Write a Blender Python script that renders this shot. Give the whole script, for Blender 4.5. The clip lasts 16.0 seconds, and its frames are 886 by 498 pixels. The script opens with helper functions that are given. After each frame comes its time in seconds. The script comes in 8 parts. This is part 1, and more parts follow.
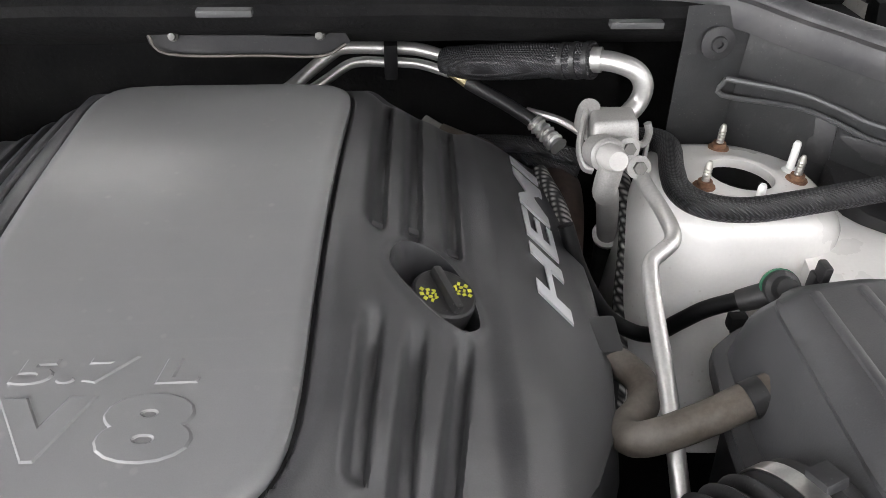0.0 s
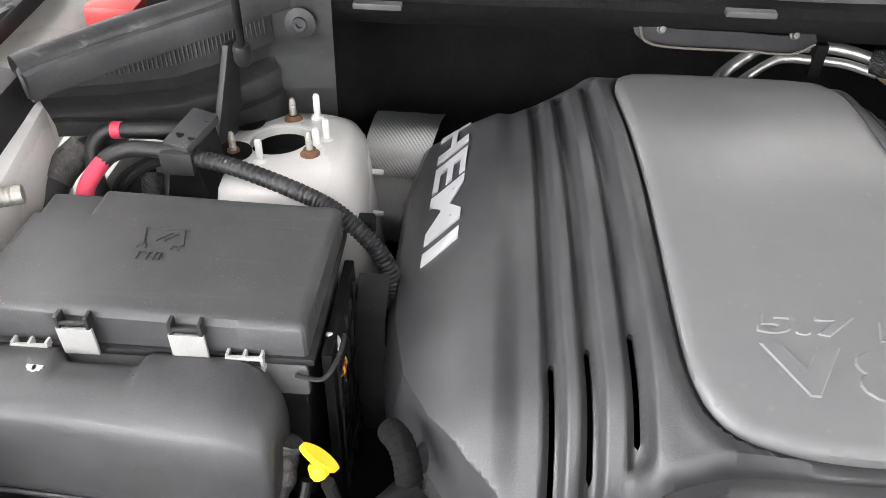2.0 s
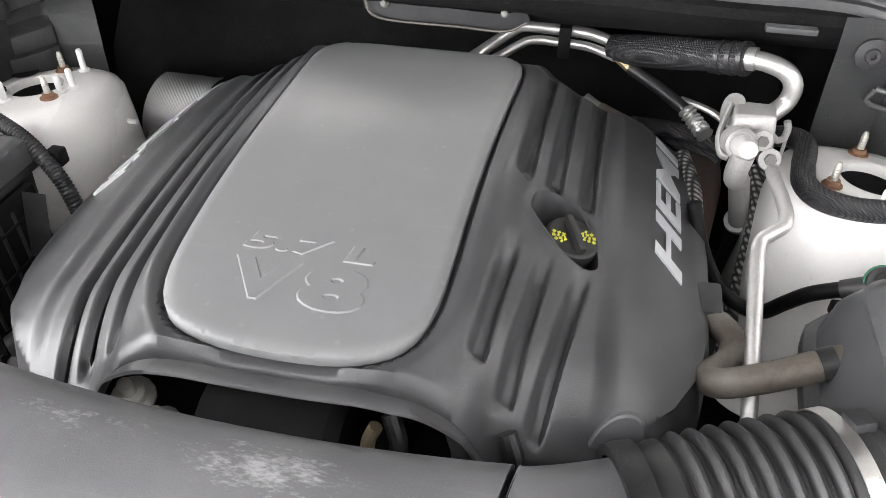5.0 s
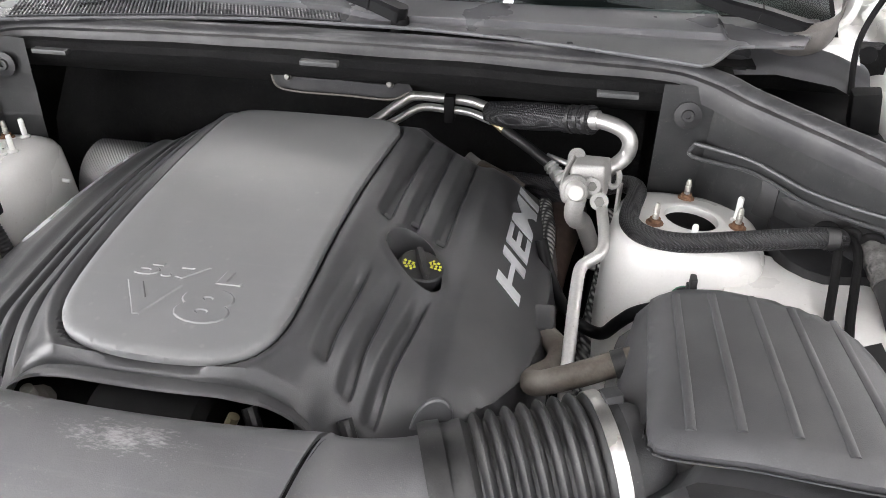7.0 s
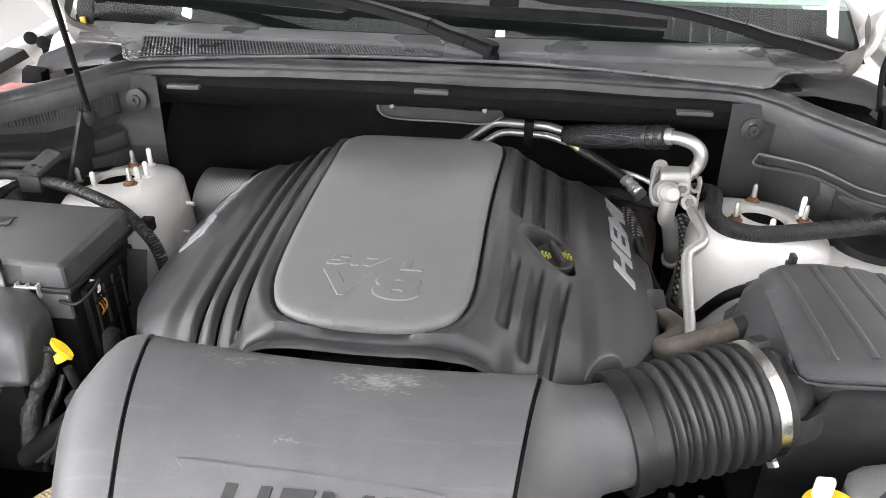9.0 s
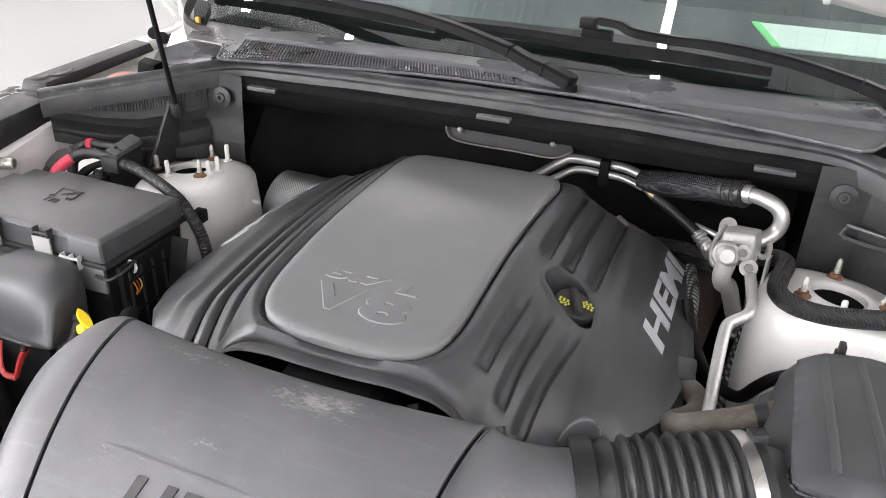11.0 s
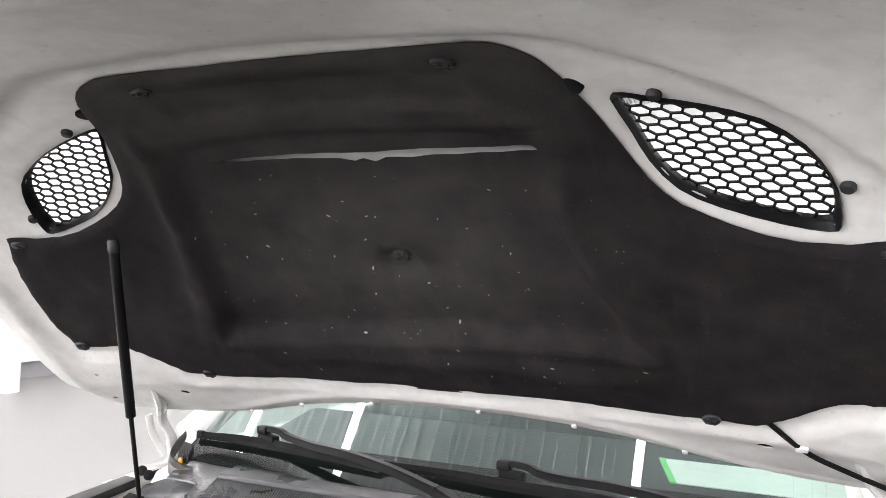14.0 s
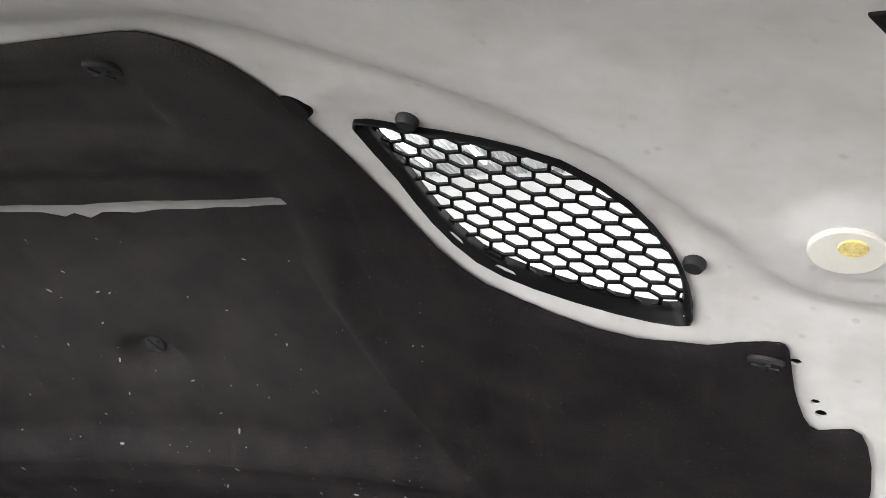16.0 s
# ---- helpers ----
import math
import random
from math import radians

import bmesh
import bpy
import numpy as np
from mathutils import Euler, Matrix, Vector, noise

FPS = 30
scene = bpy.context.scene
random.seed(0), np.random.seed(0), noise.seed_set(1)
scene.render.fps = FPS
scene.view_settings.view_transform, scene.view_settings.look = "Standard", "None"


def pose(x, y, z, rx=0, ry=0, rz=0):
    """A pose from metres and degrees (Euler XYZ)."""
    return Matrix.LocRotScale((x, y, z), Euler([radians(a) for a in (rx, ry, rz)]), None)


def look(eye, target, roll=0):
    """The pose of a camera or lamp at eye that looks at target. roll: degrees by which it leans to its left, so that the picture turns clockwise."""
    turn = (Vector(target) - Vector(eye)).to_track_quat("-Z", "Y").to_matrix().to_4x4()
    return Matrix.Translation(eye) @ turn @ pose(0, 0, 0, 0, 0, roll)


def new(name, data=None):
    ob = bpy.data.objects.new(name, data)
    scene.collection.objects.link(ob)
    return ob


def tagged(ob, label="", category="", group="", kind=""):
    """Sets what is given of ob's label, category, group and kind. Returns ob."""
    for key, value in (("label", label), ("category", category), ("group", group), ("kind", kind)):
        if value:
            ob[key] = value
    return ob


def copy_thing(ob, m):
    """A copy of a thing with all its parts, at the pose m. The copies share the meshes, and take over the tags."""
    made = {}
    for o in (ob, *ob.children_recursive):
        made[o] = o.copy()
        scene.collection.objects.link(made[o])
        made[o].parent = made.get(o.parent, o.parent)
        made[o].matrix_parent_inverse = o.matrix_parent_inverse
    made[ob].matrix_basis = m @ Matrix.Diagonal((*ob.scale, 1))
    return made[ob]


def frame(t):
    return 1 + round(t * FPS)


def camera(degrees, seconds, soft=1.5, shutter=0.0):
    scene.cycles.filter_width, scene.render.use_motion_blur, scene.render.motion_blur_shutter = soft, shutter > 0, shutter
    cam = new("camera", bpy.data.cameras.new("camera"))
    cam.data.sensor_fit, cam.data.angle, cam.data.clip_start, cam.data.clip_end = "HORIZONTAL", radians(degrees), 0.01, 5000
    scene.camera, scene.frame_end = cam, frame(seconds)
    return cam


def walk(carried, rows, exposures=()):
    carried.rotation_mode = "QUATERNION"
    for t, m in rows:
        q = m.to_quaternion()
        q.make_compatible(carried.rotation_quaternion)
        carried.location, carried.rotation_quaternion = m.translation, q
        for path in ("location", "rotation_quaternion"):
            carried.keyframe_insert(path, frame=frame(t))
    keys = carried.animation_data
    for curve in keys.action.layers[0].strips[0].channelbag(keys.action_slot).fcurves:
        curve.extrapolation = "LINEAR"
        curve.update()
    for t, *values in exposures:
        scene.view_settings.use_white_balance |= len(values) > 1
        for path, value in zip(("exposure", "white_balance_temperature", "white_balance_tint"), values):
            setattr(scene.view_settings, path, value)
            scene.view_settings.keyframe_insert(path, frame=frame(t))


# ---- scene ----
cam = camera(60.5, 16.0, soft=0.75)
PATH = [
    (0, (0.1693, 0.0041, 1.3887), (0.2785, 1.5909, 0.1761), 1.06),
    (0.5, (-0.0160, -0.0187, 1.4211), (0.1288, 1.5244, 0.1569), 0.85),
    (1, (-0.1563, -0.0410, 1.4329), (-0.0264, 1.4987, 0.1631), 1.23),
    (1.5, (-0.2679, -0.0689, 1.4426), (-0.2291, 1.4793, 0.1772), 1.40),
    (2, (-0.3071, -0.0756, 1.4411), (-0.3664, 1.4657, 0.1679), 1.82),
    (2.5, (-0.2889, -0.0923, 1.4421), (-0.4188, 1.4445, 0.1688), 1.89),
    (3, (-0.2474, -0.1071, 1.4537), (-0.4189, 1.4243, 0.1788), 1.90),
    (3.5, (-0.1896, -0.1177, 1.4544), (-0.4013, 1.4136, 0.1855), 1.45),
    (4, (-0.0936, -0.1355, 1.4593), (-0.3190, 1.3922, 0.1884), 1.42),
    (4.5, (0.0421, -0.1437, 1.4627), (-0.2074, 1.3838, 0.1960), 1.18),
    (5, (0.1896, -0.1278, 1.4445), (-0.1047, 1.3988, 0.1864), 0.58),
    (5.2, (0.2362, -0.1165, 1.4295), (-0.0610, 1.4125, 0.1749), 0.51),
    (7.3, (0.3429, -0.2928, 1.5033), (0.0900, 1.3738, 0.4271), 0.39),
    (7.5, (0.3192, -0.3296, 1.5085), (0.0794, 1.3490, 0.4480), 0.16),
    (8, (0.2665, -0.3725, 1.5040), (0.0939, 1.3378, 0.4817), 0.94),
    (8.5, (0.2159, -0.4068, 1.5154), (0.0445, 1.3131, 0.5093), 0.34),
    (9, (0.1420, -0.4293, 1.5021), (-0.0346, 1.3000, 0.5131), 0.81),
    (9.2, (0.1397, -0.4398, 1.5122), (-0.0966, 1.2815, 0.5217), -0.57),
    (11.3, (0.3764, -0.3284, 1.4869), (-0.2806, 1.3371, 0.5955), 1.46),
    (11.5, (0.4103, -0.3171, 1.4919), (-0.2971, 1.3671, 0.6777), 0.69),
    (12, (0.4045, -0.3624, 1.5370), (-0.3060, 1.4274, 0.9967), 1.49),
    (12.5, (0.4201, -0.4464, 1.5792), (-0.2907, 1.4104, 1.3623), 1.63),
    (13, (0.4919, -0.5033, 1.6014), (-0.2293, 1.3615, 1.5524), 1.66),
    (13.5, (0.5341, -0.5169, 1.6178), (-0.1869, 1.3486, 1.6299), 1.68),
    (14, (0.5338, -0.5189, 1.6245), (-0.1873, 1.3456, 1.6850), 1.70),
    (14.5, (0.5459, -0.5094, 1.6234), (-0.1741, 1.3539, 1.7215), 1.67),
    (15, (0.5972, -0.4342, 1.6321), (-0.1017, 1.4365, 1.7425), 1.69),
    (15.5, (0.6332, -0.2969, 1.6492), (0.0044, 1.5975, 1.7752), 1.77),
    (16, (0.6226, -0.1814, 1.6676), (0.0729, 1.7268, 1.9059), 1.95),
]
walk(cam, [(t, look(eye, target, roll)) for t, eye, target, roll in PATH],
     [(0.0, 0.38, 6500, 11.5), (1.0, 0.60, 6500, 11.5), (2.5, 0.84, 6500, 11), (4.0, 0.86, 6500, 11), (5.0, 0.80, 6500, 11), (7.5, 0.56, 6500, 12), (9.0, 0.56, 6500, 12), (11.5, 0.36, 6500, 13), (12.2, 0.18, 6500, 14), (13.2, 0.36, 6500, 13), (14.5, 0.32, 6500, 12), (16.0, 0.24, 6500, 11)])

# ---- light ----
world = bpy.data.worlds.new("room_air")
scene.world = world
world.use_nodes = True
world.node_tree.nodes["Background"].inputs["Color"].default_value = (0.9, 0.95, 1.0, 1)
world.node_tree.nodes["Background"].inputs["Strength"].default_value = 0.05

# added area lamps at assumed, unseen shop windows, behind the camera and beside it
for eye, aim_at, wide, power in (((-8.35, -4.6, 2.6), (0.0, -1.0, 1.4), 7.0, 760.0), ((-4.6, -8.85, 2.5), (-2.0, 0.0, 1.6), 6.0, 430.0), ((3.0, -8.85, 2.5), (1.0, 0.0, 1.6), 6.0, 170.0)):
    fill_area = bpy.data.lights.new("assumed_window_fill", "AREA")
    fill_area.shape, fill_area.size, fill_area.size_y, fill_area.energy, fill_area.color = "RECTANGLE", wide, 3.6, power, (0.985, 0.99, 1.0)
    lamp = new("assumed_window_fill", fill_area)
    lamp.matrix_world = look(eye, (aim_at[0], eye[1], eye[2]) if eye[0] < -8 else (eye[0], aim_at[1], eye[2]))

from mathutils.geometry import delaunay_2d_cdt

V = Vector


# ---- materials ----
def material(name, colour, rough=0.5, metal=0.0, grain=600.0, relief=0.05, cloud=6.0, vary=0.12, dust=0.0, dust_colour=(0.42, 0.40, 0.37),
             gloss=0.5, coat=0.0, relief_depth=0.0006, rough_vary=0.1, speck=0.0, speck_scale=230.0, streak=0.0, streak_scale=(9.0, 160.0, 60.0)):
    m = bpy.data.materials.new(name)
    m.use_nodes = True
    nt = m.node_tree
    b = nt.nodes["Principled BSDF"]
    co = nt.nodes.new("ShaderNodeTexCoord")
    big = nt.nodes.new("ShaderNodeTexNoise")
    big.inputs["Scale"].default_value, big.inputs["Detail"].default_value = cloud, 6
    fine = nt.nodes.new("ShaderNodeTexNoise")
    fine.inputs["Scale"].default_value, fine.inputs["Detail"].default_value = grain, 3
    for n in (big, fine):
        nt.links.new(co.outputs["Object"], n.inputs["Vector"])
    shade = nt.nodes.new("ShaderNodeMapRange")
    shade.inputs["From Min"].default_value, shade.inputs["From Max"].default_value = 0.3, 0.7
    shade.inputs["To Min"].default_value, shade.inputs["To Max"].default_value = 1 - vary, 1 + vary
    nt.links.new(big.outputs["Fac"], shade.inputs["Value"])
    spot = nt.nodes.new("ShaderNodeMapRange")
    spot.inputs["From Min"].default_value, spot.inputs["From Max"].default_value = 0.3, 0.7
    spot.inputs["To Min"].default_value, spot.inputs["To Max"].default_value = 1 - vary * 0.6, 1 + vary * 0.6
    nt.links.new(fine.outputs["Fac"], spot.inputs["Value"])
    mul = nt.nodes.new("ShaderNodeMath")
    mul.operation = "MULTIPLY"
    nt.links.new(shade.outputs[0], mul.inputs[0])
    nt.links.new(spot.outputs[0], mul.inputs[1])
    tint = nt.nodes.new("ShaderNodeVectorMath")
    tint.operation = "SCALE"
    tint.inputs[0].default_value = colour
    nt.links.new(mul.outputs[0], tint.inputs["Scale"])
    out = tint.outputs[0]
    if dust > 0:
        patch = nt.nodes.new("ShaderNodeTexNoise")
        patch.inputs["Scale"].default_value, patch.inputs["Detail"].default_value = 22.0, 6
        patch.inputs["Roughness"].default_value = 0.55
        nt.links.new(co.outputs["Object"], patch.inputs["Vector"])
        ramp = nt.nodes.new("ShaderNodeMapRange")
        ramp.inputs["From Min"].default_value, ramp.inputs["From Max"].default_value = 0.38, 0.82
        ramp.inputs["To Min"].default_value, ramp.inputs["To Max"].default_value = 0.0, dust
        nt.links.new(patch.outputs["Fac"], ramp.inputs["Value"])
        mix = nt.nodes.new("ShaderNodeMix")
        mix.data_type = "RGBA"
        nt.links.new(ramp.outputs[0], mix.inputs["Factor"])
        nt.links.new(out, mix.inputs["A"])
        mix.inputs["B"].default_value = (*dust_colour, 1)
        out = mix.outputs["Result"]
    def over(base, mask):
        mix = nt.nodes.new("ShaderNodeMix")
        mix.data_type = "RGBA"
        nt.links.new(mask, mix.inputs["Factor"])
        nt.links.new(base, mix.inputs["A"])
        mix.inputs["B"].default_value = (*dust_colour, 1)
        return mix.outputs["Result"]

    def ramped(value, lo, hi, a, c):
        r = nt.nodes.new("ShaderNodeMapRange")
        r.inputs["From Min"].default_value, r.inputs["From Max"].default_value = lo, hi
        r.inputs["To Min"].default_value, r.inputs["To Max"].default_value = a, c
        nt.links.new(value, r.inputs["Value"])
        return r.outputs[0]

    def times(p, q):
        k = nt.nodes.new("ShaderNodeMath")
        k.operation = "MULTIPLY"
        nt.links.new(p, k.inputs[0])
        nt.links.new(q, k.inputs[1])
        return k.outputs[0]
    if speck > 0:
        cells = nt.nodes.new("ShaderNodeTexVoronoi")
        cells.inputs["Scale"].default_value = speck_scale
        nt.links.new(co.outputs["Object"], cells.inputs["Vector"])
        where = nt.nodes.new("ShaderNodeTexNoise")
        where.inputs["Scale"].default_value, where.inputs["Detail"].default_value = 34.0, 5
        nt.links.new(co.outputs["Object"], where.inputs["Vector"])
        dots = ramped(cells.outputs["Distance"], 0.12, 0.22, speck, 0.0)
        out = over(out, times(dots, ramped(where.outputs["Fac"], 0.5, 0.62, 0.0, 1.0)))
    if streak > 0:
        mp = nt.nodes.new("ShaderNodeMapping")
        mp.inputs["Scale"].default_value = streak_scale
        mp.inputs["Rotation"].default_value = (0.1, 0.2, 0.35)
        nt.links.new(co.outputs["Object"], mp.inputs["Vector"])
        lines = nt.nodes.new("ShaderNodeTexNoise")
        lines.inputs["Scale"].default_value, lines.inputs["Detail"].default_value = 1.0, 4
        nt.links.new(mp.outputs[0], lines.inputs["Vector"])
        out = over(out, ramped(lines.outputs["Fac"], 0.6, 0.75, 0.0, streak))
    nt.links.new(out, b.inputs["Base Color"])
    rr = nt.nodes.new("ShaderNodeMapRange")
    rr.inputs["From Min"].default_value, rr.inputs["From Max"].default_value = 0.3, 0.7
    rr.inputs["To Min"].default_value, rr.inputs["To Max"].default_value = max(0.03, rough - rough_vary), min(1, rough + rough_vary)
    nt.links.new(big.outputs["Fac"], rr.inputs["Value"])
    nt.links.new(rr.outputs[0], b.inputs["Roughness"])
    b.inputs["Metallic"].default_value = metal
    b.inputs["Specular IOR Level"].default_value = gloss
    b.inputs["Coat Weight"].default_value = coat
    b.inputs["Coat Roughness"].default_value = 0.08
    if relief > 0:
        bump = nt.nodes.new("ShaderNodeBump")
        bump.inputs["Strength"].default_value, bump.inputs["Distance"].default_value = relief, relief_depth
        nt.links.new(fine.outputs["Fac"], bump.inputs["Height"])
        nt.links.new(bump.outputs[0], b.inputs["Normal"])
    return m


def scuffed(m, spots, colour):
    """Chalky scrape marks in patches (x, y, half length, half width, amount) over the plastic."""
    nt = m.node_tree
    b = nt.nodes["Principled BSDF"]
    old = b.inputs["Base Color"].links[0].from_socket
    geo = nt.nodes.new("ShaderNodeNewGeometry")

    def noise(scale, detail, sx, sy):
        mp = nt.nodes.new("ShaderNodeMapping")
        mp.inputs["Scale"].default_value = (sx, sy, 0.5)
        mp.inputs["Rotation"].default_value = (0, 0, 0.35)
        nt.links.new(geo.outputs["Position"], mp.inputs["Vector"])
        n = nt.nodes.new("ShaderNodeTexNoise")
        n.inputs["Scale"].default_value, n.inputs["Detail"].default_value = scale, detail
        n.inputs["Roughness"].default_value = 0.65
        nt.links.new(mp.outputs[0], n.inputs["Vector"])
        return n.outputs["Fac"]

    def calc(op, p, q):
        n = nt.nodes.new("ShaderNodeMath")
        n.operation = op
        for i, v in enumerate((p, q)):
            if isinstance(v, (int, float)):
                n.inputs[i].default_value = v
            else:
                nt.links.new(v, n.inputs[i])
        return n.outputs[0]
    total = None
    for x, y, lx, ly, amount in spots:
        mp = nt.nodes.new("ShaderNodeMapping")
        mp.vector_type = "TEXTURE"
        mp.inputs["Location"].default_value = (x, y, 0.0)
        mp.inputs["Scale"].default_value = (lx, ly, 1e4)
        nt.links.new(geo.outputs["Position"], mp.inputs["Vector"])
        ln = nt.nodes.new("ShaderNodeVectorMath")
        ln.operation = "LENGTH"
        nt.links.new(mp.outputs[0], ln.inputs[0])
        fall = nt.nodes.new("ShaderNodeMapRange")
        fall.inputs["From Min"].default_value, fall.inputs["From Max"].default_value = 1.5, 0.2
        fall.inputs["To Min"].default_value, fall.inputs["To Max"].default_value = 0.0, amount
        nt.links.new(ln.outputs["Value"], fall.inputs["Value"])
        total = fall.outputs[0] if total is None else calc("MAXIMUM", total, fall.outputs[0])
    mark = calc("ADD", calc("MULTIPLY", noise(420.0, 4, 0.45, 1.3), 0.55), calc("MULTIPLY", noise(75.0, 3, 0.6, 1.4), 0.45))
    mark = calc("ADD", mark, calc("MULTIPLY", total, 0.2))
    sharp = nt.nodes.new("ShaderNodeMapRange")
    sharp.inputs["From Min"].default_value, sharp.inputs["From Max"].default_value = 0.60, 0.78
    nt.links.new(mark, sharp.inputs["Value"])
    gate = nt.nodes.new("ShaderNodeMapRange")
    gate.inputs["From Min"].default_value, gate.inputs["From Max"].default_value = 0.02, 0.2
    nt.links.new(total, gate.inputs["Value"])
    mix = nt.nodes.new("ShaderNodeMix")
    mix.data_type = "RGBA"
    mix.inputs[7].default_value = (*colour, 1)
    nt.links.new(calc("MULTIPLY", sharp.outputs[0], gate.outputs[0]), mix.inputs[0])
    nt.links.new(old, mix.inputs[6])
    nt.links.new(mix.outputs[2], b.inputs["Base Color"])


def dusted_and_lightened(m, spots, colour):
    """Settled dust, and brightness put into the colour, in soft patches (x, y, half length, half width, amount), broken
    up by noise.
    """
    nt = m.node_tree
    b = nt.nodes["Principled BSDF"]
    old = b.inputs["Base Color"].links[0].from_socket
    geo = nt.nodes.new("ShaderNodeNewGeometry")
    cloud = nt.nodes.new("ShaderNodeTexNoise")
    cloud.inputs["Scale"].default_value, cloud.inputs["Detail"].default_value = 11.0, 8
    nt.links.new(geo.outputs["Position"], cloud.inputs["Vector"])
    for x, y, lx, ly, amount in spots:
        mp = nt.nodes.new("ShaderNodeMapping")
        mp.vector_type = "TEXTURE"
        mp.inputs["Location"].default_value = (x, y, 0.0)
        mp.inputs["Scale"].default_value = (lx, ly, 1e4)
        nt.links.new(geo.outputs["Position"], mp.inputs["Vector"])
        ln = nt.nodes.new("ShaderNodeVectorMath")
        ln.operation = "LENGTH"
        nt.links.new(mp.outputs[0], ln.inputs[0])
        fall = nt.nodes.new("ShaderNodeMapRange")
        fall.interpolation_type = "SMOOTHSTEP"
        fall.inputs["From Min"].default_value, fall.inputs["From Max"].default_value = 1.2, 0.3
        fall.inputs["To Min"].default_value, fall.inputs["To Max"].default_value = 0.0, 2.0 * amount
        nt.links.new(ln.outputs["Value"], fall.inputs["Value"])
        part_of = nt.nodes.new("ShaderNodeMath")
        part_of.operation = "MULTIPLY"
        nt.links.new(fall.outputs[0], part_of.inputs[0])
        nt.links.new(cloud.outputs["Fac"], part_of.inputs[1])
        mix = nt.nodes.new("ShaderNodeMix")
        mix.data_type = "RGBA"
        nt.links.new(part_of.outputs[0], mix.inputs[0])
        nt.links.new(old, mix.inputs[6])
        mix.inputs[7].default_value = (*colour, 1)
        old = mix.outputs[2]
    nt.links.new(old, b.inputs["Base Color"])


def woven(name, colour, light, pitch, rough=0.6, metal=0.0):
    """Braided sleeve or dimpled foil: crossed waves."""
    m = bpy.data.materials.new(name)
    m.use_nodes = True
    nt = m.node_tree
    b = nt.nodes["Principled BSDF"]
    co = nt.nodes.new("ShaderNodeTexCoord")
    prod = None
    for turn in (45, -45):
        mp = nt.nodes.new("ShaderNodeMapping")
        mp.inputs["Rotation"].default_value = (radians(turn), radians(turn), radians(turn))
        nt.links.new(co.outputs["Object"], mp.inputs["Vector"])
        w = nt.nodes.new("ShaderNodeTexWave")
        w.inputs["Scale"].default_value = 1 / pitch / 3.2
        w.inputs["Distortion"].default_value = 0.6
        w.inputs["Detail"].default_value = 1
        nt.links.new(mp.outputs[0], w.inputs["Vector"])
        if prod is None:
            prod = w.outputs["Fac"]
        else:
            mm = nt.nodes.new("ShaderNodeMath")
            mm.operation = "MULTIPLY"
            nt.links.new(prod, mm.inputs[0])
            nt.links.new(w.outputs["Fac"], mm.inputs[1])
            prod = mm.outputs[0]
    mix = nt.nodes.new("ShaderNodeMix")
    mix.data_type = "RGBA"
    mix.inputs["A"].default_value, mix.inputs["B"].default_value = (*colour, 1), (*light, 1)
    nt.links.new(prod, mix.inputs["Factor"])
    nt.links.new(mix.outputs["Result"], b.inputs["Base Color"])
    b.inputs["Roughness"].default_value, b.inputs["Metallic"].default_value = rough, metal
    bump = nt.nodes.new("ShaderNodeBump")
    bump.inputs["Strength"].default_value, bump.inputs["Distance"].default_value = 0.7, 0.002
    nt.links.new(prod, bump.inputs["Height"])
    nt.links.new(bump.outputs[0], b.inputs["Normal"])
    return m


PLASTIC = material("black_textured_plastic", (0.053, 0.053, 0.056), 0.40, grain=700, relief=0.3, dust=0.05, vary=0.18, speck=0.14, rough_vary=0.13, streak=0.04)
COVER = material("engine_cover_plastic", (0.050, 0.050, 0.053), 0.36, grain=900, relief=0.25, dust=0.065, vary=0.16, speck=0.05, dust_colour=(0.30, 0.295, 0.29), rough_vary=0.07)
DUCT = material("duct_plastic", (0.10, 0.10, 0.105), 0.44, grain=800, relief=0.2, dust=0.07, vary=0.1, speck=0.10, streak=0.06)
scuffed(DUCT, ((0.027, 0.134, 0.048, 0.017, 1.0), (-0.105, 0.148, 0.055, 0.012, 0.5), (-0.055, 0.062, 0.045, 0.004, 0.45)), (0.27, 0.27, 0.27))
DARK = material("dark_plastic", (0.013, 0.013, 0.0145), 0.5, grain=500, relief=0.2, dust=0.06, vary=0.2, speck=0.09)
# even near-black for rubber and trim; also shade put into gaps and holes
BLACK = material("near_black", (0.004, 0.004, 0.0045), 0.75, gloss=0.2, vary=0.3, dust=0.02)
PANEL = material("grey_satin_panel", (0.170, 0.171, 0.175), 0.38, grain=1200, relief=0.08, vary=0.05, dust=0.05, speck=0.10, speck_scale=70, streak=0.03, cloud=4)
LETTER = material("silver_letter", (0.72, 0.73, 0.75), 0.38, metal=0.3, vary=0.05, relief=0.0)
WHITE = material("white_body_paint", (0.80, 0.79, 0.77), 0.28, grain=300, relief=0.02, vary=0.03, coat=0.6, dust=0.06, dust_colour=(0.45, 0.40, 0.34), speck=0.25, speck_scale=120)
PRIMER = material("white_hood_inner_paint", (0.71, 0.70, 0.675), 0.40, grain=60, relief=0.04, relief_depth=0.002, vary=0.05, dust=0.36, dust_colour=(0.40, 0.345, 0.31), coat=0.2, cloud=9, speck=0.35, speck_scale=60, streak=0.12, streak_scale=(50.0, 5.0, 6.0))
FELT = material("black_hood_felt", (0.0105, 0.0094, 0.0102), 0.8, grain=520, relief=0.6, relief_depth=0.0016, cloud=7, vary=0.35, dust=0.10, dust_colour=(0.13, 0.098, 0.082), gloss=0.14, speck=0.3, speck_scale=150, streak=0.08, streak_scale=(60.0, 6.0, 8.0))
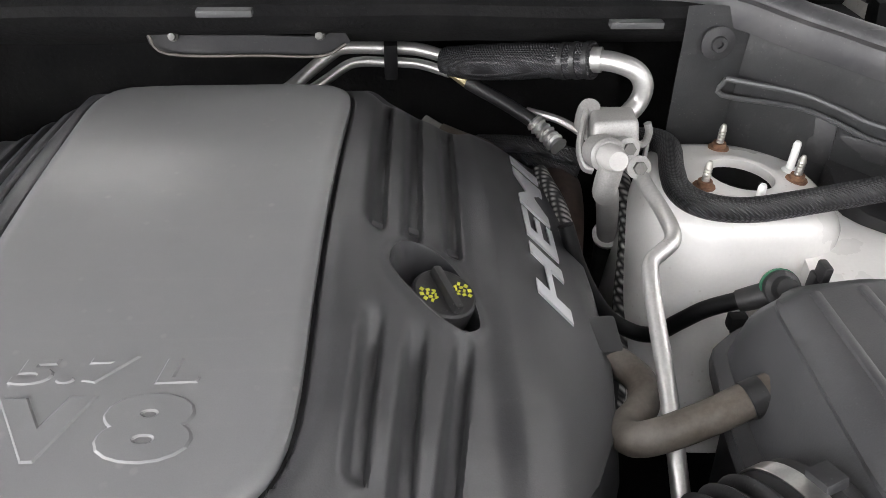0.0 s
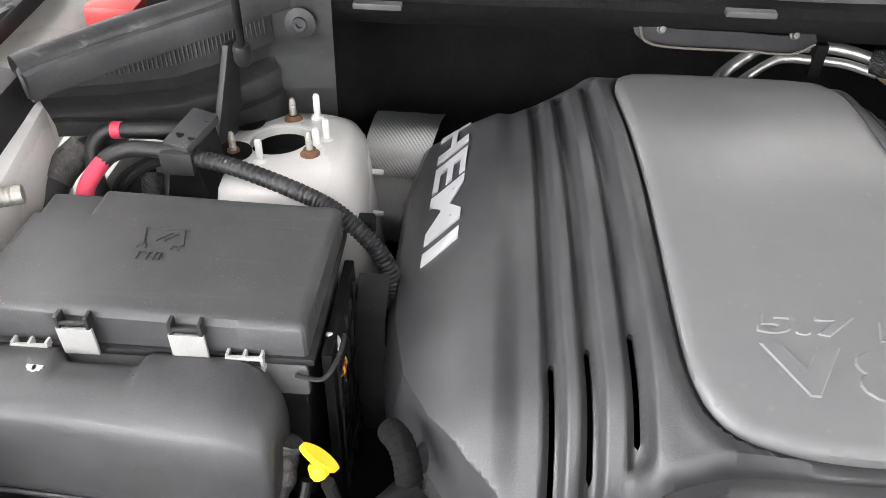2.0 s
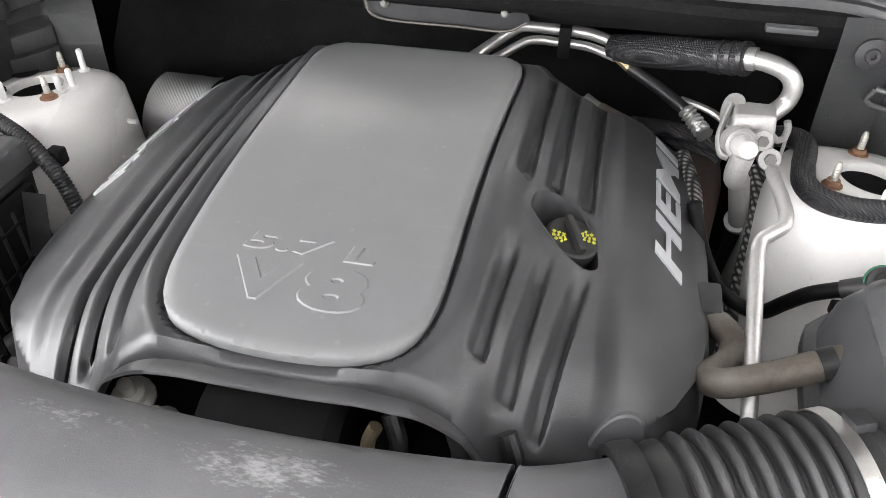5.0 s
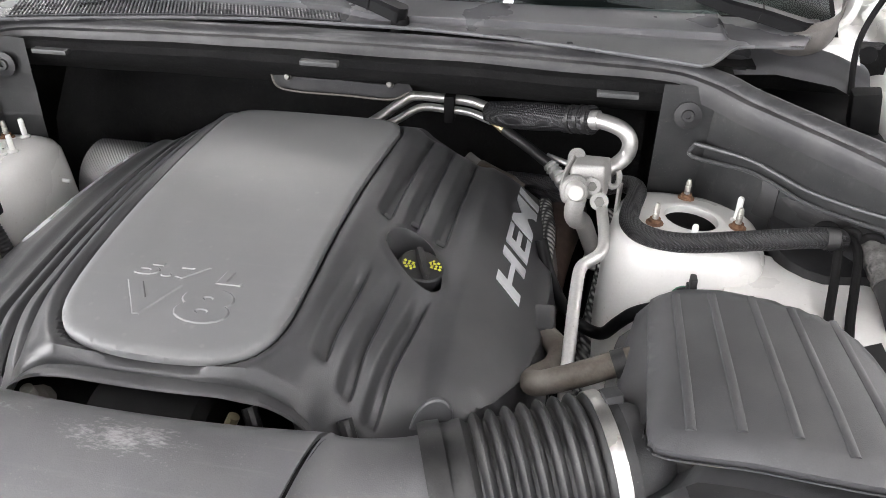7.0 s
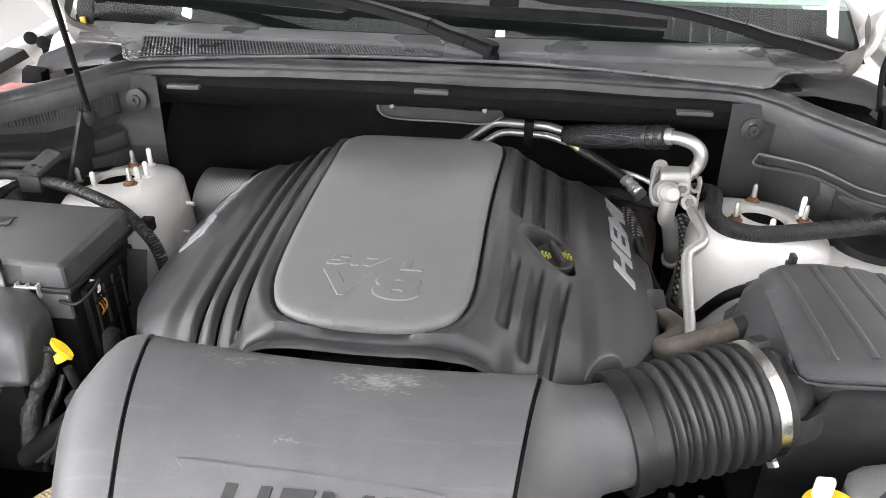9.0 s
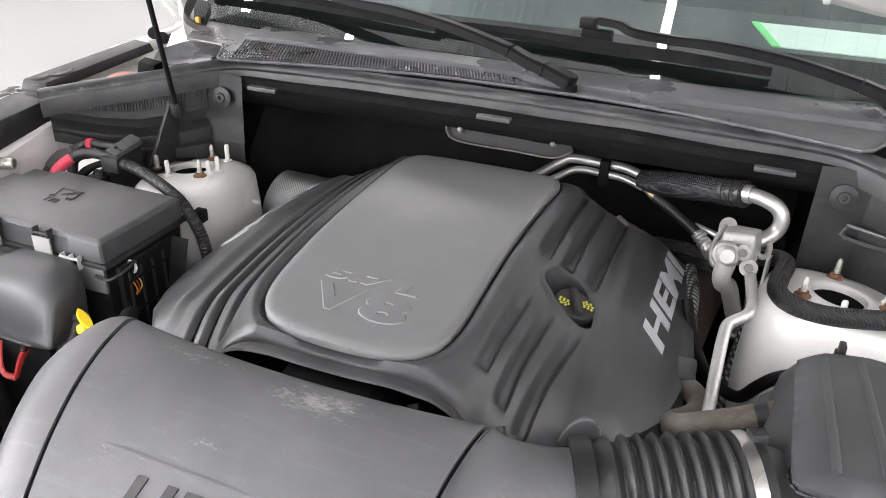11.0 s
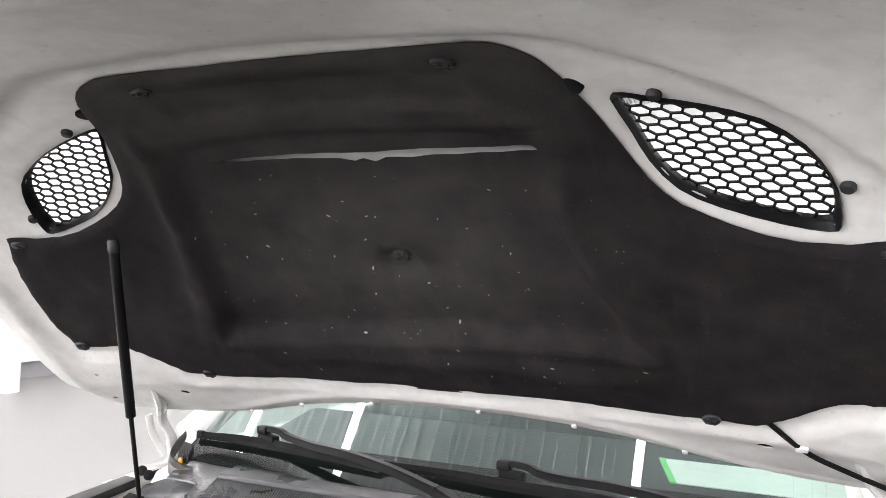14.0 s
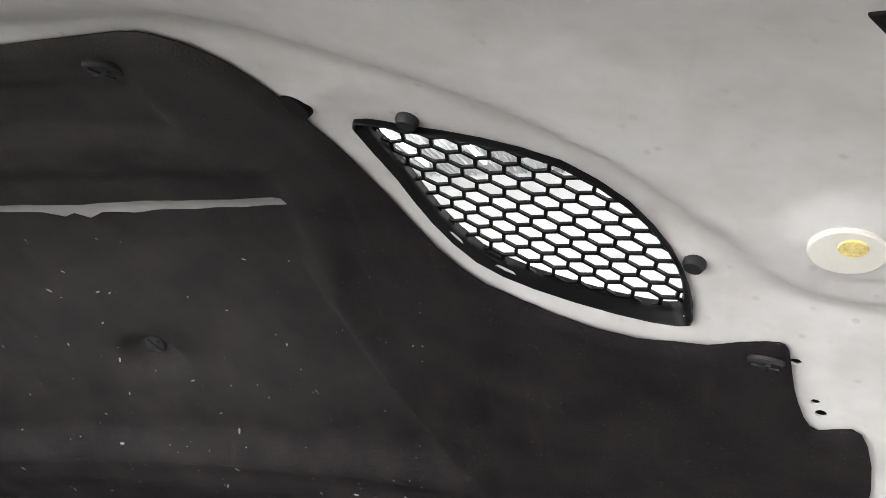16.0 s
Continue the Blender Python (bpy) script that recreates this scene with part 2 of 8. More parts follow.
# front patch: dust plus brighter light put into the colour; second: centre dust
dusted_and_lightened(FELT, ((-0.08, 0.28, 0.62, 0.22, 0.55), (-0.02, 0.60, 0.43, 0.20, 0.38)), (0.066, 0.060, 0.058))
RUBBER = material("black_rubber", (0.0125, 0.0125, 0.0135), 0.42, grain=500, relief=0.2, dust=0.05, vary=0.25, speck=0.08, rough_vary=0.14)
WIPER = material("satin_black_wiper", (0.0055, 0.0055, 0.0062), 0.42, grain=900, relief=0.1, vary=0.1, gloss=0.16)
FLANGE = material("grey_seal_flange", (0.026, 0.026, 0.028), 0.5, grain=180, relief=0.3, dust=0.08, vary=0.12, speck=0.08)
SEAL = material("dusty_rubber_seal", (0.026, 0.026, 0.028), 0.42, grain=260, relief=0.5, dust=0.12, vary=0.18, dust_colour=(0.34, 0.34, 0.34), speck=0.06, streak=0.22, streak_scale=(7.0, 110.0, 110.0))
FOAM = material("dark_firewall_foam", (0.0045, 0.0045, 0.0048), 0.9, gloss=0.2, grain=150, relief=0.4, relief_depth=0.003, dust=0.012, vary=0.3, speck=0.03)
APRON = material("grey_apron_plastic", (0.043, 0.044, 0.046), 0.42, grain=600, relief=0.25, dust=0.06, vary=0.14, speck=0.12, streak=0.06, rough_vary=0.14)
COWL = material("cowl_plastic", (0.088, 0.088, 0.094), 0.30, grain=700, relief=0.2, dust=0.07, vary=0.14, speck=0.12, streak=0.05, dust_colour=(0.3, 0.29, 0.28))
ALU = material("dull_aluminium", (0.60, 0.595, 0.58), 0.42, metal=0.8, grain=300, relief=0.06, vary=0.1, speck=0.3, dust_colour=(0.25, 0.23, 0.2))
CAST = material("cast_aluminium", (0.33, 0.325, 0.315), 0.48, metal=0.35, grain=500, relief=0.4, vary=0.18, dust=0.3, dust_colour=(0.16, 0.145, 0.13), speck=0.3)
STEEL = material("bright_steel_band", (0.72, 0.71, 0.69), 0.25, metal=1.0, vary=0.08)
RUST = material("rusty_nut", (0.20, 0.105, 0.06), 0.75, grain=400, relief=0.4, vary=0.4)
ZINC = material("zinc_stud", (0.45, 0.44, 0.40), 0.45, metal=0.7, vary=0.15)
NYLON = material("white_nylon", (0.78, 0.78, 0.76), 0.4, vary=0.05)
BROWN = material("weathered_brown_hose", (0.085, 0.070, 0.056), 0.6, grain=300, relief=0.25, dust=0.35, vary=0.25)
YELLOW = material("yellow_plastic", (0.85, 0.62, 0.03), 0.4, vary=0.06)
MARK = material("yellow_marking", (0.55, 0.54, 0.05), 0.5, vary=0.15)
RED = material("red_plastic", (0.42, 0.03, 0.027), 0.4, vary=0.08)
PINK = material("red_cable_tape", (0.72, 0.06, 0.11), 0.5, vary=0.08)
BRAID = woven("braided_sleeve", (0.007, 0.007, 0.008), (0.045, 0.045, 0.048), 0.0024, 0.42)
FLECKED = woven("flecked_mesh_sleeve", (0.012, 0.012, 0.013), (0.50, 0.49, 0.47), 0.0075, 0.5)
FOIL = material("pressed_foil", (0.36, 0.36, 0.355), 0.27, metal=0.95, relief=0.0, vary=0.12, speck=0.2, dust_colour=(0.2, 0.19, 0.18))
GOLD = woven("beige_woven_filter", (0.32, 0.26, 0.15), (0.55, 0.47, 0.30), 0.004, 0.7)
FLOOR = material("grey_epoxy_floor", (0.27, 0.266, 0.259), 0.32, grain=40, relief=0.0, cloud=0.7, vary=0.03, rough_vary=0.01)
WALL = material("white_wall_paint", (0.84, 0.84, 0.84), 0.6, grain=80, relief=0.02, cloud=1.0, vary=0.02)
BASE = material("grey_baseboard", (0.30, 0.30, 0.31), 0.5, vary=0.05)
DECK = material("white_metal_deck", (0.74, 0.75, 0.77), 0.5, cloud=1.0, vary=0.04)
RIB = material("white_gloss_rib", (0.90, 0.90, 0.90), 0.14, cloud=1.0, vary=0.02, rough_vary=0.02, coat=0.6)
DULL = material("dull_grey_steel", (0.13, 0.128, 0.12), 0.5, metal=0.6, vary=0.2)
CORNER = material("dusty_grey_corner_plastic", (0.085, 0.079, 0.074), 0.5, dust=0.3, dust_colour=(0.36, 0.33, 0.30), vary=0.2)
CREAM = material("cream_sticker", (0.80, 0.78, 0.70), 0.5, vary=0.04)
PAPER = material("pale_green_paper", (0.80, 0.80, 0.77), 0.6, cloud=20, vary=0.06)
DASH = material("dark_dashboard", (0.062, 0.070, 0.070), 0.6, grain=300, relief=0.2)
TAPE = material("grey_tape", (0.075, 0.072, 0.07), 0.5, grain=90, relief=1.0, relief_depth=0.004, vary=0.45, dust=0.12, dust_colour=(0.22, 0.21, 0.2))


def lamp_material(name, colour, strength):
    m = bpy.data.materials.new(name)
    m.use_nodes = True
    nt = m.node_tree
    nt.nodes.clear()
    o = nt.nodes.new("ShaderNodeOutputMaterial")
    e = nt.nodes.new("ShaderNodeEmission")
    e.inputs["Color"].default_value, e.inputs["Strength"].default_value = (*colour, 1), strength
    nt.links.new(e.outputs[0], o.inputs["Surface"])
    return m


TUBE_LIGHT = lamp_material("led_tube_glow", (1.0, 0.985, 0.975), 22.0)


def glass_material():
    m = bpy.data.materials.new("tinted_windscreen_glass")
    m.use_nodes = True
    nt = m.node_tree
    nt.nodes.clear()
    o = nt.nodes.new("ShaderNodeOutputMaterial")
    clear = nt.nodes.new("ShaderNodeBsdfTransparent")
    clear.inputs["Color"].default_value = (0.60, 0.78, 0.73, 1)
    shine = nt.nodes.new("ShaderNodeBsdfGlossy")
    shine.inputs["Color"].default_value = (1, 1, 1, 1)
    shine.inputs["Roughness"].default_value = 0.01
    fr = nt.nodes.new("ShaderNodeFresnel")
    fr.inputs["IOR"].default_value = 1.7
    mix = nt.nodes.new("ShaderNodeMixShader")
    nt.links.new(fr.outputs[0], mix.inputs[0])
    nt.links.new(clear.outputs[0], mix.inputs[1])
    nt.links.new(shine.outputs[0], mix.inputs[2])
    nt.links.new(mix.outputs[0], o.inputs["Surface"])
    return m


GLASS = glass_material()


# ---- mesh helpers ----
def thing(name, place, label, category, group="", kind=""):
    e = new(name)
    e.location = place
    e.empty_display_size = 0.05
    return tagged(e, label, category, group, kind)


def mesh_of(name, bm, mat, sharp=35, recalc=True):
    if recalc:
        bmesh.ops.recalc_face_normals(bm, faces=bm.faces)
    me = bpy.data.meshes.new(name)
    bm.to_mesh(me)
    bm.free()
    me.materials.append(mat)
    me.polygons.foreach_set("use_smooth", [True] * len(me.polygons))
    me.set_sharp_from_angle(angle=radians(sharp))
    return me


def part(name, bm, mat, parent=None, label="", sharp=35, recalc=True):
    ob = new(name, mesh_of(name, bm, mat, sharp, recalc))
    if parent is not None:
        ob.parent = parent
        if parent.parent is None:
            ob.matrix_parent_inverse = Matrix.Translation(-V(parent.location))
    return tagged(ob, label)


def lone(name, bm, mat, label, category, group="", kind="", sharp=35, recalc=True):
    return tagged(part(name, bm, mat, None, "", sharp, recalc), label, category, group, kind)


def box(bm, lo, hi, bevel=0.0, m=None, segs=2):
    lo, hi = V(lo), V(hi)
    r = bmesh.ops.create_cube(bm, size=1.0)
    vs = r["verts"]
    for v in vs:
        v.co = V((lo[i] + (v.co[i] + 0.5) * (hi[i] - lo[i]) for i in range(3)))
    if bevel > 0:
        es = list({e for v in vs for e in v.link_edges})
        rb = bmesh.ops.bevel(bm, geom=es, offset=bevel, segments=segs, profile=0.6, affect="EDGES", clamp_overlap=True)
        vs = list({v for f in rb["faces"] for v in f.verts} | {v for v in vs if v.is_valid})
    if m is not None:
        seen = set()
        stack = [v for v in vs if v.is_valid]
        while stack:
            v = stack.pop()
            if v in seen:
                continue
            seen.add(v)
            stack += [e.other_vert(v) for e in v.link_edges]
        for v in seen:
            v.co = m @ v.co
    return bm


def hexa(bm, corners, bevel=0.0, segs=2):
    """A box from eight corners: bottom four then top four, both the same way round."""
    vs = [bm.verts.new(c) for c in corners]
    fs = [bm.faces.new([vs[i] for i in f]) for f in ((3, 2, 1, 0), (4, 5, 6, 7), (0, 1, 5, 4), (1, 2, 6, 5), (2, 3, 7, 6), (3, 0, 4, 7))]
    if bevel > 0:
        bmesh.ops.bevel(bm, geom=list({e for f in fs for e in f.edges}), offset=bevel, segments=segs, profile=0.6, affect="EDGES", clamp_overlap=True)
    return bm


def smooth_line(points, n=6):
    ps = [V(p) for p in points]
    if len(ps) < 3:
        return [ps[0].lerp(ps[1], i / n) for i in range(n + 1)]
    ps = [2 * ps[0] - ps[1]] + ps + [2 * ps[-1] - ps[-2]]
    out = []
    for i in range(1, len(ps) - 2):
        a, b, c, d = ps[i - 1:i + 3]
        for k in range(n):
            t = k / n
            out.append(0.5 * ((2 * b) + (c - a) * t + (2 * a - 5 * b + 4 * c - d) * t * t + (3 * b - a - 3 * c + d) * t ** 3))
    out.append(ps[-2])
    return out


def tube(bm, points, radius, n=6, sides=14, smooth=True, flat=1.0, up=None):
    """A round (or flattened) pipe along a line; radius: a number or a function of 0..1."""
    line = smooth_line(points, n) if smooth else [V(p) for p in points]
    rings = []
    t0 = (line[1] - line[0]).normalized()
    ref = V(up) if up else (V((0, 0, 1)) if abs(t0.z) < 0.9 else V((1, 0, 0)))
    side = t0.cross(ref).normalized()
    for i, p in enumerate(line):
        a, b = line[max(i - 1, 0)], line[min(i + 1, len(line) - 1)]
        t = (b - a).normalized()
        side = (side - t * side.dot(t)).normalized()
        nrm = side.cross(t)
        r = radius(i / (len(line) - 1)) if callable(radius) else radius
        rings.append([bm.verts.new(p + side * (math.cos(k * math.tau / sides) * r) + nrm * (math.sin(k * math.tau / sides) * r * flat)) for k in range(sides)])
    for a, b in zip(rings, rings[1:]):
        for k in range(sides):
            bm.faces.new((a[k], a[(k + 1) % sides], b[(k + 1) % sides], b[k]))
    bm.faces.new(rings[0][::-1])
    bm.faces.new(rings[-1])
    return bm


def lathe(bm, profile, m=None, sides=28, closed=True):
    """Turns (radius, height) pairs round z."""
    m = m or Matrix()
    rings = []
    for r, h in profile:
        if r <= 1e-6:
            rings.append([bm.verts.new(m @ V((0, 0, h)))])
        else:
            rings.append([bm.verts.new(m @ V((r * math.cos(k * math.tau / sides), r * math.sin(k * math.tau / sides), h))) for k in range(sides)])
    for a, b in zip(rings, rings[1:]):
        for k in range(sides):
            q = [a[k % len(a)], a[(k + 1) % len(a)], b[(k + 1) % len(b)], b[k % len(b)]]
            q = [v for i, v in enumerate(q) if v not in q[:i]]
            if len(q) > 2:
                bm.faces.new(q)
    if closed:
        for ring in (rings[0], rings[-1]):
            if len(ring) > 2:
                bm.faces.new(ring)
    return bm


def aim(place, way, spin=0.0):
    """A pose whose z axis points along way."""
    return Matrix.Translation(place) @ V(way).to_track_quat("Z", "Y").to_matrix().to_4x4() @ Matrix.Rotation(spin, 4, "Z")


def inside(p, poly):
    x, y = p
    c = False
    j = len(poly) - 1
    for i in range(len(poly)):
        xi, yi = poly[i]
        xj, yj = poly[j]
        if (yi > y) != (yj > y) and x < (xj - xi) * (y - yi) / (yj - yi) + xi:
            c = not c
        j = i
    return c


def refine(poly, step):
    out = []
    for a, b in zip(poly, poly[1:] + poly[:1]):
        n = max(1, int(math.dist(a, b) / step))
        out += [(a[0] + (b[0] - a[0]) * k / n, a[1] + (b[1] - a[1]) * k / n) for k in range(n)]
    return out


def rounded(poly, n=4):
    """A closed smooth outline through the corners given."""
    ps = [V((*p, 0)) for p in poly]
    out = []
    m = len(ps)
    for i in range(m):
        a, b, c, d = ps[i - 1], ps[i], ps[(i + 1) % m], ps[(i + 2) % m]
        for k in range(n):
            t = k / n
            q = 0.5 * ((2 * b) + (c - a) * t + (2 * a - 5 * b + 4 * c - d) * t * t + (3 * b - a - 3 * c + d) * t ** 3)
            out.append((q.x, q.y))
    return out


def edge_distance(p, poly):
    best = 9.0
    for a, b in zip(poly, poly[1:] + poly[:1]):
        dx, dy = b[0] - a[0], b[1] - a[1]
        k = max(0, min(1, ((p[0] - a[0]) * dx + (p[1] - a[1]) * dy) / (dx * dx + dy * dy + 1e-12)))
        best = min(best, math.hypot(p[0] - a[0] - k * dx, p[1] - a[1] - k * dy))
    return best


def sheet(outline, holes, step, top, bottom, step_y=None):
    """A solid plate with a shaped outline and holes: top and bottom give the place of each (u, v)."""
    step_y = step_y or step
    outline = refine(outline, step)
    holes = [refine(h, step) for h in holes]
    pts, edges = [], []
    for loop in (outline, *holes):
        n0 = len(pts)
        pts += loop
        edges += [(n0 + i, n0 + (i + 1) % len(loop)) for i in range(len(loop))]
    us, vs = [p[0] for p in outline], [p[1] for p in outline]
    u0, u1, v0, v1 = min(us), max(us), min(vs), max(vs)
    nu, nv = int((u1 - u0) / step), int((v1 - v0) / step_y)
    o = np.array(outline)
    for j in range(1, nv + 1):
        v = v0 + (v1 - v0) * (j - 0.5) / nv
        for i in range(1, nu + 1):
            u = u0 + (u1 - u0) * (i - 0.5 + 0.25 * (j % 2)) / nu
            if np.min((o[:, 0] - u) ** 2 + (o[:, 1] - v) ** 2) < (0.45 * step) ** 2:
                continue
            if inside((u, v), outline) and not any(inside((u, v), h) for h in holes):
                pts.append((u, v))
    ov, _, of, *_ = delaunay_2d_cdt([V(p) for p in pts], edges, [], 0, 1e-6)
    bm = bmesh.new()
    keep = []
    for f in of:
        c = (sum(ov[i].x for i in f) / len(f), sum(ov[i].y for i in f) / len(f))
        if inside(c, outline) and not any(inside(c, h) for h in holes):
            keep.append(f)
    used = sorted({i for f in keep for i in f})
    tv = {i: bm.verts.new(top(ov[i].x, ov[i].y)) for i in used}
    bv = {i: bm.verts.new(bottom(ov[i].x, ov[i].y)) for i in used}
    count = {}
    for f in keep:
        bm.faces.new([tv[i] for i in f])
        bm.faces.new([bv[i] for i in reversed(f)])
        for a, b in zip(f, f[1:] + f[:1]):
            count[(a, b)] = 1
    for a, b in count:
        if (b, a) not in count:
            bm.faces.new((tv[b], tv[a], bv[a], bv[b]))
    return bm


def letters(text, size, depth, bold=0.0, shear=0.0, spacing=1.0, bevel=0.0, chamfer=0.0):
    """Bmesh of a word lying in x and y with its lower left corner at the origin, scaled to (width, height)."""
    cu = bpy.data.curves.new("word", "FONT")
    cu.body, cu.size, cu.extrude, cu.offset, cu.shear, cu.space_character = text, 1.0, 0.5, bold, shear, spacing
    cu.resolution_u = 4
    if bevel > 0:
        cu.fill_mode, cu.extrude, cu.bevel_depth, cu.bevel_resolution = "NONE", 0.0, bevel, 2
    if chamfer > 0:
        cu.extrude, cu.bevel_depth, cu.bevel_resolution = 2.0 * chamfer, chamfer, 0
    ob = bpy.data.objects.new("word", cu)
    scene.collection.objects.link(ob)
    dg = bpy.context.evaluated_depsgraph_get()
    me = bpy.data.meshes.new_from_object(ob.evaluated_get(dg))
    bpy.data.objects.remove(ob)
    bpy.data.curves.remove(cu)
    bm = bmesh.new()
    bm.from_mesh(me)
    bpy.data.meshes.remove(me)
    xs, ys = [v.co.x for v in bm.verts], [v.co.y for v in bm.verts]
    x0, x1, y0, y1 = min(xs), max(xs), min(ys), max(ys)
    for v in bm.verts:
        v.co = V(((v.co.x - x0) / (x1 - x0) * size[0], (v.co.y - y0) / (y1 - y0) * size[1], (v.co.z / (2 * bevel) + 0.5 if bevel > 0 else v.co.z / (6 * chamfer) + 0.5 if chamfer > 0 else v.co.z + 0.5) * depth))
    return bm


def step_up(a, b, t):
    k = max(0.0, min(1.0, (t - a) / (b - a)))
    return k * k * (3 - 2 * k)


def mirror_x(ps):
    return [(-p[0], *p[1:]) for p in ps]


# ---- the showroom ----
X0, X1, Y0, Y1, ZC = -8.45, 9.5, -9.0, 16.0, 5.4


def room():
    bm = bmesh.new()
    box(bm, (X0 - 0.3, Y0 - 0.3, -0.2), (X1 + 0.3, Y1 + 0.3, 0.0))
    lone("floor", bm, FLOOR, "pale grey polished showroom floor", "floor", kind="structure")
    for name, lo, hi in (("wall_west", (X0 - 0.2, Y0, 0.28), (X0, Y1, ZC)), ("wall_east", (X1, Y0, 0.0), (X1 + 0.2, Y1, ZC)),
                         ("wall_north", (X0 - 0.2, Y1, 0.0), (X1 + 0.2, Y1 + 0.2, ZC)), ("wall_south", (X0 - 0.2, Y0 - 0.2, 0.0), (X1 + 0.2, Y0, ZC))):
        bm = bmesh.new()
        box(bm, lo, hi)
        w = lone(name, bm, WALL, "plain white painted showroom wall", "wall", kind="structure")
        if name == "wall_west":
            y = Y0 + 0.4
            while y < Y1 - 0.2:
                bm = bmesh.new()
                box(bm, (X0 + 0.004, y, 0.24), (X0 + 0.05, min(y + 1.18, Y1 - 0.02), 3.2), 0.006)
                part("panel", bm, WALL, w)
                y += 1.2
    # frames of assumed windows, out of view, round the added area lamps
    for i, (c, half, west) in enumerate(((-4.6, 3.1, False), (3.0, 3.1, False), (-4.6, 3.6, True))):
        at = (X0, c, 0.6) if west else (c, Y0, 0.6)
        win = thing("assumed_window_%d" % (i + 1), at, "tall white frame of an assumed, unseen shop window", "window", "shop windows", "structure")
        turn = Matrix.Translation((X0 + 0.05 if west else c, c if west else Y0, 0)) @ Matrix.Rotation(radians(-90 if west else 0), 4, "Z")
        for name, lo, hi in (("assumed_window_sill", (-half, 0.004, 0.55), (half, 0.14, 0.63)), ("assumed_window_frame", (-half, 0.004, 4.47), (half, 0.10, 4.57)),
                             ("assumed_window_frame", (-half, 0.004, 0.631), (-half + 0.09, 0.10, 4.469)), ("assumed_window_frame", (half - 0.09, 0.004, 0.631), (half, 0.10, 4.469))):
            bm = bmesh.new()
            box(bm, lo, hi, 0.01, turn)
            part(name, bm, WALL, win)
    bm = bmesh.new()
    box(bm, (X0 - 0.2, Y0, 0.0), (X0 - 0.03, Y1, 0.275))
    lone("baseboard", bm, BASE, "dark grey recessed baseboard under white wall", "baseboard", kind="structure")
    bm = bmesh.new()
    x = X0 - 0.2
    while x < X1:
        box(bm, (x, Y0, ZC), (x + 0.22, Y1, ZC + 0.06))
        x += 0.22
    box(bm, (X0 - 0.3, Y0 - 0.3, ZC + 0.1), (X1 + 0.3, Y1 + 0.3, ZC + 0.2))
    lone("ceiling", bm, DECK, "white ribbed metal deck ceiling", "ceiling", kind="structure")
    bm = bmesh.new()
    x, k = X0 - 0.1, 0
    rnd = random.Random(8)
    while x < X1:
        box(bm, (x, Y0, ZC - 0.06), (x + 0.008 + 0.020 * rnd.random() ** 2, Y1, ZC - 0.002))
        x += 0.07 + 0.13 * rnd.random()
    lone("trim", bm, RIB, "bright white ribs under the metal deck", "ceiling rib", kind="structure")
    for i, (x, y) in enumerate(((-7.75, 6.3), (-7.75, 12.0), (-7.75, 0.5))):
        bm = bmesh.new()
        lathe(bm, [(0.0, 0.0), (0.125, 0.0), (0.125, ZC - 0.002), (0.0, ZC - 0.002)], Matrix.Translation((x, y, 0)), 32)
        lone("column", bm, WALL, "round white painted showroom column", "column", "showroom columns", kind="structure")


LIGHT_X = (-7.4, -6.2, -3.69, -2.55, 0.0, 2.5, 3.7, 6.2, 7.4)


def ceiling_lights():
    first = None
    for x in LIGHT_X:
        if first is None:
            first = thing("ceiling_light", (x, 3.0, ZC - 0.35), "long white LED tube light hung under the deck", "ceiling light", "ceiling lights")
            bm = bmesh.new()
            box(bm, (x - 0.034, -6.5, ZC - 0.42), (x + 0.034, 13.5, ZC - 0.36), 0.02)
            part("diffuser", bm, TUBE_LIGHT, first, "glowing white diffuser")
            bm = bmesh.new()
            box(bm, (x - 0.03, -6.5, ZC - 0.358), (x + 0.03, 13.5, ZC - 0.33), 0.004)
            part("housing", bm, WALL, first)
            for y in (-5.5, -0.5, 4.5, 9.5, 13.0):
                bm = bmesh.new()
                tube(bm, [(x, y, ZC - 0.335), (x, y, ZC - 0.001)], 0.004, 1, 6)
                part("hanger", bm, WALL, first)
        else:
            copy_thing(first, pose(x, 3.0, ZC - 0.35))


# ---- the car: engine cover ----
CX = -0.012


def crown(y):
    return 1.037 - 0.29 * (y - 0.56) ** 2


def trough(d, w):
    """A groove with one steep and one gentle wall."""
    k = d / w
    return step_up(-1.0, -0.15, k) * step_up(1.0, 0.35, k)


PANEL_LINE = []
WELL = rounded([(0.157, 0.486), (0.162, 0.507), (0.176, 0.517), (0.196, 0.513), (0.213, 0.497), (0.227, 0.470), (0.233, 0.446), (0.232, 0.431), (0.219, 0.424), (0.197, 0.433), (0.177, 0.452), (0.162, 0.470)], 3)

WELL = [(x + 0.11 * 0.63 * q, y - 0.11 * 0.776 * q) for x, y in WELL for q in [-((x - 0.197) * 0.63 - (y - 0.468) * 0.776)]]


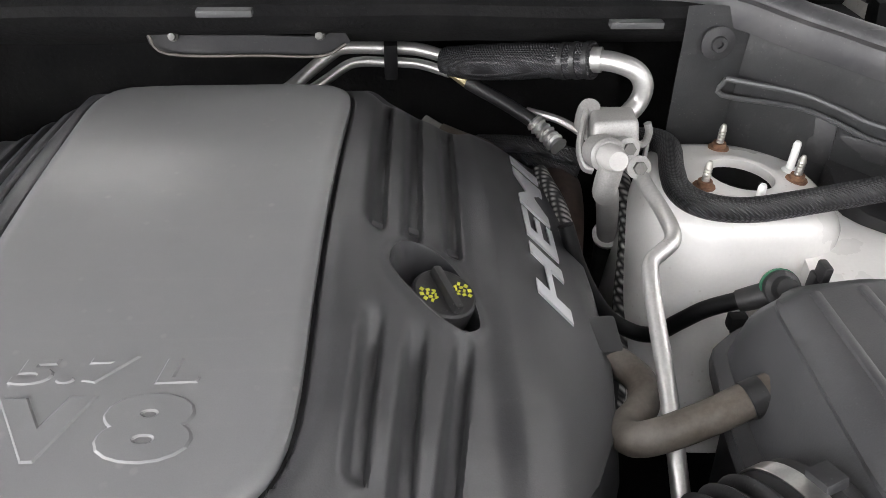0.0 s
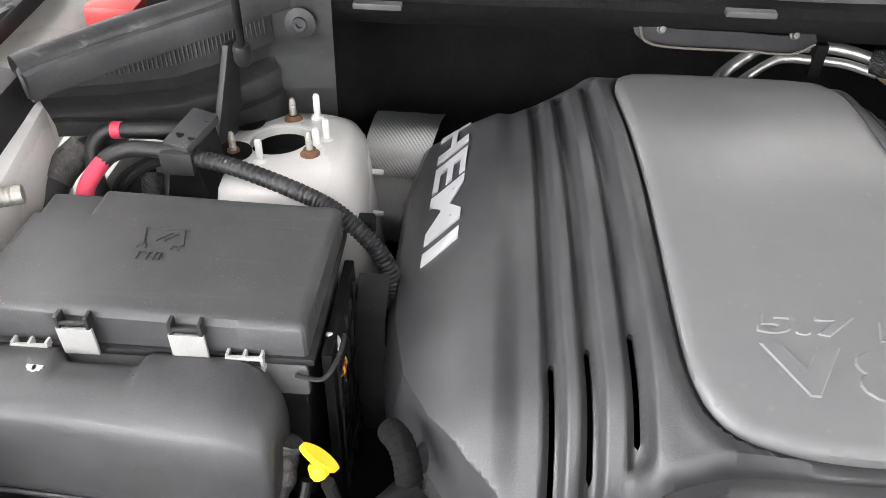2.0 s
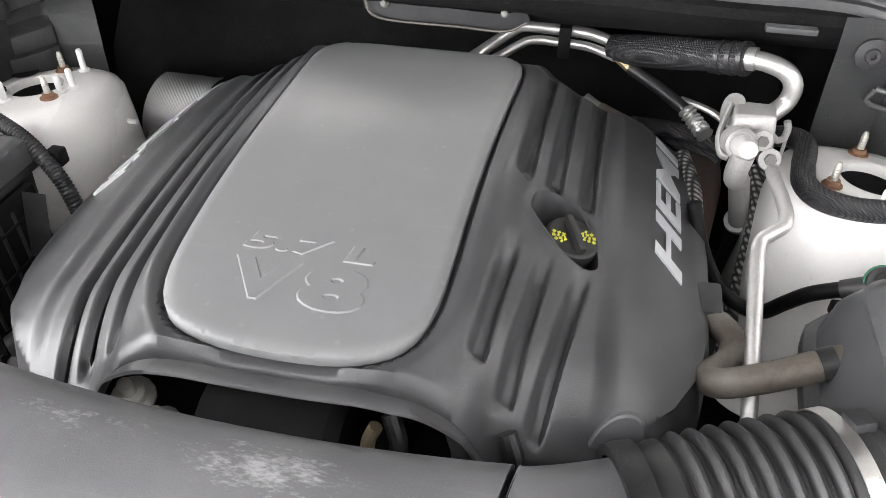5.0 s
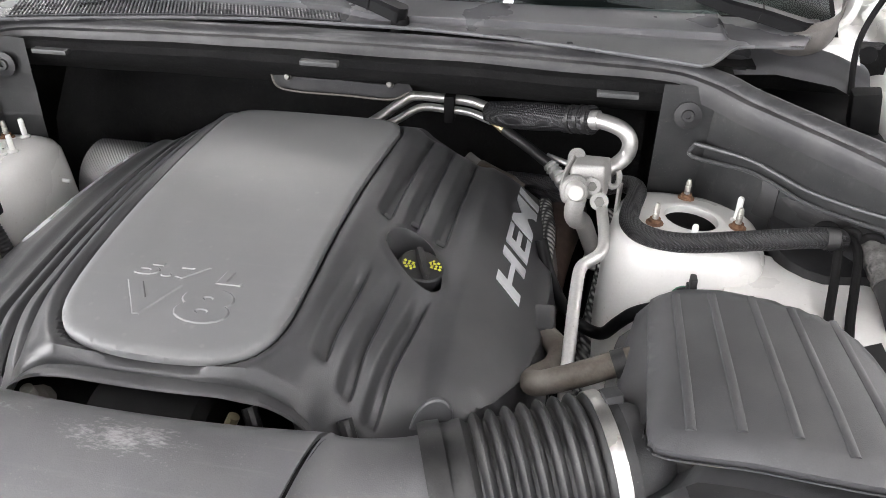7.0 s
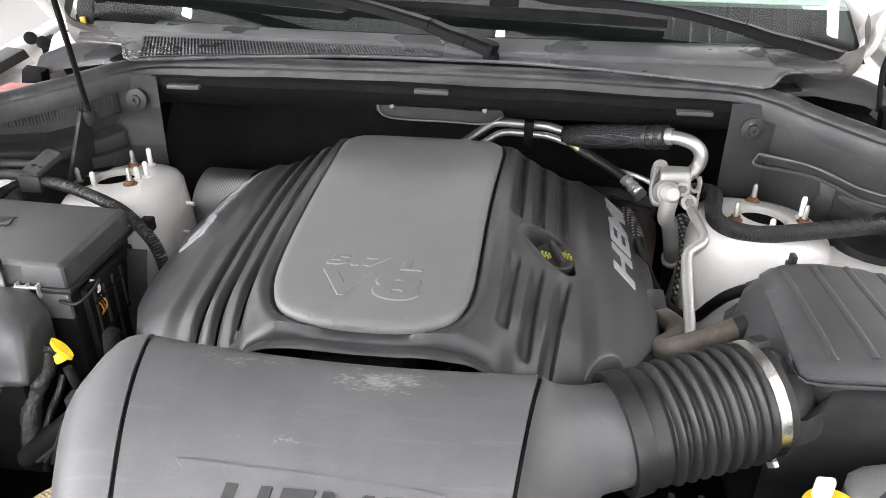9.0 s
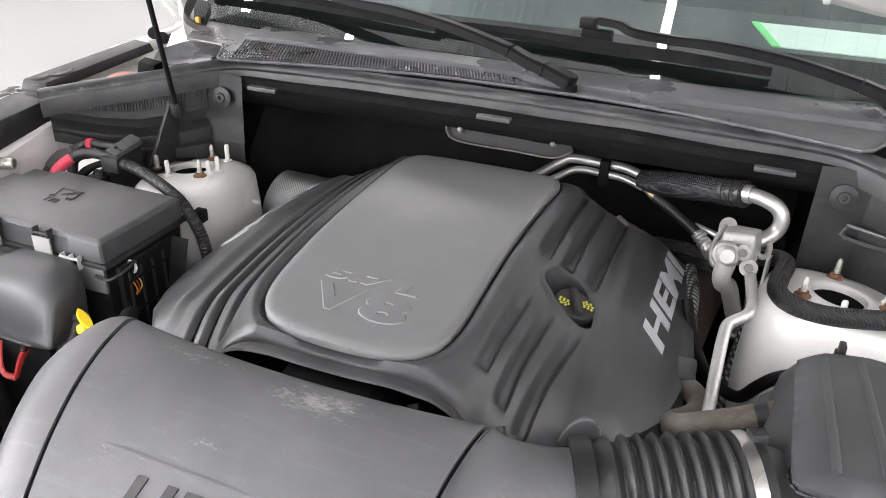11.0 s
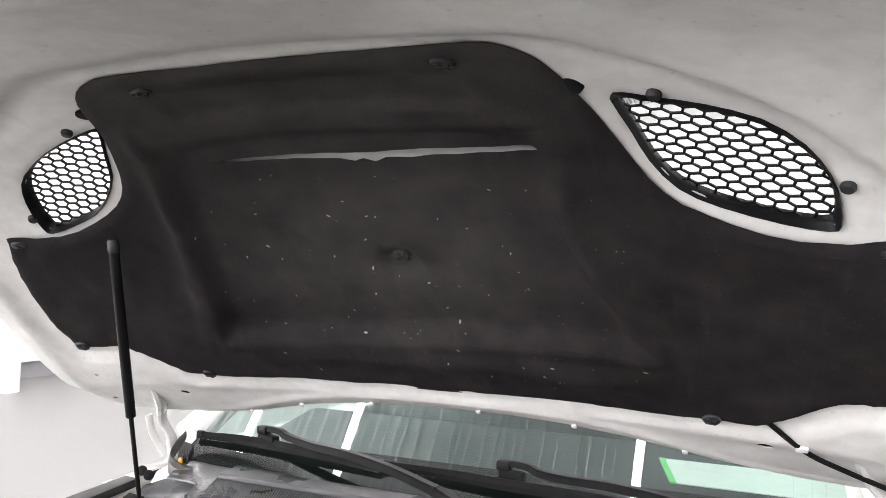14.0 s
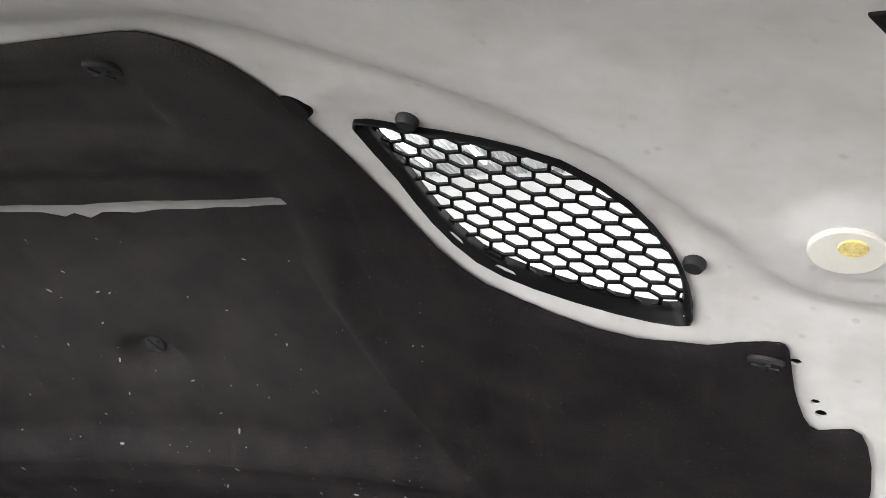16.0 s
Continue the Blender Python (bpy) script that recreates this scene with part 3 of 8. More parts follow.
def cover_z(x, y):
    c = x - CX
    a = abs(c)
    z = crown(y) - 0.003
    k = max(0.0, a - 0.137)
    z -= 0.52 * k * step_up(0.0, 0.03, k) + 0.0
    z -= 7.0 * max(0.0, 0.33 - y) ** 2 * step_up(0.10, 0.19, a)
    z -= 14.0 * max(0.0, a - 0.345) ** 2
    z -= 0.012 * step_up(0.2475, 0.238, y) * (1 - step_up(0.10, 0.17, a))
    z -= 9.0 * max(0.0, y - 0.765) ** 2
    # the raised rail between the grooves and the lettered flank
    z += 0.010 * step_up(0.243, 0.268, a) * step_up(0.345, 0.285, a) * step_up(0.24, 0.3, y)
    # gap and swelling round the centre panel
    if a < 0.19 and y < 0.83:
        d = edge_distance((x, y), PANEL_LINE) * (-1 if inside((x, y), PANEL_LINE) else 1)
        z -= 0.007 * step_up(0.0055, 0.002, d)
        z += 0.0035 * math.exp(-((d - 0.016) / 0.008) ** 2) * step_up(0.6, 0.4, y)
    if x < 0:
        for x0, y1 in ((-0.231, 0.245), (-0.203, 0.255), (-0.171, 0.262)):
            z -= 0.0125 * trough(x - x0, 0.0105) * step_up(y1 - 0.010, y1 + 0.004, y) * step_up(0.80, 0.775, y)
    else:
        for x0, dx, y1, y2 in ((0.147, 0.011, 0.288, 0.405), (0.178, 0.014, 0.273, 0.405), (0.213, 0.021, 0.263, 0.405)):
            xx = x0 - dx * (0.405 - y) / 0.13 if y < 0.45 else x0 + 0.03 * (y - 0.5)
            d = step_up(y1 - 0.008, y1 + 0.006, y) * step_up(y2 + 0.03, y2 - 0.02, y)
            d = max(d, step_up(0.515, 0.53, y) * step_up(0.80, 0.76, y))
            z -= 0.0125 * trough(x - xx, 0.0105) * d
        # the hollow of the oil filler
        if 0.12 < x < 0.26 and 0.39 < y < 0.54:
            z += 0.0025 * step_up(0.010, 0.002, edge_distance((x, y), WELL))
    return z


def panel_outline():
    right = [(0.0, 0.2475), (0.035, 0.249), (0.062, 0.254), (0.085, 0.264), (0.1, 0.279), (0.1095, 0.302), (0.1145, 0.34), (0.117, 0.42), (0.1205, 0.52), (0.127, 0.64),
             (0.1315, 0.715), (0.1305, 0.745), (0.123, 0.768), (0.108, 0.781), (0.085, 0.7855), (0.0, 0.788)]
    left = [(-x - 0.011 * step_up(0.72, 0.35, y) * step_up(0.03, 0.09, x), y) for x, y in reversed(right[1:-1])]
    return rounded([(x + CX, y) for x, y in right + left], 2)


def engine_cover():
    PANEL_LINE.extend(panel_outline())
    cov = thing("engine_cover", (CX, 0.5, 0.9), "dark grey plastic engine cover with silver side lettering", "engine cover")
    half = [(0.0, 0.238), (0.10, 0.238), (0.14, 0.237), (0.18, 0.234), (0.215, 0.238), (0.25, 0.254), (0.285, 0.284), (0.318, 0.325), (0.345, 0.38), (0.36, 0.45), (0.366, 0.56), (0.362, 0.70),
            (0.345, 0.785), (0.30, 0.80), (0.24, 0.797), (0.12, 0.80), (0.0, 0.80)]
    out = [(x + CX, y) for x, y in half] + [(-x + CX, y) for x, y in reversed(half[1:-1])]
    slots = [[(x0 - 0.0024, ya), (x0, ya - 0.004), (x0 + 0.0024, ya), (x0 + 0.0022, yb), (x0, yb + 0.004), (x0 - 0.0022, yb)]
             for x0, ya, yb in ((-0.2312, 0.252, 0.352), (-0.2032, 0.266, 0.358), (-0.1712, 0.276, 0.36))]
    bm = sheet(out, slots + [WELL], 0.0018, lambda x, y: V((x, y, cover_z(x, y))), lambda x, y: V((x, y, cover_z(x, y) - 0.006)), 0.0052)
    # the skirt hangs from the rim
    o = refine(out, 0.0025)
    rim = []
    for x, y in o:
        a = abs(x - CX)
        d = 0.006 + 0.11 * step_up(0.14, 0.24, a) * step_up(0.9, 0.5, y)
        z = cover_z(x, y)
        n = V((x - CX, y - 0.52, 0)).normalized()
        rim.append((V((x, y, z - 0.001)), V((x, y, 0)) + n * 0.012 + V((0, 0, z - d * 0.5)), V((x, y, 0)) + n * 0.014 + V((0, 0, z - d))))
    rows = [[bm.verts.new(p[k]) for p in rim] for k in range(3)]
    for a, b in zip(rows, rows[1:]):
        for i in range(len(o)):
            j = (i + 1) % len(o)
            bm.faces.new((a[i], b[i], b[j], a[j]))
    part("shell", bm, COVER, cov, sharp=50, recalc=False)
    # well round the filler
    bm = bmesh.new()
    wx, wy = 0.196, 0.468
    rows = []
    for g, dz, flat in ((1.01, 0.0005, 0.0), (0.99, 0.0012, 0.0), (0.975, -0.001, 0.0), (0.965, -0.010, 0.0), (0.95, -0.025, 0.5), (0.93, 0.0, 1.0), (0.1, 0.0, 1.0)):
        rows.append([V((wx + (x - wx) * g, wy + (y - wy) * g, (cover_z(x, y) + dz) * (1 - flat) + flat * 0.945)) for x, y in WELL])
    loft_rows(bm, [r + [r[0]] for r in rows])
    part("filler_well", bm, COVER, cov, "sunken well round the filler", sharp=50)
    po = panel_outline()
    pz = lambda x, y: crown(y) + 0.0035 - 0.003 * step_up(0.006, 0.0, edge_distance((x, y), po))
    bm = sheet(po, [], 0.0045, lambda x, y: V((x, y, pz(x, y))), lambda x, y: V((x, y, crown(y) - 0.008)))
    pan = part("centre_panel", bm, PANEL, cov, "smooth grey satin centre panel", sharp=60)
    # figures moulded proud of the panel with sloping edges
    def raised(text, x, y, w, h, bold, shear, space):
        b = letters(text, (w, h), 0.0078, bold, shear, space, 0.0, (0.0013 if h > 0.03 else 0.0008) / h * 0.73)
        bmesh.ops.triangulate(b, faces=[f for f in b.faces if len(f.verts) > 4])
        for v in b.verts:
            px, py = x + v.co.x, y + v.co.y
            v.co = V((px, py, crown(py) + 0.0035 + 0.0012 - 0.0078 + v.co.z))
        part("raised_figure", b, PANEL, pan, "raised figures moulded in grey panel", sharp=18)
    raised("5.7", -0.081, 0.3455, 0.080, 0.0205, 0.03, 0.12, 1.12)
    raised("L", 0.011, 0.3435, 0.029, 0.0198, 0.025, 0.12, 1.0)
    raised("V", -0.082, 0.2915, 0.062, 0.045, 0.045, 0.0, 1.0)
    raised("8", -0.0165, 0.2885, 0.0590, 0.0485, 0.05, 0.0, 1.0)
    # side lettering, read along the flank
    for sx, ya, run in ((1, 0.483, 0.262), (-1, 0.784, 0.272)):
        b = letters("HEMI", (run, 0.036), 0.0065, 0.024, 0.0, 1.04)
        bmesh.ops.triangulate(b, faces=[f for f in b.faces if len(f.verts) > 4])
        bmesh.ops.subdivide_edges(b, edges=[e for e in b.edges if e.calc_length() > 0.007], cuts=3)
        for v in b.verts:
            along, upw, lift = v.co.x, v.co.y, v.co.z
            y = ya + sx * along + 0.55 * upw
            if sx > 0:
                x = 0.3175 + 0.035 * (y - 0.47) - upw * 0.86
            else:
                x = -0.3525 + 0.025 * (y - 0.51) + upw * 1.0
            v.co = V((x, y, cover_z(x, y) - 0.003 + lift))
        part("lettering", b, LETTER, cov, "bright silver lettering on the flank", sharp=30)
    # small dashes behind the filler and the moulded ear in front
    for x, y in ((0.152, 0.533), (0.183, 0.545), (0.213, 0.535)):
        bm = bmesh.new()
        box(bm, (-0.009, -0.0045, -0.002), (0.009, 0.0045, 0.0022), 0.0015, Matrix.Translation((x, y, cover_z(x, y) + 0.001)) @ Matrix.Rotation(radians(27), 4, "Y"))
        part("dash", bm, COVER, cov)
    # rounded flap at one front corner, scoop at the other
    prof = [(0.019 * math.cos(t), 0.034 * math.sin(t) ** 0.8) for t in np.linspace(0, math.pi, 13)]
    bm = bmesh.new()
    rows = [[V((0.252 + p[0] * g + 0.25 * p[1], 0.256 - d + 0.25 * p[1], 0.955 + p[1] * g)) for p in prof] for d, g in ((0.0, 0.94), (0.0015, 1.0), (0.005, 1.0), (0.0065, 0.94))]
    loft_rows(bm, rows)
    bm.faces.new([bm.verts.new(p) for p in rows[-1]])
    bm.faces.new([bm.verts.new(p) for p in reversed(rows[0])])
    part("ear", bm, COVER, cov, "rounded flap at the cover's corner")
    crest = smooth_line([(-0.340, 0.309, 0.896), (-0.326, 0.323, 0.904), (-0.309, 0.327, 0.908), (-0.297, 0.314, 0.903), (-0.295, 0.294, 0.890), (-0.300, 0.272, 0.868)], 6)
    bm = bmesh.new()
    loft_rows(bm, [[p + (V((-0.318, 0.285, 0.872)) - p) * a + V((0, -0.3, 1)) * b for p in crest] for a, b in ((-0.25, -0.022), (-0.12, -0.006), (0.0, 0.0), (0.16, 0.001), (0.30, -0.004), (0.36, -0.012))])
    bmesh.ops.solidify(bm, geom=bm.faces[:], thickness=0.002)
    part("scoop", bm, COVER, cov, "rounded scoop at the cover's corner", sharp=60)
    bm = bmesh.new()
    hexa(bm, [(0.330, 0.452, 0.80), (0.366, 0.452, 0.80), (0.366, 0.512, 0.80), (0.330, 0.512, 0.80), (0.335, 0.466, 0.918), (0.362, 0.466, 0.920), (0.362, 0.508, 0.926), (0.335, 0.508, 0.924)], 0.006)
    part("corner_post", bm, COVER, cov)
    return cov


def oil_cap():
    cap = thing("oil_cap", (0.200, 0.456, 0.956), "black oil filler cap with yellow markings", "oil cap")
    tilt = Matrix.Translation((0.1975, 0.470, 0.9700)) @ Matrix.Rotation(radians(17), 4, "Y") @ Matrix.Rotation(radians(6), 4, "X")
    bm = bmesh.new()
    lathe(bm, [(0.0, -0.03), (0.026, -0.03), (0.0265, -0.002), (0.0275, 0.0), (0.0275, 0.016), (0.0265, 0.02), (0.0245, 0.0215), (0.0, 0.0215)], tilt, 40)
    part("disc", bm, DARK, cap)
    bm = bmesh.new()
    box(bm, (-0.004, -0.023, 0.0), (0.004, 0.023, 0.030), 0.003, tilt @ Matrix.Rotation(radians(25), 4, "Z"))
    part("grip", bm, DARK, cap)
    for a0 in (radians(205), radians(25)):
        for k in range(4):
            for q in range(3 if k < 3 else 2):
                a = a0 + radians(-20 + 14 * k)
                r = (0.0100 if a0 > 3 else 0.0112) + 0.0050 * q
                bm = bmesh.new()
                box(bm, (-0.0017, -0.0008 - 0.0004 * q, 0.0212), (0.0017, 0.0008 + 0.0004 * q, 0.0221), 0.0, tilt @ Matrix.Rotation(a, 4, "Z") @ Matrix.Translation((r + 0.001 * (k % 2), 0, 0)) @ Matrix.Rotation(0.5 * ((k + q) % 3), 4, "Z"))
                part("marking", bm, MARK, cap, "yellow printed marking")


# ---- intake duct, hose and filter box ----
def intake_duct():
    duct = thing("intake_duct", (0.0, 0.1, 0.82), "wide dusty grey plastic intake duct before the engine", "intake duct")
    prof = [(0.195, 0.86), (0.202, 0.93), (0.203, 0.985), (0.197, 1.008), (0.184, 1.023), (0.165, 1.030), (0.13, 1.030), (0.09, 1.023), (0.05, 1.008), (0.01, 0.985),
            (-0.03, 0.953), (-0.06, 0.918), (-0.082, 0.88), (-0.095, 0.84), (-0.10, 0.80), (0.05, 0.78), (0.195, 0.80)]
    line = [(p.x, p.y) for p in smooth_line([(y, z, 0) for y, z in prof], 3)]

    def loft(xs, shape):
        bm = bmesh.new()
        rows = [[bm.verts.new(shape(x, y, z)) for y, z in line] for x in xs]
        n = len(line)
        for a, b in zip(rows, rows[1:]):
            for i in range(n):
                bm.faces.new((a[i], a[(i + 1) % n], b[(i + 1) % n], b[i]))
        bm.faces.new(rows[0][::-1])
        bm.faces.new(rows[-1])
        return bm
    lean = lambda x, y: x + (0.17 - y) * (0.20 if x < 0 else -0.16) * min(1, abs(x) / 0.2)
    rear = lambda x, y: (-0.021 + 0.36 * (x - 0.03) ** 2) * step_up(0.08, 0.20, y)
    bm = loft(np.linspace(-0.2215, 0.1765, 24), lambda x, y, z: V((lean(x, y), y + rear(x, y), z)))
    part("body", bm, DUCT, duct, "dusty grey duct body with scuffs")

    def end_left(x, y, z):
        k = (-0.226 - x) / 0.075
        q = max(0.0, 1 - k ** 2.6) ** (1 / 2.6)
        return V((lean(-0.226, y) + (x + 0.226) * (1.0 - 0.3 * step_up(0.1, 0.2, y)), 0.06 + (y + rear(-0.226, y) - 0.06) * (0.45 + 0.55 * q), 0.84 + (z + 0.001 - 0.84) * (0.55 + 0.45 * q)))
    bm = loft([-0.226 - 0.075 * t for t in (0, 0.12, 0.25, 0.4, 0.55, 0.68, 0.8, 0.89, 0.95, 0.985, 1.0)], end_left)
    part("end_cap", bm, DUCT, duct)
    C = V((0.292, 0.202, 0.937))

    def end_right(x, y, z):
        k = step_up(0.181, 0.250, x)
        ang = math.atan2(z - 0.93, y - 0.08)
        slide = C - (HOSE_B - HOSE_A) * ((0.292 - x) / (HOSE_B - HOSE_A).x)
        ring = slide + V((0.02 * -math.cos(ang) * 0.3, math.cos(ang) * 0.0575, math.sin(ang) * 0.0575))
        p = V((lean(0.181, y), y + rear(0.181, y), z))
        q = p.lerp(ring, k)
        q.x = lean(0.181, y) * (1 - k) + ring.x * k if k < 1 else ring.x
        return q
    bm = loft(list(np.linspace(0.181, 0.292, 22)), end_right)
    part("outlet", bm, DUCT, duct)
    # seams
    for x in (-0.2238, 0.1788):
        bm = bmesh.new()
        rows = [[bm.verts.new((lean(x, y) + s, y + rear(x, y) - 0.003 * (1 if y > 0.15 else 0), z - 0.003)) for y, z in line] for s in (-0.0022, 0.0022)]
        n = len(line)
        for i in range(n):
            bm.faces.new((rows[0][i], rows[0][(i + 1) % n], rows[1][(i + 1) % n], rows[1][i]))
        part("seam", bm, BLACK, duct, "dark joint between duct pieces")
    # lettered plate on the front slope
    def on_top(x, y):
        best = max((z for (ya, za), (yb, zb) in zip(line, line[1:]) for z in [za + (zb - za) * ((y - ya) / (yb - ya + 1e-9))] if min(ya, yb) <= y <= max(ya, yb)), default=0.9)
        return best
    o = rounded([(-0.125, 0.038), (0.085, 0.030), (0.09, 0.02), (0.09, -0.03), (-0.13, -0.024), (-0.132, 0.03)], 2)
    bm = sheet(o, [], 0.012, lambda x, y: V((x, y, on_top(x, y) + 0.002)), lambda x, y: V((x, y, on_top(x, y) - 0.003)))
    part("name_plate", bm, DUCT, duct)
    b = letters("HEMI", (0.16, 0.04), 0.002, 0.03, 0.2, 1.1)
    bmesh.ops.triangulate(b, faces=[f for f in b.faces if len(f.verts) > 4])
    for v in b.verts:
        x, y = -0.10 + v.co.x, -0.018 + v.co.y
        v.co = V((x, y, on_top(x, y) + 0.0022 + v.co.z))
    part("lettering", b, DARK, duct, "dark moulded lettering")
    return duct


HOSE_A, HOSE_B = V((0.292, 0.202, 0.937)), V((0.424, 0.246, 0.955))


def intake_hose():
    hose = thing("intake_hose", (0.35, 0.22, 0.87), "ribbed black rubber intake hose with steel clamp", "hose")
    way = (HOSE_B - HOSE_A).normalized()
    m = aim(HOSE_A - way * 0.022, way)
    L = (HOSE_B - HOSE_A).length + 0.022
    prof = [(0.052, 0.0), (0.0625, 0.0), (0.0635, 0.004), (0.0625, 0.02), (0.064, 0.024), (0.064, 0.03), (0.060, 0.034)]
    n = 7
    h0, h1 = 0.036, L - 0.022
    for i in range(n):
        p = (h1 - h0) / n
        h = h0 + i * p
        prof += [(0.0585, h), (0.0590, h + 0.12 * p), (0.0650, h + 0.32 * p), (0.0668, h + 0.5 * p), (0.0650, h + 0.68 * p), (0.0590, h + 0.88 * p)]
    prof += [(0.0625, h1 + 0.002), (0.0640, h1 + 0.006), (0.0640, L + 0.004), (0.054, L + 0.004)]
    bm = bmesh.new()
    lathe(bm, prof, m, 48)
    part("bellows", bm, RUBBER, hose)
    bm = bmesh.new()
    lathe(bm, [(0.0642, L - 0.017), (0.0655, L - 0.017), (0.0655, L - 0.005), (0.0642, L - 0.005)], m, 48, closed=False)
    part("clamp_band", bm, STEEL, hose, "bright steel clamp band", recalc=True)
    bm = bmesh.new()
    box(bm, (-0.003, -0.008, -0.003), (0.003, 0.008, 0.004), 0.001, m @ Matrix.Rotation(radians(225), 4, "Z") @ Matrix.Translation((0.069, 0, L - 0.011)) @ Matrix.Rotation(radians(90), 4, "Y"))
    part("clamp_screw", bm, ZINC, hose)
    bm = bmesh.new()
    box(bm, (-0.008, -0.009, -0.004), (0.008, 0.009, 0.005), 0.002, m @ Matrix.Rotation(radians(75), 4, "Z") @ Matrix.Translation((0.066, 0, L + 0.002)) @ Matrix.Rotation(radians(90), 4, "Y"))
    part("locating_tab", bm, DARK, hose)
    bm = bmesh.new()
    lathe(bm, [(0.058, -0.008), (0.0665, -0.008), (0.0675, 0.0), (0.0665, 0.012), (0.058, 0.012)], m, 48, closed=False)
    part("cuff", bm, RUBBER, hose)


def air_filter_box():
    ab = thing("air_filter_box", (0.57, 0.33, 0.75), "black plastic air filter housing with ribbed lid", "air filter box")
    lid_o = rounded([(0.452, 0.256), (0.456, 0.243), (0.470, 0.236), (0.56, 0.227), (0.66, 0.223), (0.688, 0.25), (0.686, 0.30), (0.680, 0.345), (0.668, 0.385), (0.648, 0.415), (0.612, 0.439), (0.56, 0.456), (0.50, 0.460),
                     (0.480, 0.458), (0.466, 0.448), (0.460, 0.43), (0.456, 0.34)], 2)

    def lz(x, y):
        d = edge_distance((x, y), lid_o)
        return 1.006 + 0.008 * step_up(0.46, 0.54, x) - (0.014 - 0.005 * step_up(0.30, 0.26, y)) * step_up(0.016 - 0.006 * step_up(0.30, 0.26, y), 0.0, d) - 0.03 * step_up(0.62, 0.76, x) - 0.005 * step_up(0.3, 0.2, y)
    def tip(b):
        """Lifts and pulls the box forward, more so at its front."""
        for v in b.verts:
            k = 0.018 + 0.040 * max(0.0, min(1.0, (0.46 - v.co.y) / 0.24))
            v.co += V((-0.22, -0.62, 0.50)) * k
        return b
    bm = sheet(lid_o, [], 0.009, lambda x, y: V((x, y, lz(x, y))), lambda x, y: V((x, y, lz(x, y) - 0.01)))
    o = refine(lid_o, 0.01)
    rows = []
    for grow, drop in ((0.0, 0.0), (0.005, 0.010), (0.007, 0.026), (0.011, 0.028), (0.011, 0.034), (0.0, 0.035)):
        row = []
        for x, y in o:
            n = V((x - 0.565, (y - 0.34) * 1.2, 0)).normalized()
            flare = grow * (1 + 2.2 * step_up(0.50, 0.46, x)) * (1 - 3.0 * step_up(0.28, 0.25, y)) + 0.004 * step_up(0.28, 0.25, y)
            row.append(bm.verts.new(V((x, y, lz(x, y) - 0.004 - drop * (1 + 1.6 * step_up(0.50, 0.46, x)) * (1 - 0.4 * step_up(0.28, 0.25, y)))) + n * flare))
        rows.append(row)
    for a, b in zip(rows, rows[1:]):
        for i in range(len(o)):
            j = (i + 1) % len(o)
            bm.faces.new((a[i], b[i], b[j], a[j]))
    tip(bm)
    lid = part("lid", bm, COVER, ab, sharp=45, recalc=False)
    for xa, xb in ((0.485, 0.485), (0.520, 0.524), (0.559, 0.567), (0.595, 0.606), (0.632, 0.646)):
        bm = bmesh.new()
        pts = [(xa + (xb - xa) * t, (0.436 - 0.35 * max(0, xa - 0.56)) - 0.185 * t) for t in np.linspace(0, 1, 9)]
        tube(bm, [(x, y, lz(x, y) - 0.0005) for x, y in pts], 0.0046, 1, 10, flat=0.65)
        part("rib", tip(bm), COVER, lid)
    # base darker than the lid: the shade on its sides is put into the colour
    bm = bmesh.new()
    hexa(bm, [(0.455, 0.27, 0.70), (0.68, 0.27, 0.70), (0.66, 0.39, 0.70), (0.455, 0.43, 0.70), (0.450, 0.264, 0.965), (0.682, 0.258, 0.95), (0.668, 0.40, 0.935), (0.446, 0.452, 0.955)], 0.012)
    part("base", tip(bm), DARK, ab)
    bm = bmesh.new()
    tube(bm, [HOSE_B + V((-0.004, -0.001, 0)), HOSE_B + V((0.008, 0.003, -0.001)), (0.446, 0.254, 0.940), (0.48, 0.275, 0.922), (0.53, 0.335, 0.905)], lambda t: 0.0625 - 0.007 * step_up(0.08, 0.14, t) - 0.022 * t, 6, 40)
    part("outlet_collar", bm, PLASTIC, ab)
    bm = bmesh.new()
    box(bm, (0.500, 0.462, 0.985), (0.511, 0.472, 1.002), 0.002)
    box(bm, (0.502, 0.456, 0.998), (0.509, 0.470, 1.014), 0.002)
    part("connector", tip(bm), DARK, ab)


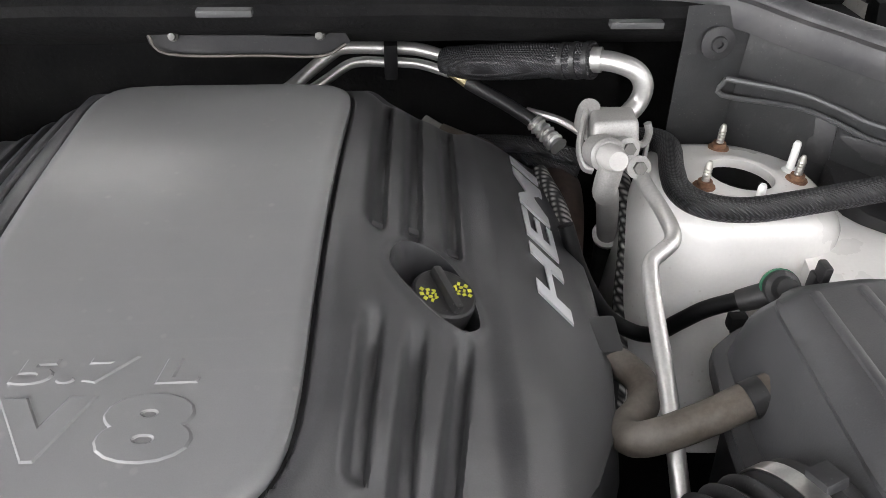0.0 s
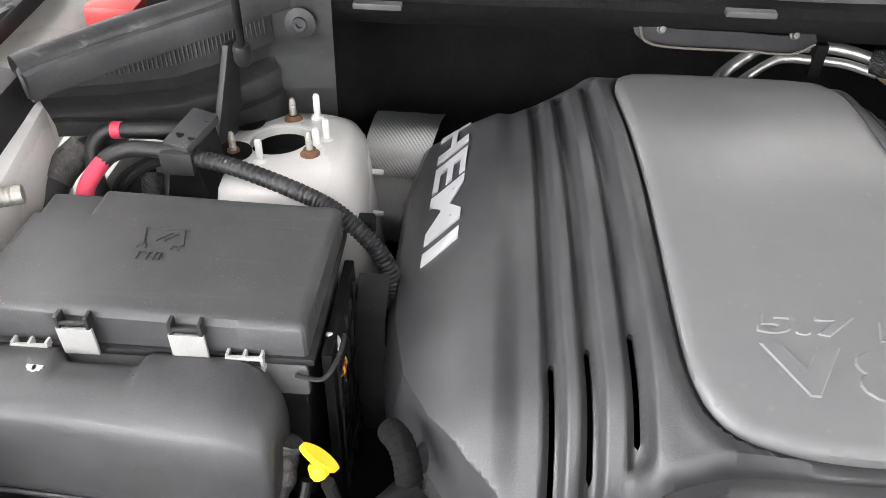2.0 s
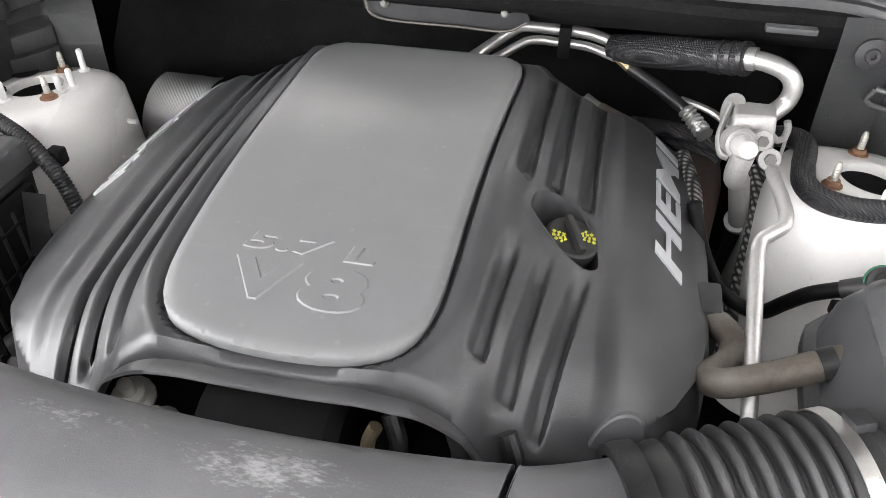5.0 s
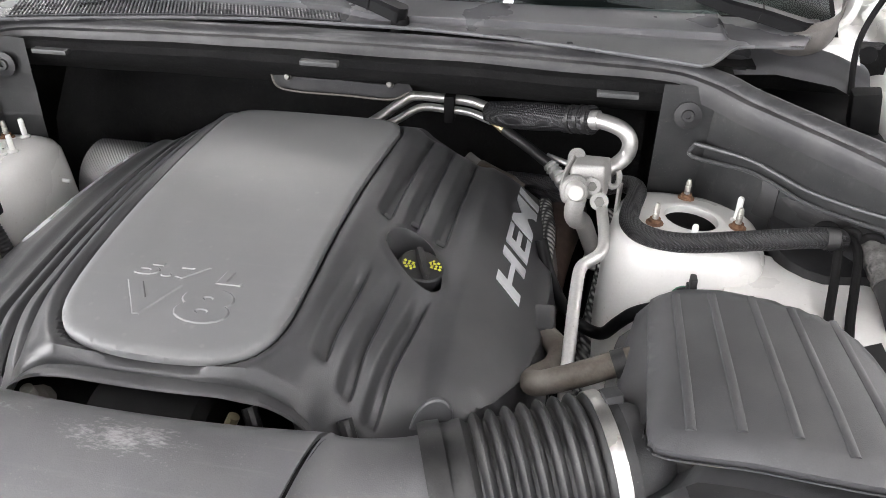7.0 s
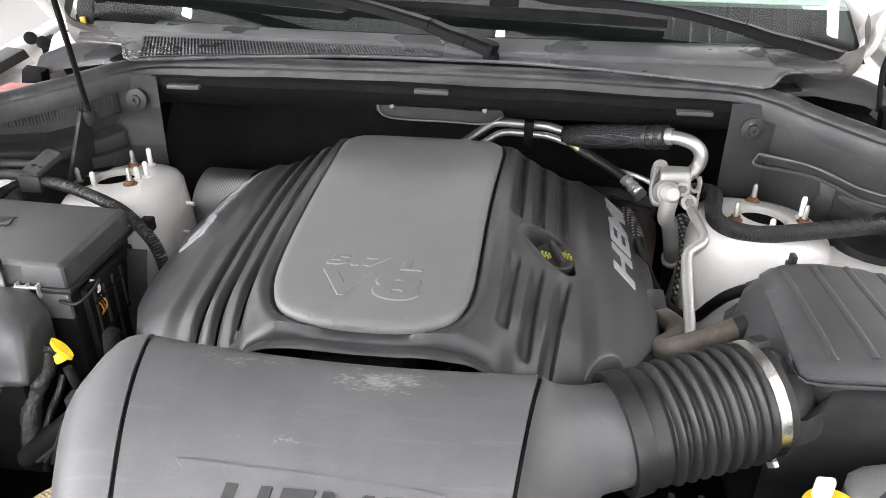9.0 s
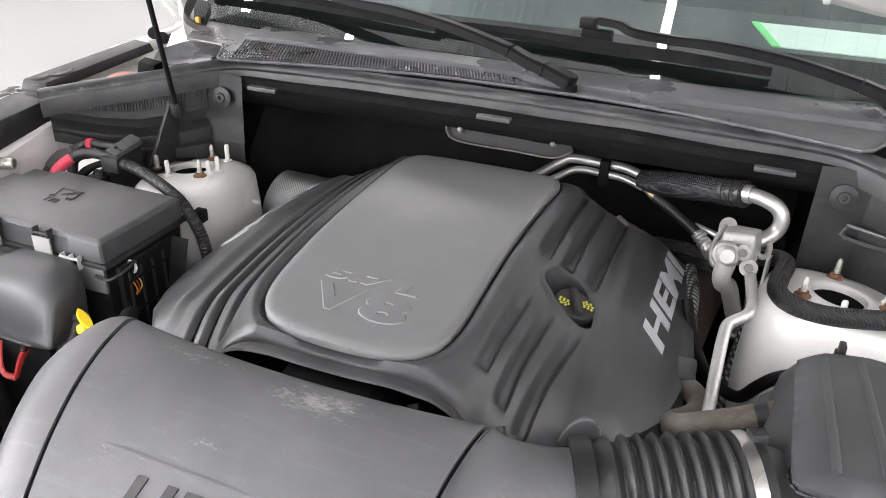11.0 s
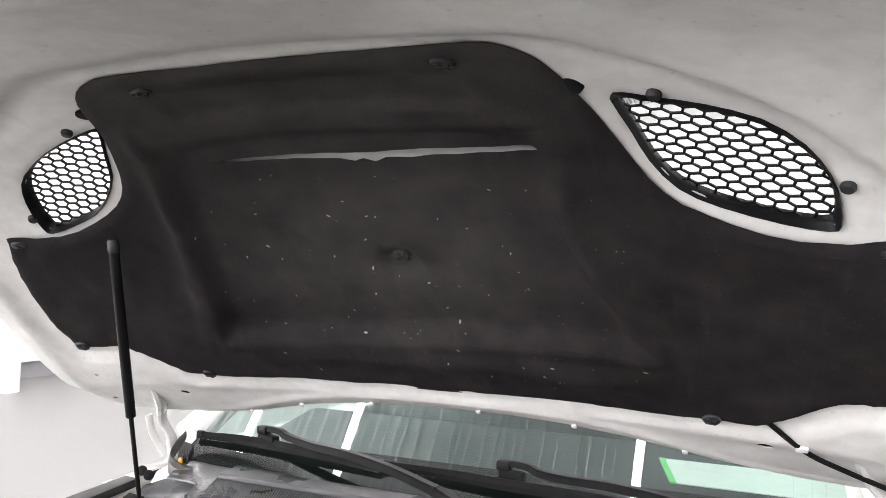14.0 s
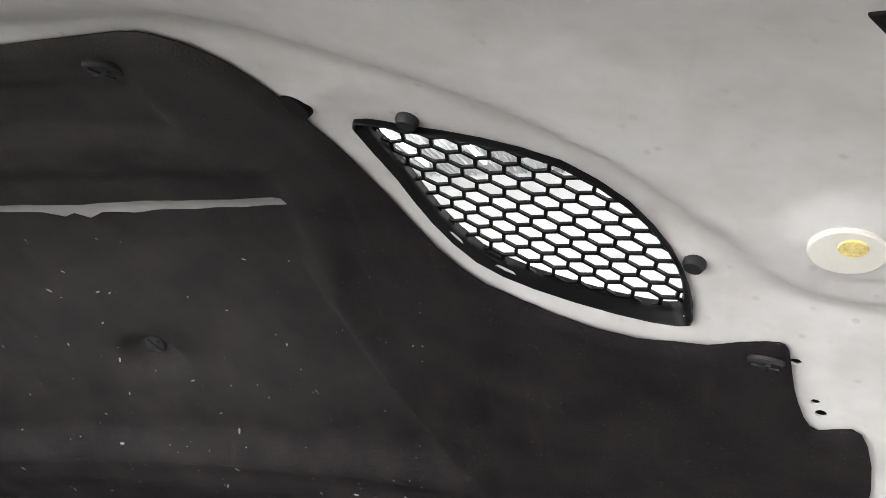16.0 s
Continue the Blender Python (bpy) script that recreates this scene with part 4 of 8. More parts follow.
def headlamp():
    """Top of the lamp housing in front of the filter box, with its bright lens edge."""
    lamp = thing("headlamp", (0.66, 0.15, 0.80), "grey headlamp housing with pale lens edge", "headlamp")
    edge = [(0.490, 0.10), (0.494, 0.164), (0.504, 0.182), (0.523, 0.194), (0.576, 0.207), (0.631, 0.221), (0.67, 0.243), (0.80, 0.27), (0.86, 0.26), (0.86, 0.02), (0.60, 0.02)]
    bm = sheet(edge, [], 0.006, lambda x, y: V((x, y, 0.925 - 0.008 * (1 - min(1.0, edge_distance((x, y), edge) / 0.012)) ** 2 - 0.15 * max(0.0, 0.15 - y))), lambda x, y: V((x, y, 0.88 - 0.3 * max(0.0, 0.15 - y))))
    part("housing", bm, material("grey_lamp_housing", (0.17, 0.17, 0.172), 0.45, grain=500, relief=0.15, dust=0.1, vary=0.1, speck=0.1), lamp, sharp=50)
    part("dome", lathe(bmesh.new(), [(0.0, 0.06), (0.03, 0.057), (0.055, 0.044), (0.068, 0.02), (0.07, -0.05), (0.0, -0.05)], Matrix.Translation((0.565, 0.115, 0.88)), 32), DARK, lamp, "dark domed cap")
    line = [(0.520, 0.130, 0.927), (0.571, 0.173, 0.929), (0.600, 0.196, 0.930), (0.635, 0.224, 0.931), (0.676, 0.254, 0.932)]
    part("lens_edge", tube(bmesh.new(), line, 0.0042, 6, 10), material("pale_lens_edge", (0.36, 0.36, 0.355), 0.25, vary=0.06), lamp, "pale glossy lens edge")
    bm = bmesh.new()
    loft_rows(bm, [[V((x + a, y - 0.5 * a, z - 0.002 - 0.12 * a)) for x, y, z in line] for a in (0.006, 0.03, 0.07, 0.13)])
    bmesh.ops.solidify(bm, geom=bm.faces[:], thickness=0.003)
    part("lens", bm, material("smoky_lens", (0.32, 0.32, 0.325), 0.15, gloss=0.6, coat=0.5), lamp, "smooth pale grey lens")
    bm = bmesh.new()
    bmesh.ops.create_icosphere(bm, subdivisions=2, radius=0.007, matrix=Matrix.Translation((0.613, 0.186, 0.927)) @ Matrix.Diagonal((1.2, 0.9, 0.6, 1)))
    part("marker", bm, material("green_marker", (0.10, 0.42, 0.30), 0.35, vary=0.1), lamp, "green marker spot")


# ---- fuse box and neighbours ----
def fuse_box():
    fb = thing("fuse_box", (-0.583, 0.45, 0.78), "black plastic fuse box with clipped lid", "fuse box")
    edge = [(-0.726, 0.362), (-0.439, 0.358), (-0.436, 0.361), (-0.433, 0.527), (-0.436, 0.530), (-0.726, 0.535), (-0.729, 0.532), (-0.729, 0.365)]

    def lid_top(x, y):
        rim = 1 - min(1.0, edge_distance(V((x, y)), edge) / 0.007)
        return 0.9935 - 0.0035 * step_up(-0.72, -0.44, x) - 0.008 * step_up(-0.668, -0.674, x) * step_up(0.487, 0.493, y) - 0.006 * rim * rim

    bm = sheet(edge, [], 0.0035, lambda x, y: V((x, y, lid_top(x, y))), lambda x, y: V((x, y, 0.955)))
    lid = part("lid", bm, PLASTIC, fb, "matt black lid with a moulded emblem")
    bm = bmesh.new()
    box(bm, (-0.733, 0.355, 0.946), (-0.430, 0.537, 0.9545), 0.003)
    part("lid_rim", bm, DARK, lid)
    bm = bmesh.new()
    hexa(bm, [(-0.715, 0.385, 0.70), (-0.455, 0.385, 0.70), (-0.452, 0.52, 0.70), (-0.715, 0.52, 0.70), (-0.722, 0.365, 0.9455), (-0.440, 0.363, 0.9455), (-0.438, 0.53, 0.9455), (-0.722, 0.53, 0.9455)], 0.006)
    part("base", bm, DARK, fb)
    bm = bmesh.new()
    box(bm, (-0.724, 0.3575, 0.905), (-0.438, 0.3645, 0.9450), 0.003)
    part("base_rim", bm, material("grey_box_base", (0.17, 0.17, 0.172), 0.45), fb, "grey upper edge of the box")
    # raised emblem bars
    for x, y, w, h, turn in ((-0.588, 0.478, 0.048, 0.0016, 0), (-0.610, 0.464, 0.0016, 0.028, 14), (-0.566, 0.464, 0.0016, 0.028, 14), (-0.588, 0.464, 0.0016, 0.022, -42), (-0.580, 0.464, 0.0016, 0.018, -42), (-0.608, 0.449, 0.011, 0.0016, 0), (-0.570, 0.449, 0.011, 0.0016, 0),
                             (-0.603, 0.446, 0.0016, 0.006, 0), (-0.612, 0.446, 0.0016, 0.006, 0), (-0.566, 0.446, 0.0016, 0.006, 0), (-0.574, 0.446, 0.0016, 0.006, 0), (-0.594, 0.437, 0.024, 0.0016, 0), (-0.606, 0.431, 0.0016, 0.012, 0), (-0.595, 0.431, 0.0016, 0.012, 0), (-0.588, 0.431, 0.0016, 0.012, 0), (-0.582, 0.431, 0.0016, 0.012, 0)):
        bm = bmesh.new()
        box(bm, (-0.42 * w, -0.42 * h, -0.0015), (0.42 * w, 0.42 * h, 0.0012), 0.0, Matrix.Translation((-0.588 + 0.84 * (x + 0.588), 0.455 + 0.84 * (y - 0.455), 0.9925)) @ Matrix.Rotation(radians(turn), 4, "Z"))
        part("emblem_bar", bm, PLASTIC, lid)
    pale, grey = material("pale_grey_latch", (0.34, 0.34, 0.33), 0.5, dust=0.25, dust_colour=(0.12, 0.11, 0.1)), material("grey_clip", (0.42, 0.42, 0.41), 0.4)
    for x in (-0.6285, -0.534):
        bm = bmesh.new()
        box(bm, (x - 0.0155, 0.3495, 0.951), (x + 0.0155, 0.3530, 0.981), 0.0012)
        latch = part("latch", bm, pale, fb, "pale grey latch tab")
        for dx in (-0.0125, 0.0125):
            bm = bmesh.new()
            box(bm, (x + dx - 0.0018, 0.3500, 0.977), (x + dx + 0.0018, 0.361, 0.9935), 0.001)
            part("latch_arm", bm, DARK, latch)
        bm = bmesh.new()
        box(bm, (x - 0.0125, 0.3505, 0.984), (x + 0.0125, 0.3535, 0.988), 0.0008)
        part("latch_bar", bm, DARK, latch)
    for x in (-0.4885, -0.673):
        bm = bmesh.new()
        for dx in (-0.0145, 0.0, 0.0145):
            box(bm, (x + dx - 0.0012, 0.350, 0.941), (x + dx + 0.0012, 0.358, 0.961))
        box(bm, (x - 0.016, 0.349, 0.943), (x + 0.016, 0.352, 0.946))
        box(bm, (x - 0.016, 0.349, 0.956), (x + 0.016, 0.352, 0.959))
        part("hinge_cage", bm, grey, fb, "grey moulded hinge cage")
    # side bracket ladder towards the engine
    bm = bmesh.new()
    box(bm, (-0.428, 0.37, 0.72), (-0.418, 0.50, 0.945), 0.002)
    sb = part("side_bracket", bm, BLACK, fb)
    for k in range(5):
        bm = bmesh.new()
        box(bm, (-0.4175, 0.38 + 0.024 * k, 0.73), (-0.4145, 0.384 + 0.024 * k, 0.935), 0.001)
        part("upright", bm, DARK, sb)
    for k in range(4):
        bm = bmesh.new()
        box(bm, (-0.4140, 0.372, 0.77 + 0.05 * k), (-0.4115, 0.498, 0.773 + 0.05 * k), 0.001)
        part("rung", bm, BLACK, sb)
    bm = bmesh.new()
    tube(bm, [(-0.447, 0.352, 0.938), (-0.430, 0.350, 0.936), (-0.420, 0.353, 0.938), (-0.412, 0.372, 0.944), (-0.410, 0.392, 0.950)], 0.0022, 4, 8)
    part("bracket_arm", bm, DARK, sb)
    bm = bmesh.new()
    loft_rows(bm, [[V((-0.408 + 0.03 * q - 0.006 * math.sin(3 * h), 0.470 - 0.03 * h, 0.955 - 0.16 * h)) for q in (0.0, 0.06, 0.5, 0.94, 1.0)] for h in np.linspace(0, 1.2, 9)])
    bmesh.ops.solidify(bm, geom=bm.faces[:], thickness=0.003)
    part("flat_guard", bm, DARK, fb, "flat dark wiring guard")
    bm = bmesh.new()
    tube(bm, [(-0.427, 0.395, 0.945), (-0.420, 0.398, 0.940), (-0.418, 0.396, 0.930), (-0.426, 0.388, 0.927)], 0.0028, 4, 8)
    part("white_clip", bm, NYLON, fb, "small white nylon clip")
    for k, c in enumerate(((0.6, 0.3, 0.02), (0.5, 0.04, 0.03), (0.65, 0.6, 0.1))):
        bm = bmesh.new()
        tube(bm, [(-0.43, 0.388 + 0.006 * k, 0.925), (-0.416, 0.386 + 0.006 * k, 0.918), (-0.412, 0.388 + 0.005 * k, 0.905), (-0.42, 0.392, 0.89)], 0.0011, 4, 6)
        part("wire", bm, material("wire_colour", c, 0.4), fb, "thin coloured wire")


def lamp_cover():
    bm = bmesh.new()
    prof = [(0.352, 0.875), (0.357, 0.92), (0.357, 0.945), (0.352, 0.955), (0.340, 0.9585), (0.318, 0.9575), (0.297, 0.9525), (0.281, 0.940), (0.270, 0.916), (0.261, 0.888), (0.256, 0.873), (0.262, 0.867), (0.30, 0.868)]
    line = smooth_line([(y, z, 0) for y, z in prof], 4)
    rows = []
    for x in [-0.80, -0.72] + [-0.70 + 0.004 * k for k in range(47)] + [-0.505, -0.495, -0.485, -0.476, -0.468, -0.462, -0.457, -0.4535, -0.452]:
        k = min(1.0, max(0.0, (x + 0.505) / 0.0535))
        q = max(0.0, 1 - k ** 4) ** 0.25
        top = max(0.0, 1 - k ** 2.6) ** 0.4
        notch = 0.012 * step_up(-0.648, -0.641, x) * step_up(-0.570, -0.577, x)
        row = []
        for p in line:
            y, z = p.x, p.y
            rear, front = step_up(0.30, 0.35, y), step_up(0.30, 0.26, y)
            y += 0.013 * front * step_up(-0.48, -0.72, x) - rear * (notch + 0.022 * k * k)
            z += 0.003 * front * step_up(-0.48, -0.72, x) - 0.004 * notch / 0.012 * rear
            row.append(V((x, 0.31 + (y - 0.31) * (0.78 + 0.22 * q), 0.872 + (z - 0.872) * (0.55 + 0.45 * top))))
        rows.append(row)
    vs = loft_rows(bm, rows, True)
    bm.faces.new(vs[-1])
    bm.faces.new(vs[0][::-1])
    c = thing("battery_cover", (-0.6, 0.30, 0.74), "rounded dark grey plastic cover below the fuse box", "cover")
    part("shell", bm, COVER, c, sharp=50)
    bm = bmesh.new()
    box(bm, (-0.80, 0.27, 0.70), (-0.47, 0.345, 0.87), 0.01)
    part("support", bm, BLACK, c)
    part("lower_lip", tube(bmesh.new(), [(-0.75, 0.270, 0.872), (-0.69, 0.2665, 0.871), (-0.58, 0.2605, 0.870), (-0.50, 0.2565, 0.869), (-0.474, 0.262, 0.869)], 0.0022, 5, 8), COVER, c)
    for arm, link in (([(-0.671, 0.256, 0.870), (-0.663, 0.241, 0.848), (-0.654, 0.236, 0.833), (-0.637, 0.238, 0.826)], [(-0.637, 0.238, 0.826), (-0.636, 0.250, 0.845), (-0.634, 0.263, 0.864)]),
                      ([(-0.534, 0.252, 0.868), (-0.528, 0.240, 0.845), (-0.519, 0.234, 0.829), (-0.504, 0.238, 0.823)], [(-0.504, 0.238, 0.823), (-0.500, 0.248, 0.847), (-0.495, 0.256, 0.862)])):
        lever = part("lever", tube(bmesh.new(), arm, lambda t: 0.0026 + 0.0022 * t, 6, 8, flat=0.7), RED, c, "red plastic retaining lever")
        part("link", tube(bmesh.new(), link, lambda t: 0.0046 + 0.0022 * t, 6, 10, flat=0.6), RED, lever)
        e = V(link[-1])
        bm = bmesh.new()
        lathe(bm, [(0.0, -0.003), (0.0042, -0.003), (0.0042, 0.0), (0.0, 0.0)], aim(e + V((0.0, -0.0052, 0.003)), (0.1, -0.8, 0.6)), 14)
        part("eye", bm, BLACK, lever)
    bm = bmesh.new()
    for x, y, w, h in ((-0.660, 0.3265, 0.0034, 0.0016), (-0.6565, 0.3250, 0.0016, 0.0034), (-0.6535, 0.3262, 0.0036, 0.0015), (-0.6565, 0.3238, 0.0050, 0.0012)):
        box(bm, (x - w, y - h, 0.950), (x + w, y + h, 0.9596))
    part("torn_patch", bm, NYLON, c, "white chip in the plastic")
    rnd = random.Random(4)
    for k in range(9):
        x, y = rnd.uniform(-0.70, -0.50), rnd.uniform(0.295, 0.335)
        bm = bmesh.new()
        box(bm, (x, y, 0.94), (x + 0.003 * rnd.random() + 0.0012, y + 0.0014, 0.9572 - 5.5 * (0.328 - y) ** 2), 0.0)
        part("nick", bm, BLACK, c)


def small_left_front():
    d = thing("dipstick", (-0.42, 0.29, 0.80), "yellow oil dipstick handle on a steel tube", "dipstick")
    ring = [(0.0058 * math.cos(k * math.tau / 28), 0.0165 * math.sin(k * math.tau / 28) * (1 - 0.12 * math.cos(k * math.tau / 14))) for k in range(28)]
    m = Matrix.Translation((-0.418, 0.292, 0.9070)) @ (V((0.80, -0.25, -0.50)).to_track_quat("Y", "Z").to_matrix().to_4x4())
    bm = sheet(ring, [], 0.003, lambda x, y: m @ V((x, y, 0.0045)), lambda x, y: m @ V((x, y, -0.0045)))
    part("handle", bm, YELLOW, d, "yellow looped handle")
    bm = bmesh.new()
    lathe(bm, [(0.0, 0.0), (0.0085, 0.0), (0.0090, 0.004), (0.007, 0.011), (0.0, 0.013)], aim((-0.416, 0.286, 0.893), (-0.5, 0.2, 1)), 20)
    part("cap", bm, YELLOW, d)
    bm = bmesh.new()
    tube(bm, [(-0.411, 0.284, 0.884), (-0.400, 0.288, 0.82), (-0.37, 0.30, 0.70)], 0.006, 4, 10)
    part("tube", bm, DARK, d)
    r = thing("washer_reservoir_neck", (-0.59, 0.23, 0.70), "white filler neck with yellow cap", "filler neck")
    bm = bmesh.new()
    tube(bm, [(-0.592, 0.252, 0.857), (-0.607, 0.243, 0.845), (-0.625, 0.233, 0.828), (-0.649, 0.219, 0.805), (-0.68, 0.203, 0.77)], 0.0118, 6, 20)
    bmesh.ops.create_uvsphere(bm, u_segments=20, v_segments=12, radius=0.0118, matrix=Matrix.Translation((-0.592, 0.252, 0.857)))
    part("neck", bm, NYLON, r, "white moulded neck with a rounded end")
    bm = bmesh.new()
    tube(bm, [(-0.578, 0.262, 0.850), (-0.566, 0.252, 0.842), (-0.556, 0.245, 0.825), (-0.55, 0.245, 0.70)], 0.012, 5, 18)
    part("pipe", bm, BLACK, r)
    bm = bmesh.new()
    box(bm, (-0.665, 0.165, 0.765), (-0.585, 0.212, 0.800), 0.004)
    part("tag", bm, CREAM, r, "white label plate")
    bm = bmesh.new()
    lathe(bm, [(0.0, 0.0), (0.022, 0.0), (0.022, 0.012), (0.0, 0.014)], aim((-0.598, 0.19, 0.823), (0.1, -0.3, 1)), 20)
    part("cap", bm, YELLOW, r)
    # taped loom beside the dipstick
    wl = thing("wiring_loom", (-0.455, 0.29, 0.76), "grey tape-wrapped wiring loom by the dipstick", "wiring loom")
    pts = [(-0.449, 0.316, 0.894), (-0.451, 0.312, 0.885), (-0.455, 0.300, 0.865), (-0.466, 0.288, 0.840), (-0.473, 0.273, 0.810), (-0.478, 0.262, 0.76)]
    bm = tube(bmesh.new(), pts, lambda t: 0.0118 + 0.0012 * math.sin(17 * t) + 0.0006 * math.sin(47 * t + 1), 14, 16)
    for v in bm.verts:
        v.co += 0.0018 * V((noise.noise(v.co * 150), noise.noise(v.co * 150 + V((5, 0, 0))), noise.noise(v.co * 150 + V((0, 5, 0)))))
    part("taped_wrap", bm, TAPE, wl, "lumpy grey tape wrap", sharp=60)
    for dx, dy in ((0.016, -0.008), (-0.014, -0.006)):
        part("cable", tube(bmesh.new(), [(p[0] + dx, p[1] + dy, p[2] - 0.030) for p in pts[1:]], 0.005, 6, 10), RUBBER, wl)
    # hose and connectors in front of the engine, left bank
    h = thing("coolant_hose", (-0.37, 0.28, 0.80), "black rubber hose with grey taped joint", "hose")
    part("hose", tube(bmesh.new(), [(-0.47, 0.24, 0.76), (-0.43, 0.252, 0.795), (-0.395, 0.266, 0.825), (-0.365, 0.277, 0.846), (-0.335, 0.30, 0.862)], lambda t: 0.017 + 0.001 * math.sin(9 * t), 6, 18), BLACK, h)
    part("ribbed_end", tube(bmesh.new(), [(-0.362, 0.318, 0.915), (-0.352, 0.302, 0.922), (-0.345, 0.288, 0.915), (-0.342, 0.28, 0.900)], lambda t: 0.0115 + 0.0006 * math.sin(60 * t), 8, 16), FOAM, h, "black ribbed hose end")
    bm = bmesh.new()
    hexa(bm, [(-0.347, 0.284, 0.835), (-0.312, 0.290, 0.830), (-0.318, 0.322, 0.840), (-0.338, 0.330, 0.845), (-0.348, 0.277, 0.868), (-0.313, 0.283, 0.866), (-0.314, 0.312, 0.872), (-0.334, 0.328, 0.876)], 0.003)
    bmesh.ops.subdivide_edges(bm, edges=bm.edges[:], cuts=3, use_grid_fill=True)
    for v in bm.verts:
        v.co += 0.0025 * V((noise.noise(v.co * 60), noise.noise(v.co * 60 + V((5, 0, 0))), noise.noise(v.co * 60 + V((0, 5, 0)))))
    part("tape", bm, TAPE, h, "creased grey tape over the joint", sharp=25)
    bm = bmesh.new()
    box(bm, (-0.400, 0.245, 0.845), (-0.372, 0.268, 0.866), 0.004, None)
    part("connector", bm, DARK, h)
    for k in range(3):
        part("thin_cable", tube(bmesh.new(), [(-0.35 - 0.008 * k, 0.262, 0.872 - 0.004 * k), (-0.375, 0.248 - 0.004 * k, 0.865), (-0.40, 0.235, 0.835 - 0.01 * k), (-0.42 - 0.01 * k, 0.22, 0.78)], 0.0035, 5, 8), RUBBER, h)


def stud(bm, p, h=0.026, r=0.0042, way=(0, 0, 1)):
    prof = [(0.0, 0.0), (r, 0.0)]
    for k in range(6):
        z = 0.004 + k * (h - 0.008) / 6
        prof += [(r, z), (r * 0.86, z + (h - 0.008) / 12)]
    prof += [(r * 0.8, h - 0.003), (r * 0.5, h), (0.0, h)]
    lathe(bm, prof, aim(p, way), 10)
    return bm


def strut_tower(sx, cx, cy, cz):
    name = "strut_tower"
    tw = thing(name, (cx, cy, 0.7), "white painted suspension strut tower with studs", "strut tower", "strut towers")
    # a leaning top plate on a flared drum
    m = Matrix.Translation((cx, cy, cz)) @ Matrix.Rotation(radians(-4), 4, "X") @ Matrix.Rotation(radians(sx * 4), 4, "Y")
    bm = bmesh.new()
    n = 56
    rings = []
    for grow, drop in ((0.036, 0.010), (0.036, 0.0), (0.040, -0.0015), (0.047, 0.0), (0.070, 0.002), (0.083, 0.005), (0.094, 0.012), (0.100, 0.024), (0.103, 0.06), (0.106, 0.12), (0.110, 0.20), (0.116, 0.30)):
        ring = []
        for k in range(n):
            a = k * math.tau / n
            ca, sa = math.cos(a), math.sin(a)
            sq = (abs(ca) ** 3.0 + abs(sa) ** 3.0) ** (-1 / 3.0) if grow > 0.05 else 1.0
            ring.append(bm.verts.new(m @ V((ca * grow * sq * 0.98, sa * grow * sq, -drop))))
        rings.append(ring)
    for a, b in zip(rings, rings[1:]):
        for k in range(n):
            bm.faces.new((a[k], a[(k + 1) % n], b[(k + 1) % n], b[k]))
    part("drum", bm, WHITE, tw, "glossy white painted drum", sharp=60)
    bm = bmesh.new()
    lathe(bm, [(0.0, -0.045), (0.02, -0.042), (0.037, -0.03), (0.040, -0.008)], m, 32, closed=False)
    part("strut_head", bm, BLACK, tw, "black strut head inside the opening", recalc=False)
    if sx < 0:
        nuts = [(-0.580, 0.656), (-0.530, 0.747), (-0.491, 0.656)]
        whites = [(-0.584, 0.735, 0.022), (-0.501, 0.752, 0.030), (-0.478, 0.69, 0.026), (-0.487, 0.675, 0.022), (-0.545, 0.640, 0.026)]
        washers = [(-0.584, 0.735), (-0.580, 0.656)]
    else:
        nuts = [(0.531, 0.740), (0.480, 0.645), (0.590, 0.668)]
        whites = [(0.592, 0.69, 0.034), (0.527, 0.618, 0.018)]
        washers = []
    top = lambda x, y: (m @ V((x - cx, y - cy, -0.002 if math.hypot(x - cx, y - cy) < 0.075 else -0.006))).z
    for x, y in washers:
        bm = bmesh.new()
        lathe(bm, [(0.0, 0.0), (0.021, 0.0), (0.021, 0.002), (0.0, 0.002)], Matrix.Translation((x, y, top(x, y) + 0.0045)), 20)
        part("washer", bm, BLACK, tw)
    for x, y in nuts:
        z = top(x, y)
        bm = bmesh.new()
        lathe(bm, [(0.0, 0.001), (0.0118, 0.001), (0.0115, 0.0025), (0.0078, 0.0036), (0.0074, 0.0085), (0.0, 0.0085)], Matrix.Translation((x, y, z)), 12)
        part("nut", bm, RUST, tw, "rusty flanged nut")
        bm = bmesh.new()
        stud(bm, (x, y, z + 0.002), 0.029, 0.0044)
        part("stud", bm, ZINC, tw)
    for x, y, h in whites:
        z = top(x, y)
        bm = bmesh.new()
        lathe(bm, [(0.0, 0.0), (0.008, 0.0), (0.008, 0.003), (0.0042, 0.005), (0.0042, h), (0.003, h + 0.003), (0.0, h + 0.003)], Matrix.Translation((x, y, z)), 12)
        part("white_pin", bm, NYLON, tw, "white nylon pin")
    if sx < 0:
        for p in ((-0.428, 0.72, 0.905), (-0.424, 0.68, 0.87)):
            bm = bmesh.new()
            tube(bm, [(p[0] - 0.02, p[1], p[2]), (p[0] + 0.012, p[1] - 0.002, p[2])], 0.0035, 1, 8)
            part("side_pin", bm, NYLON, tw, "white nylon pin")


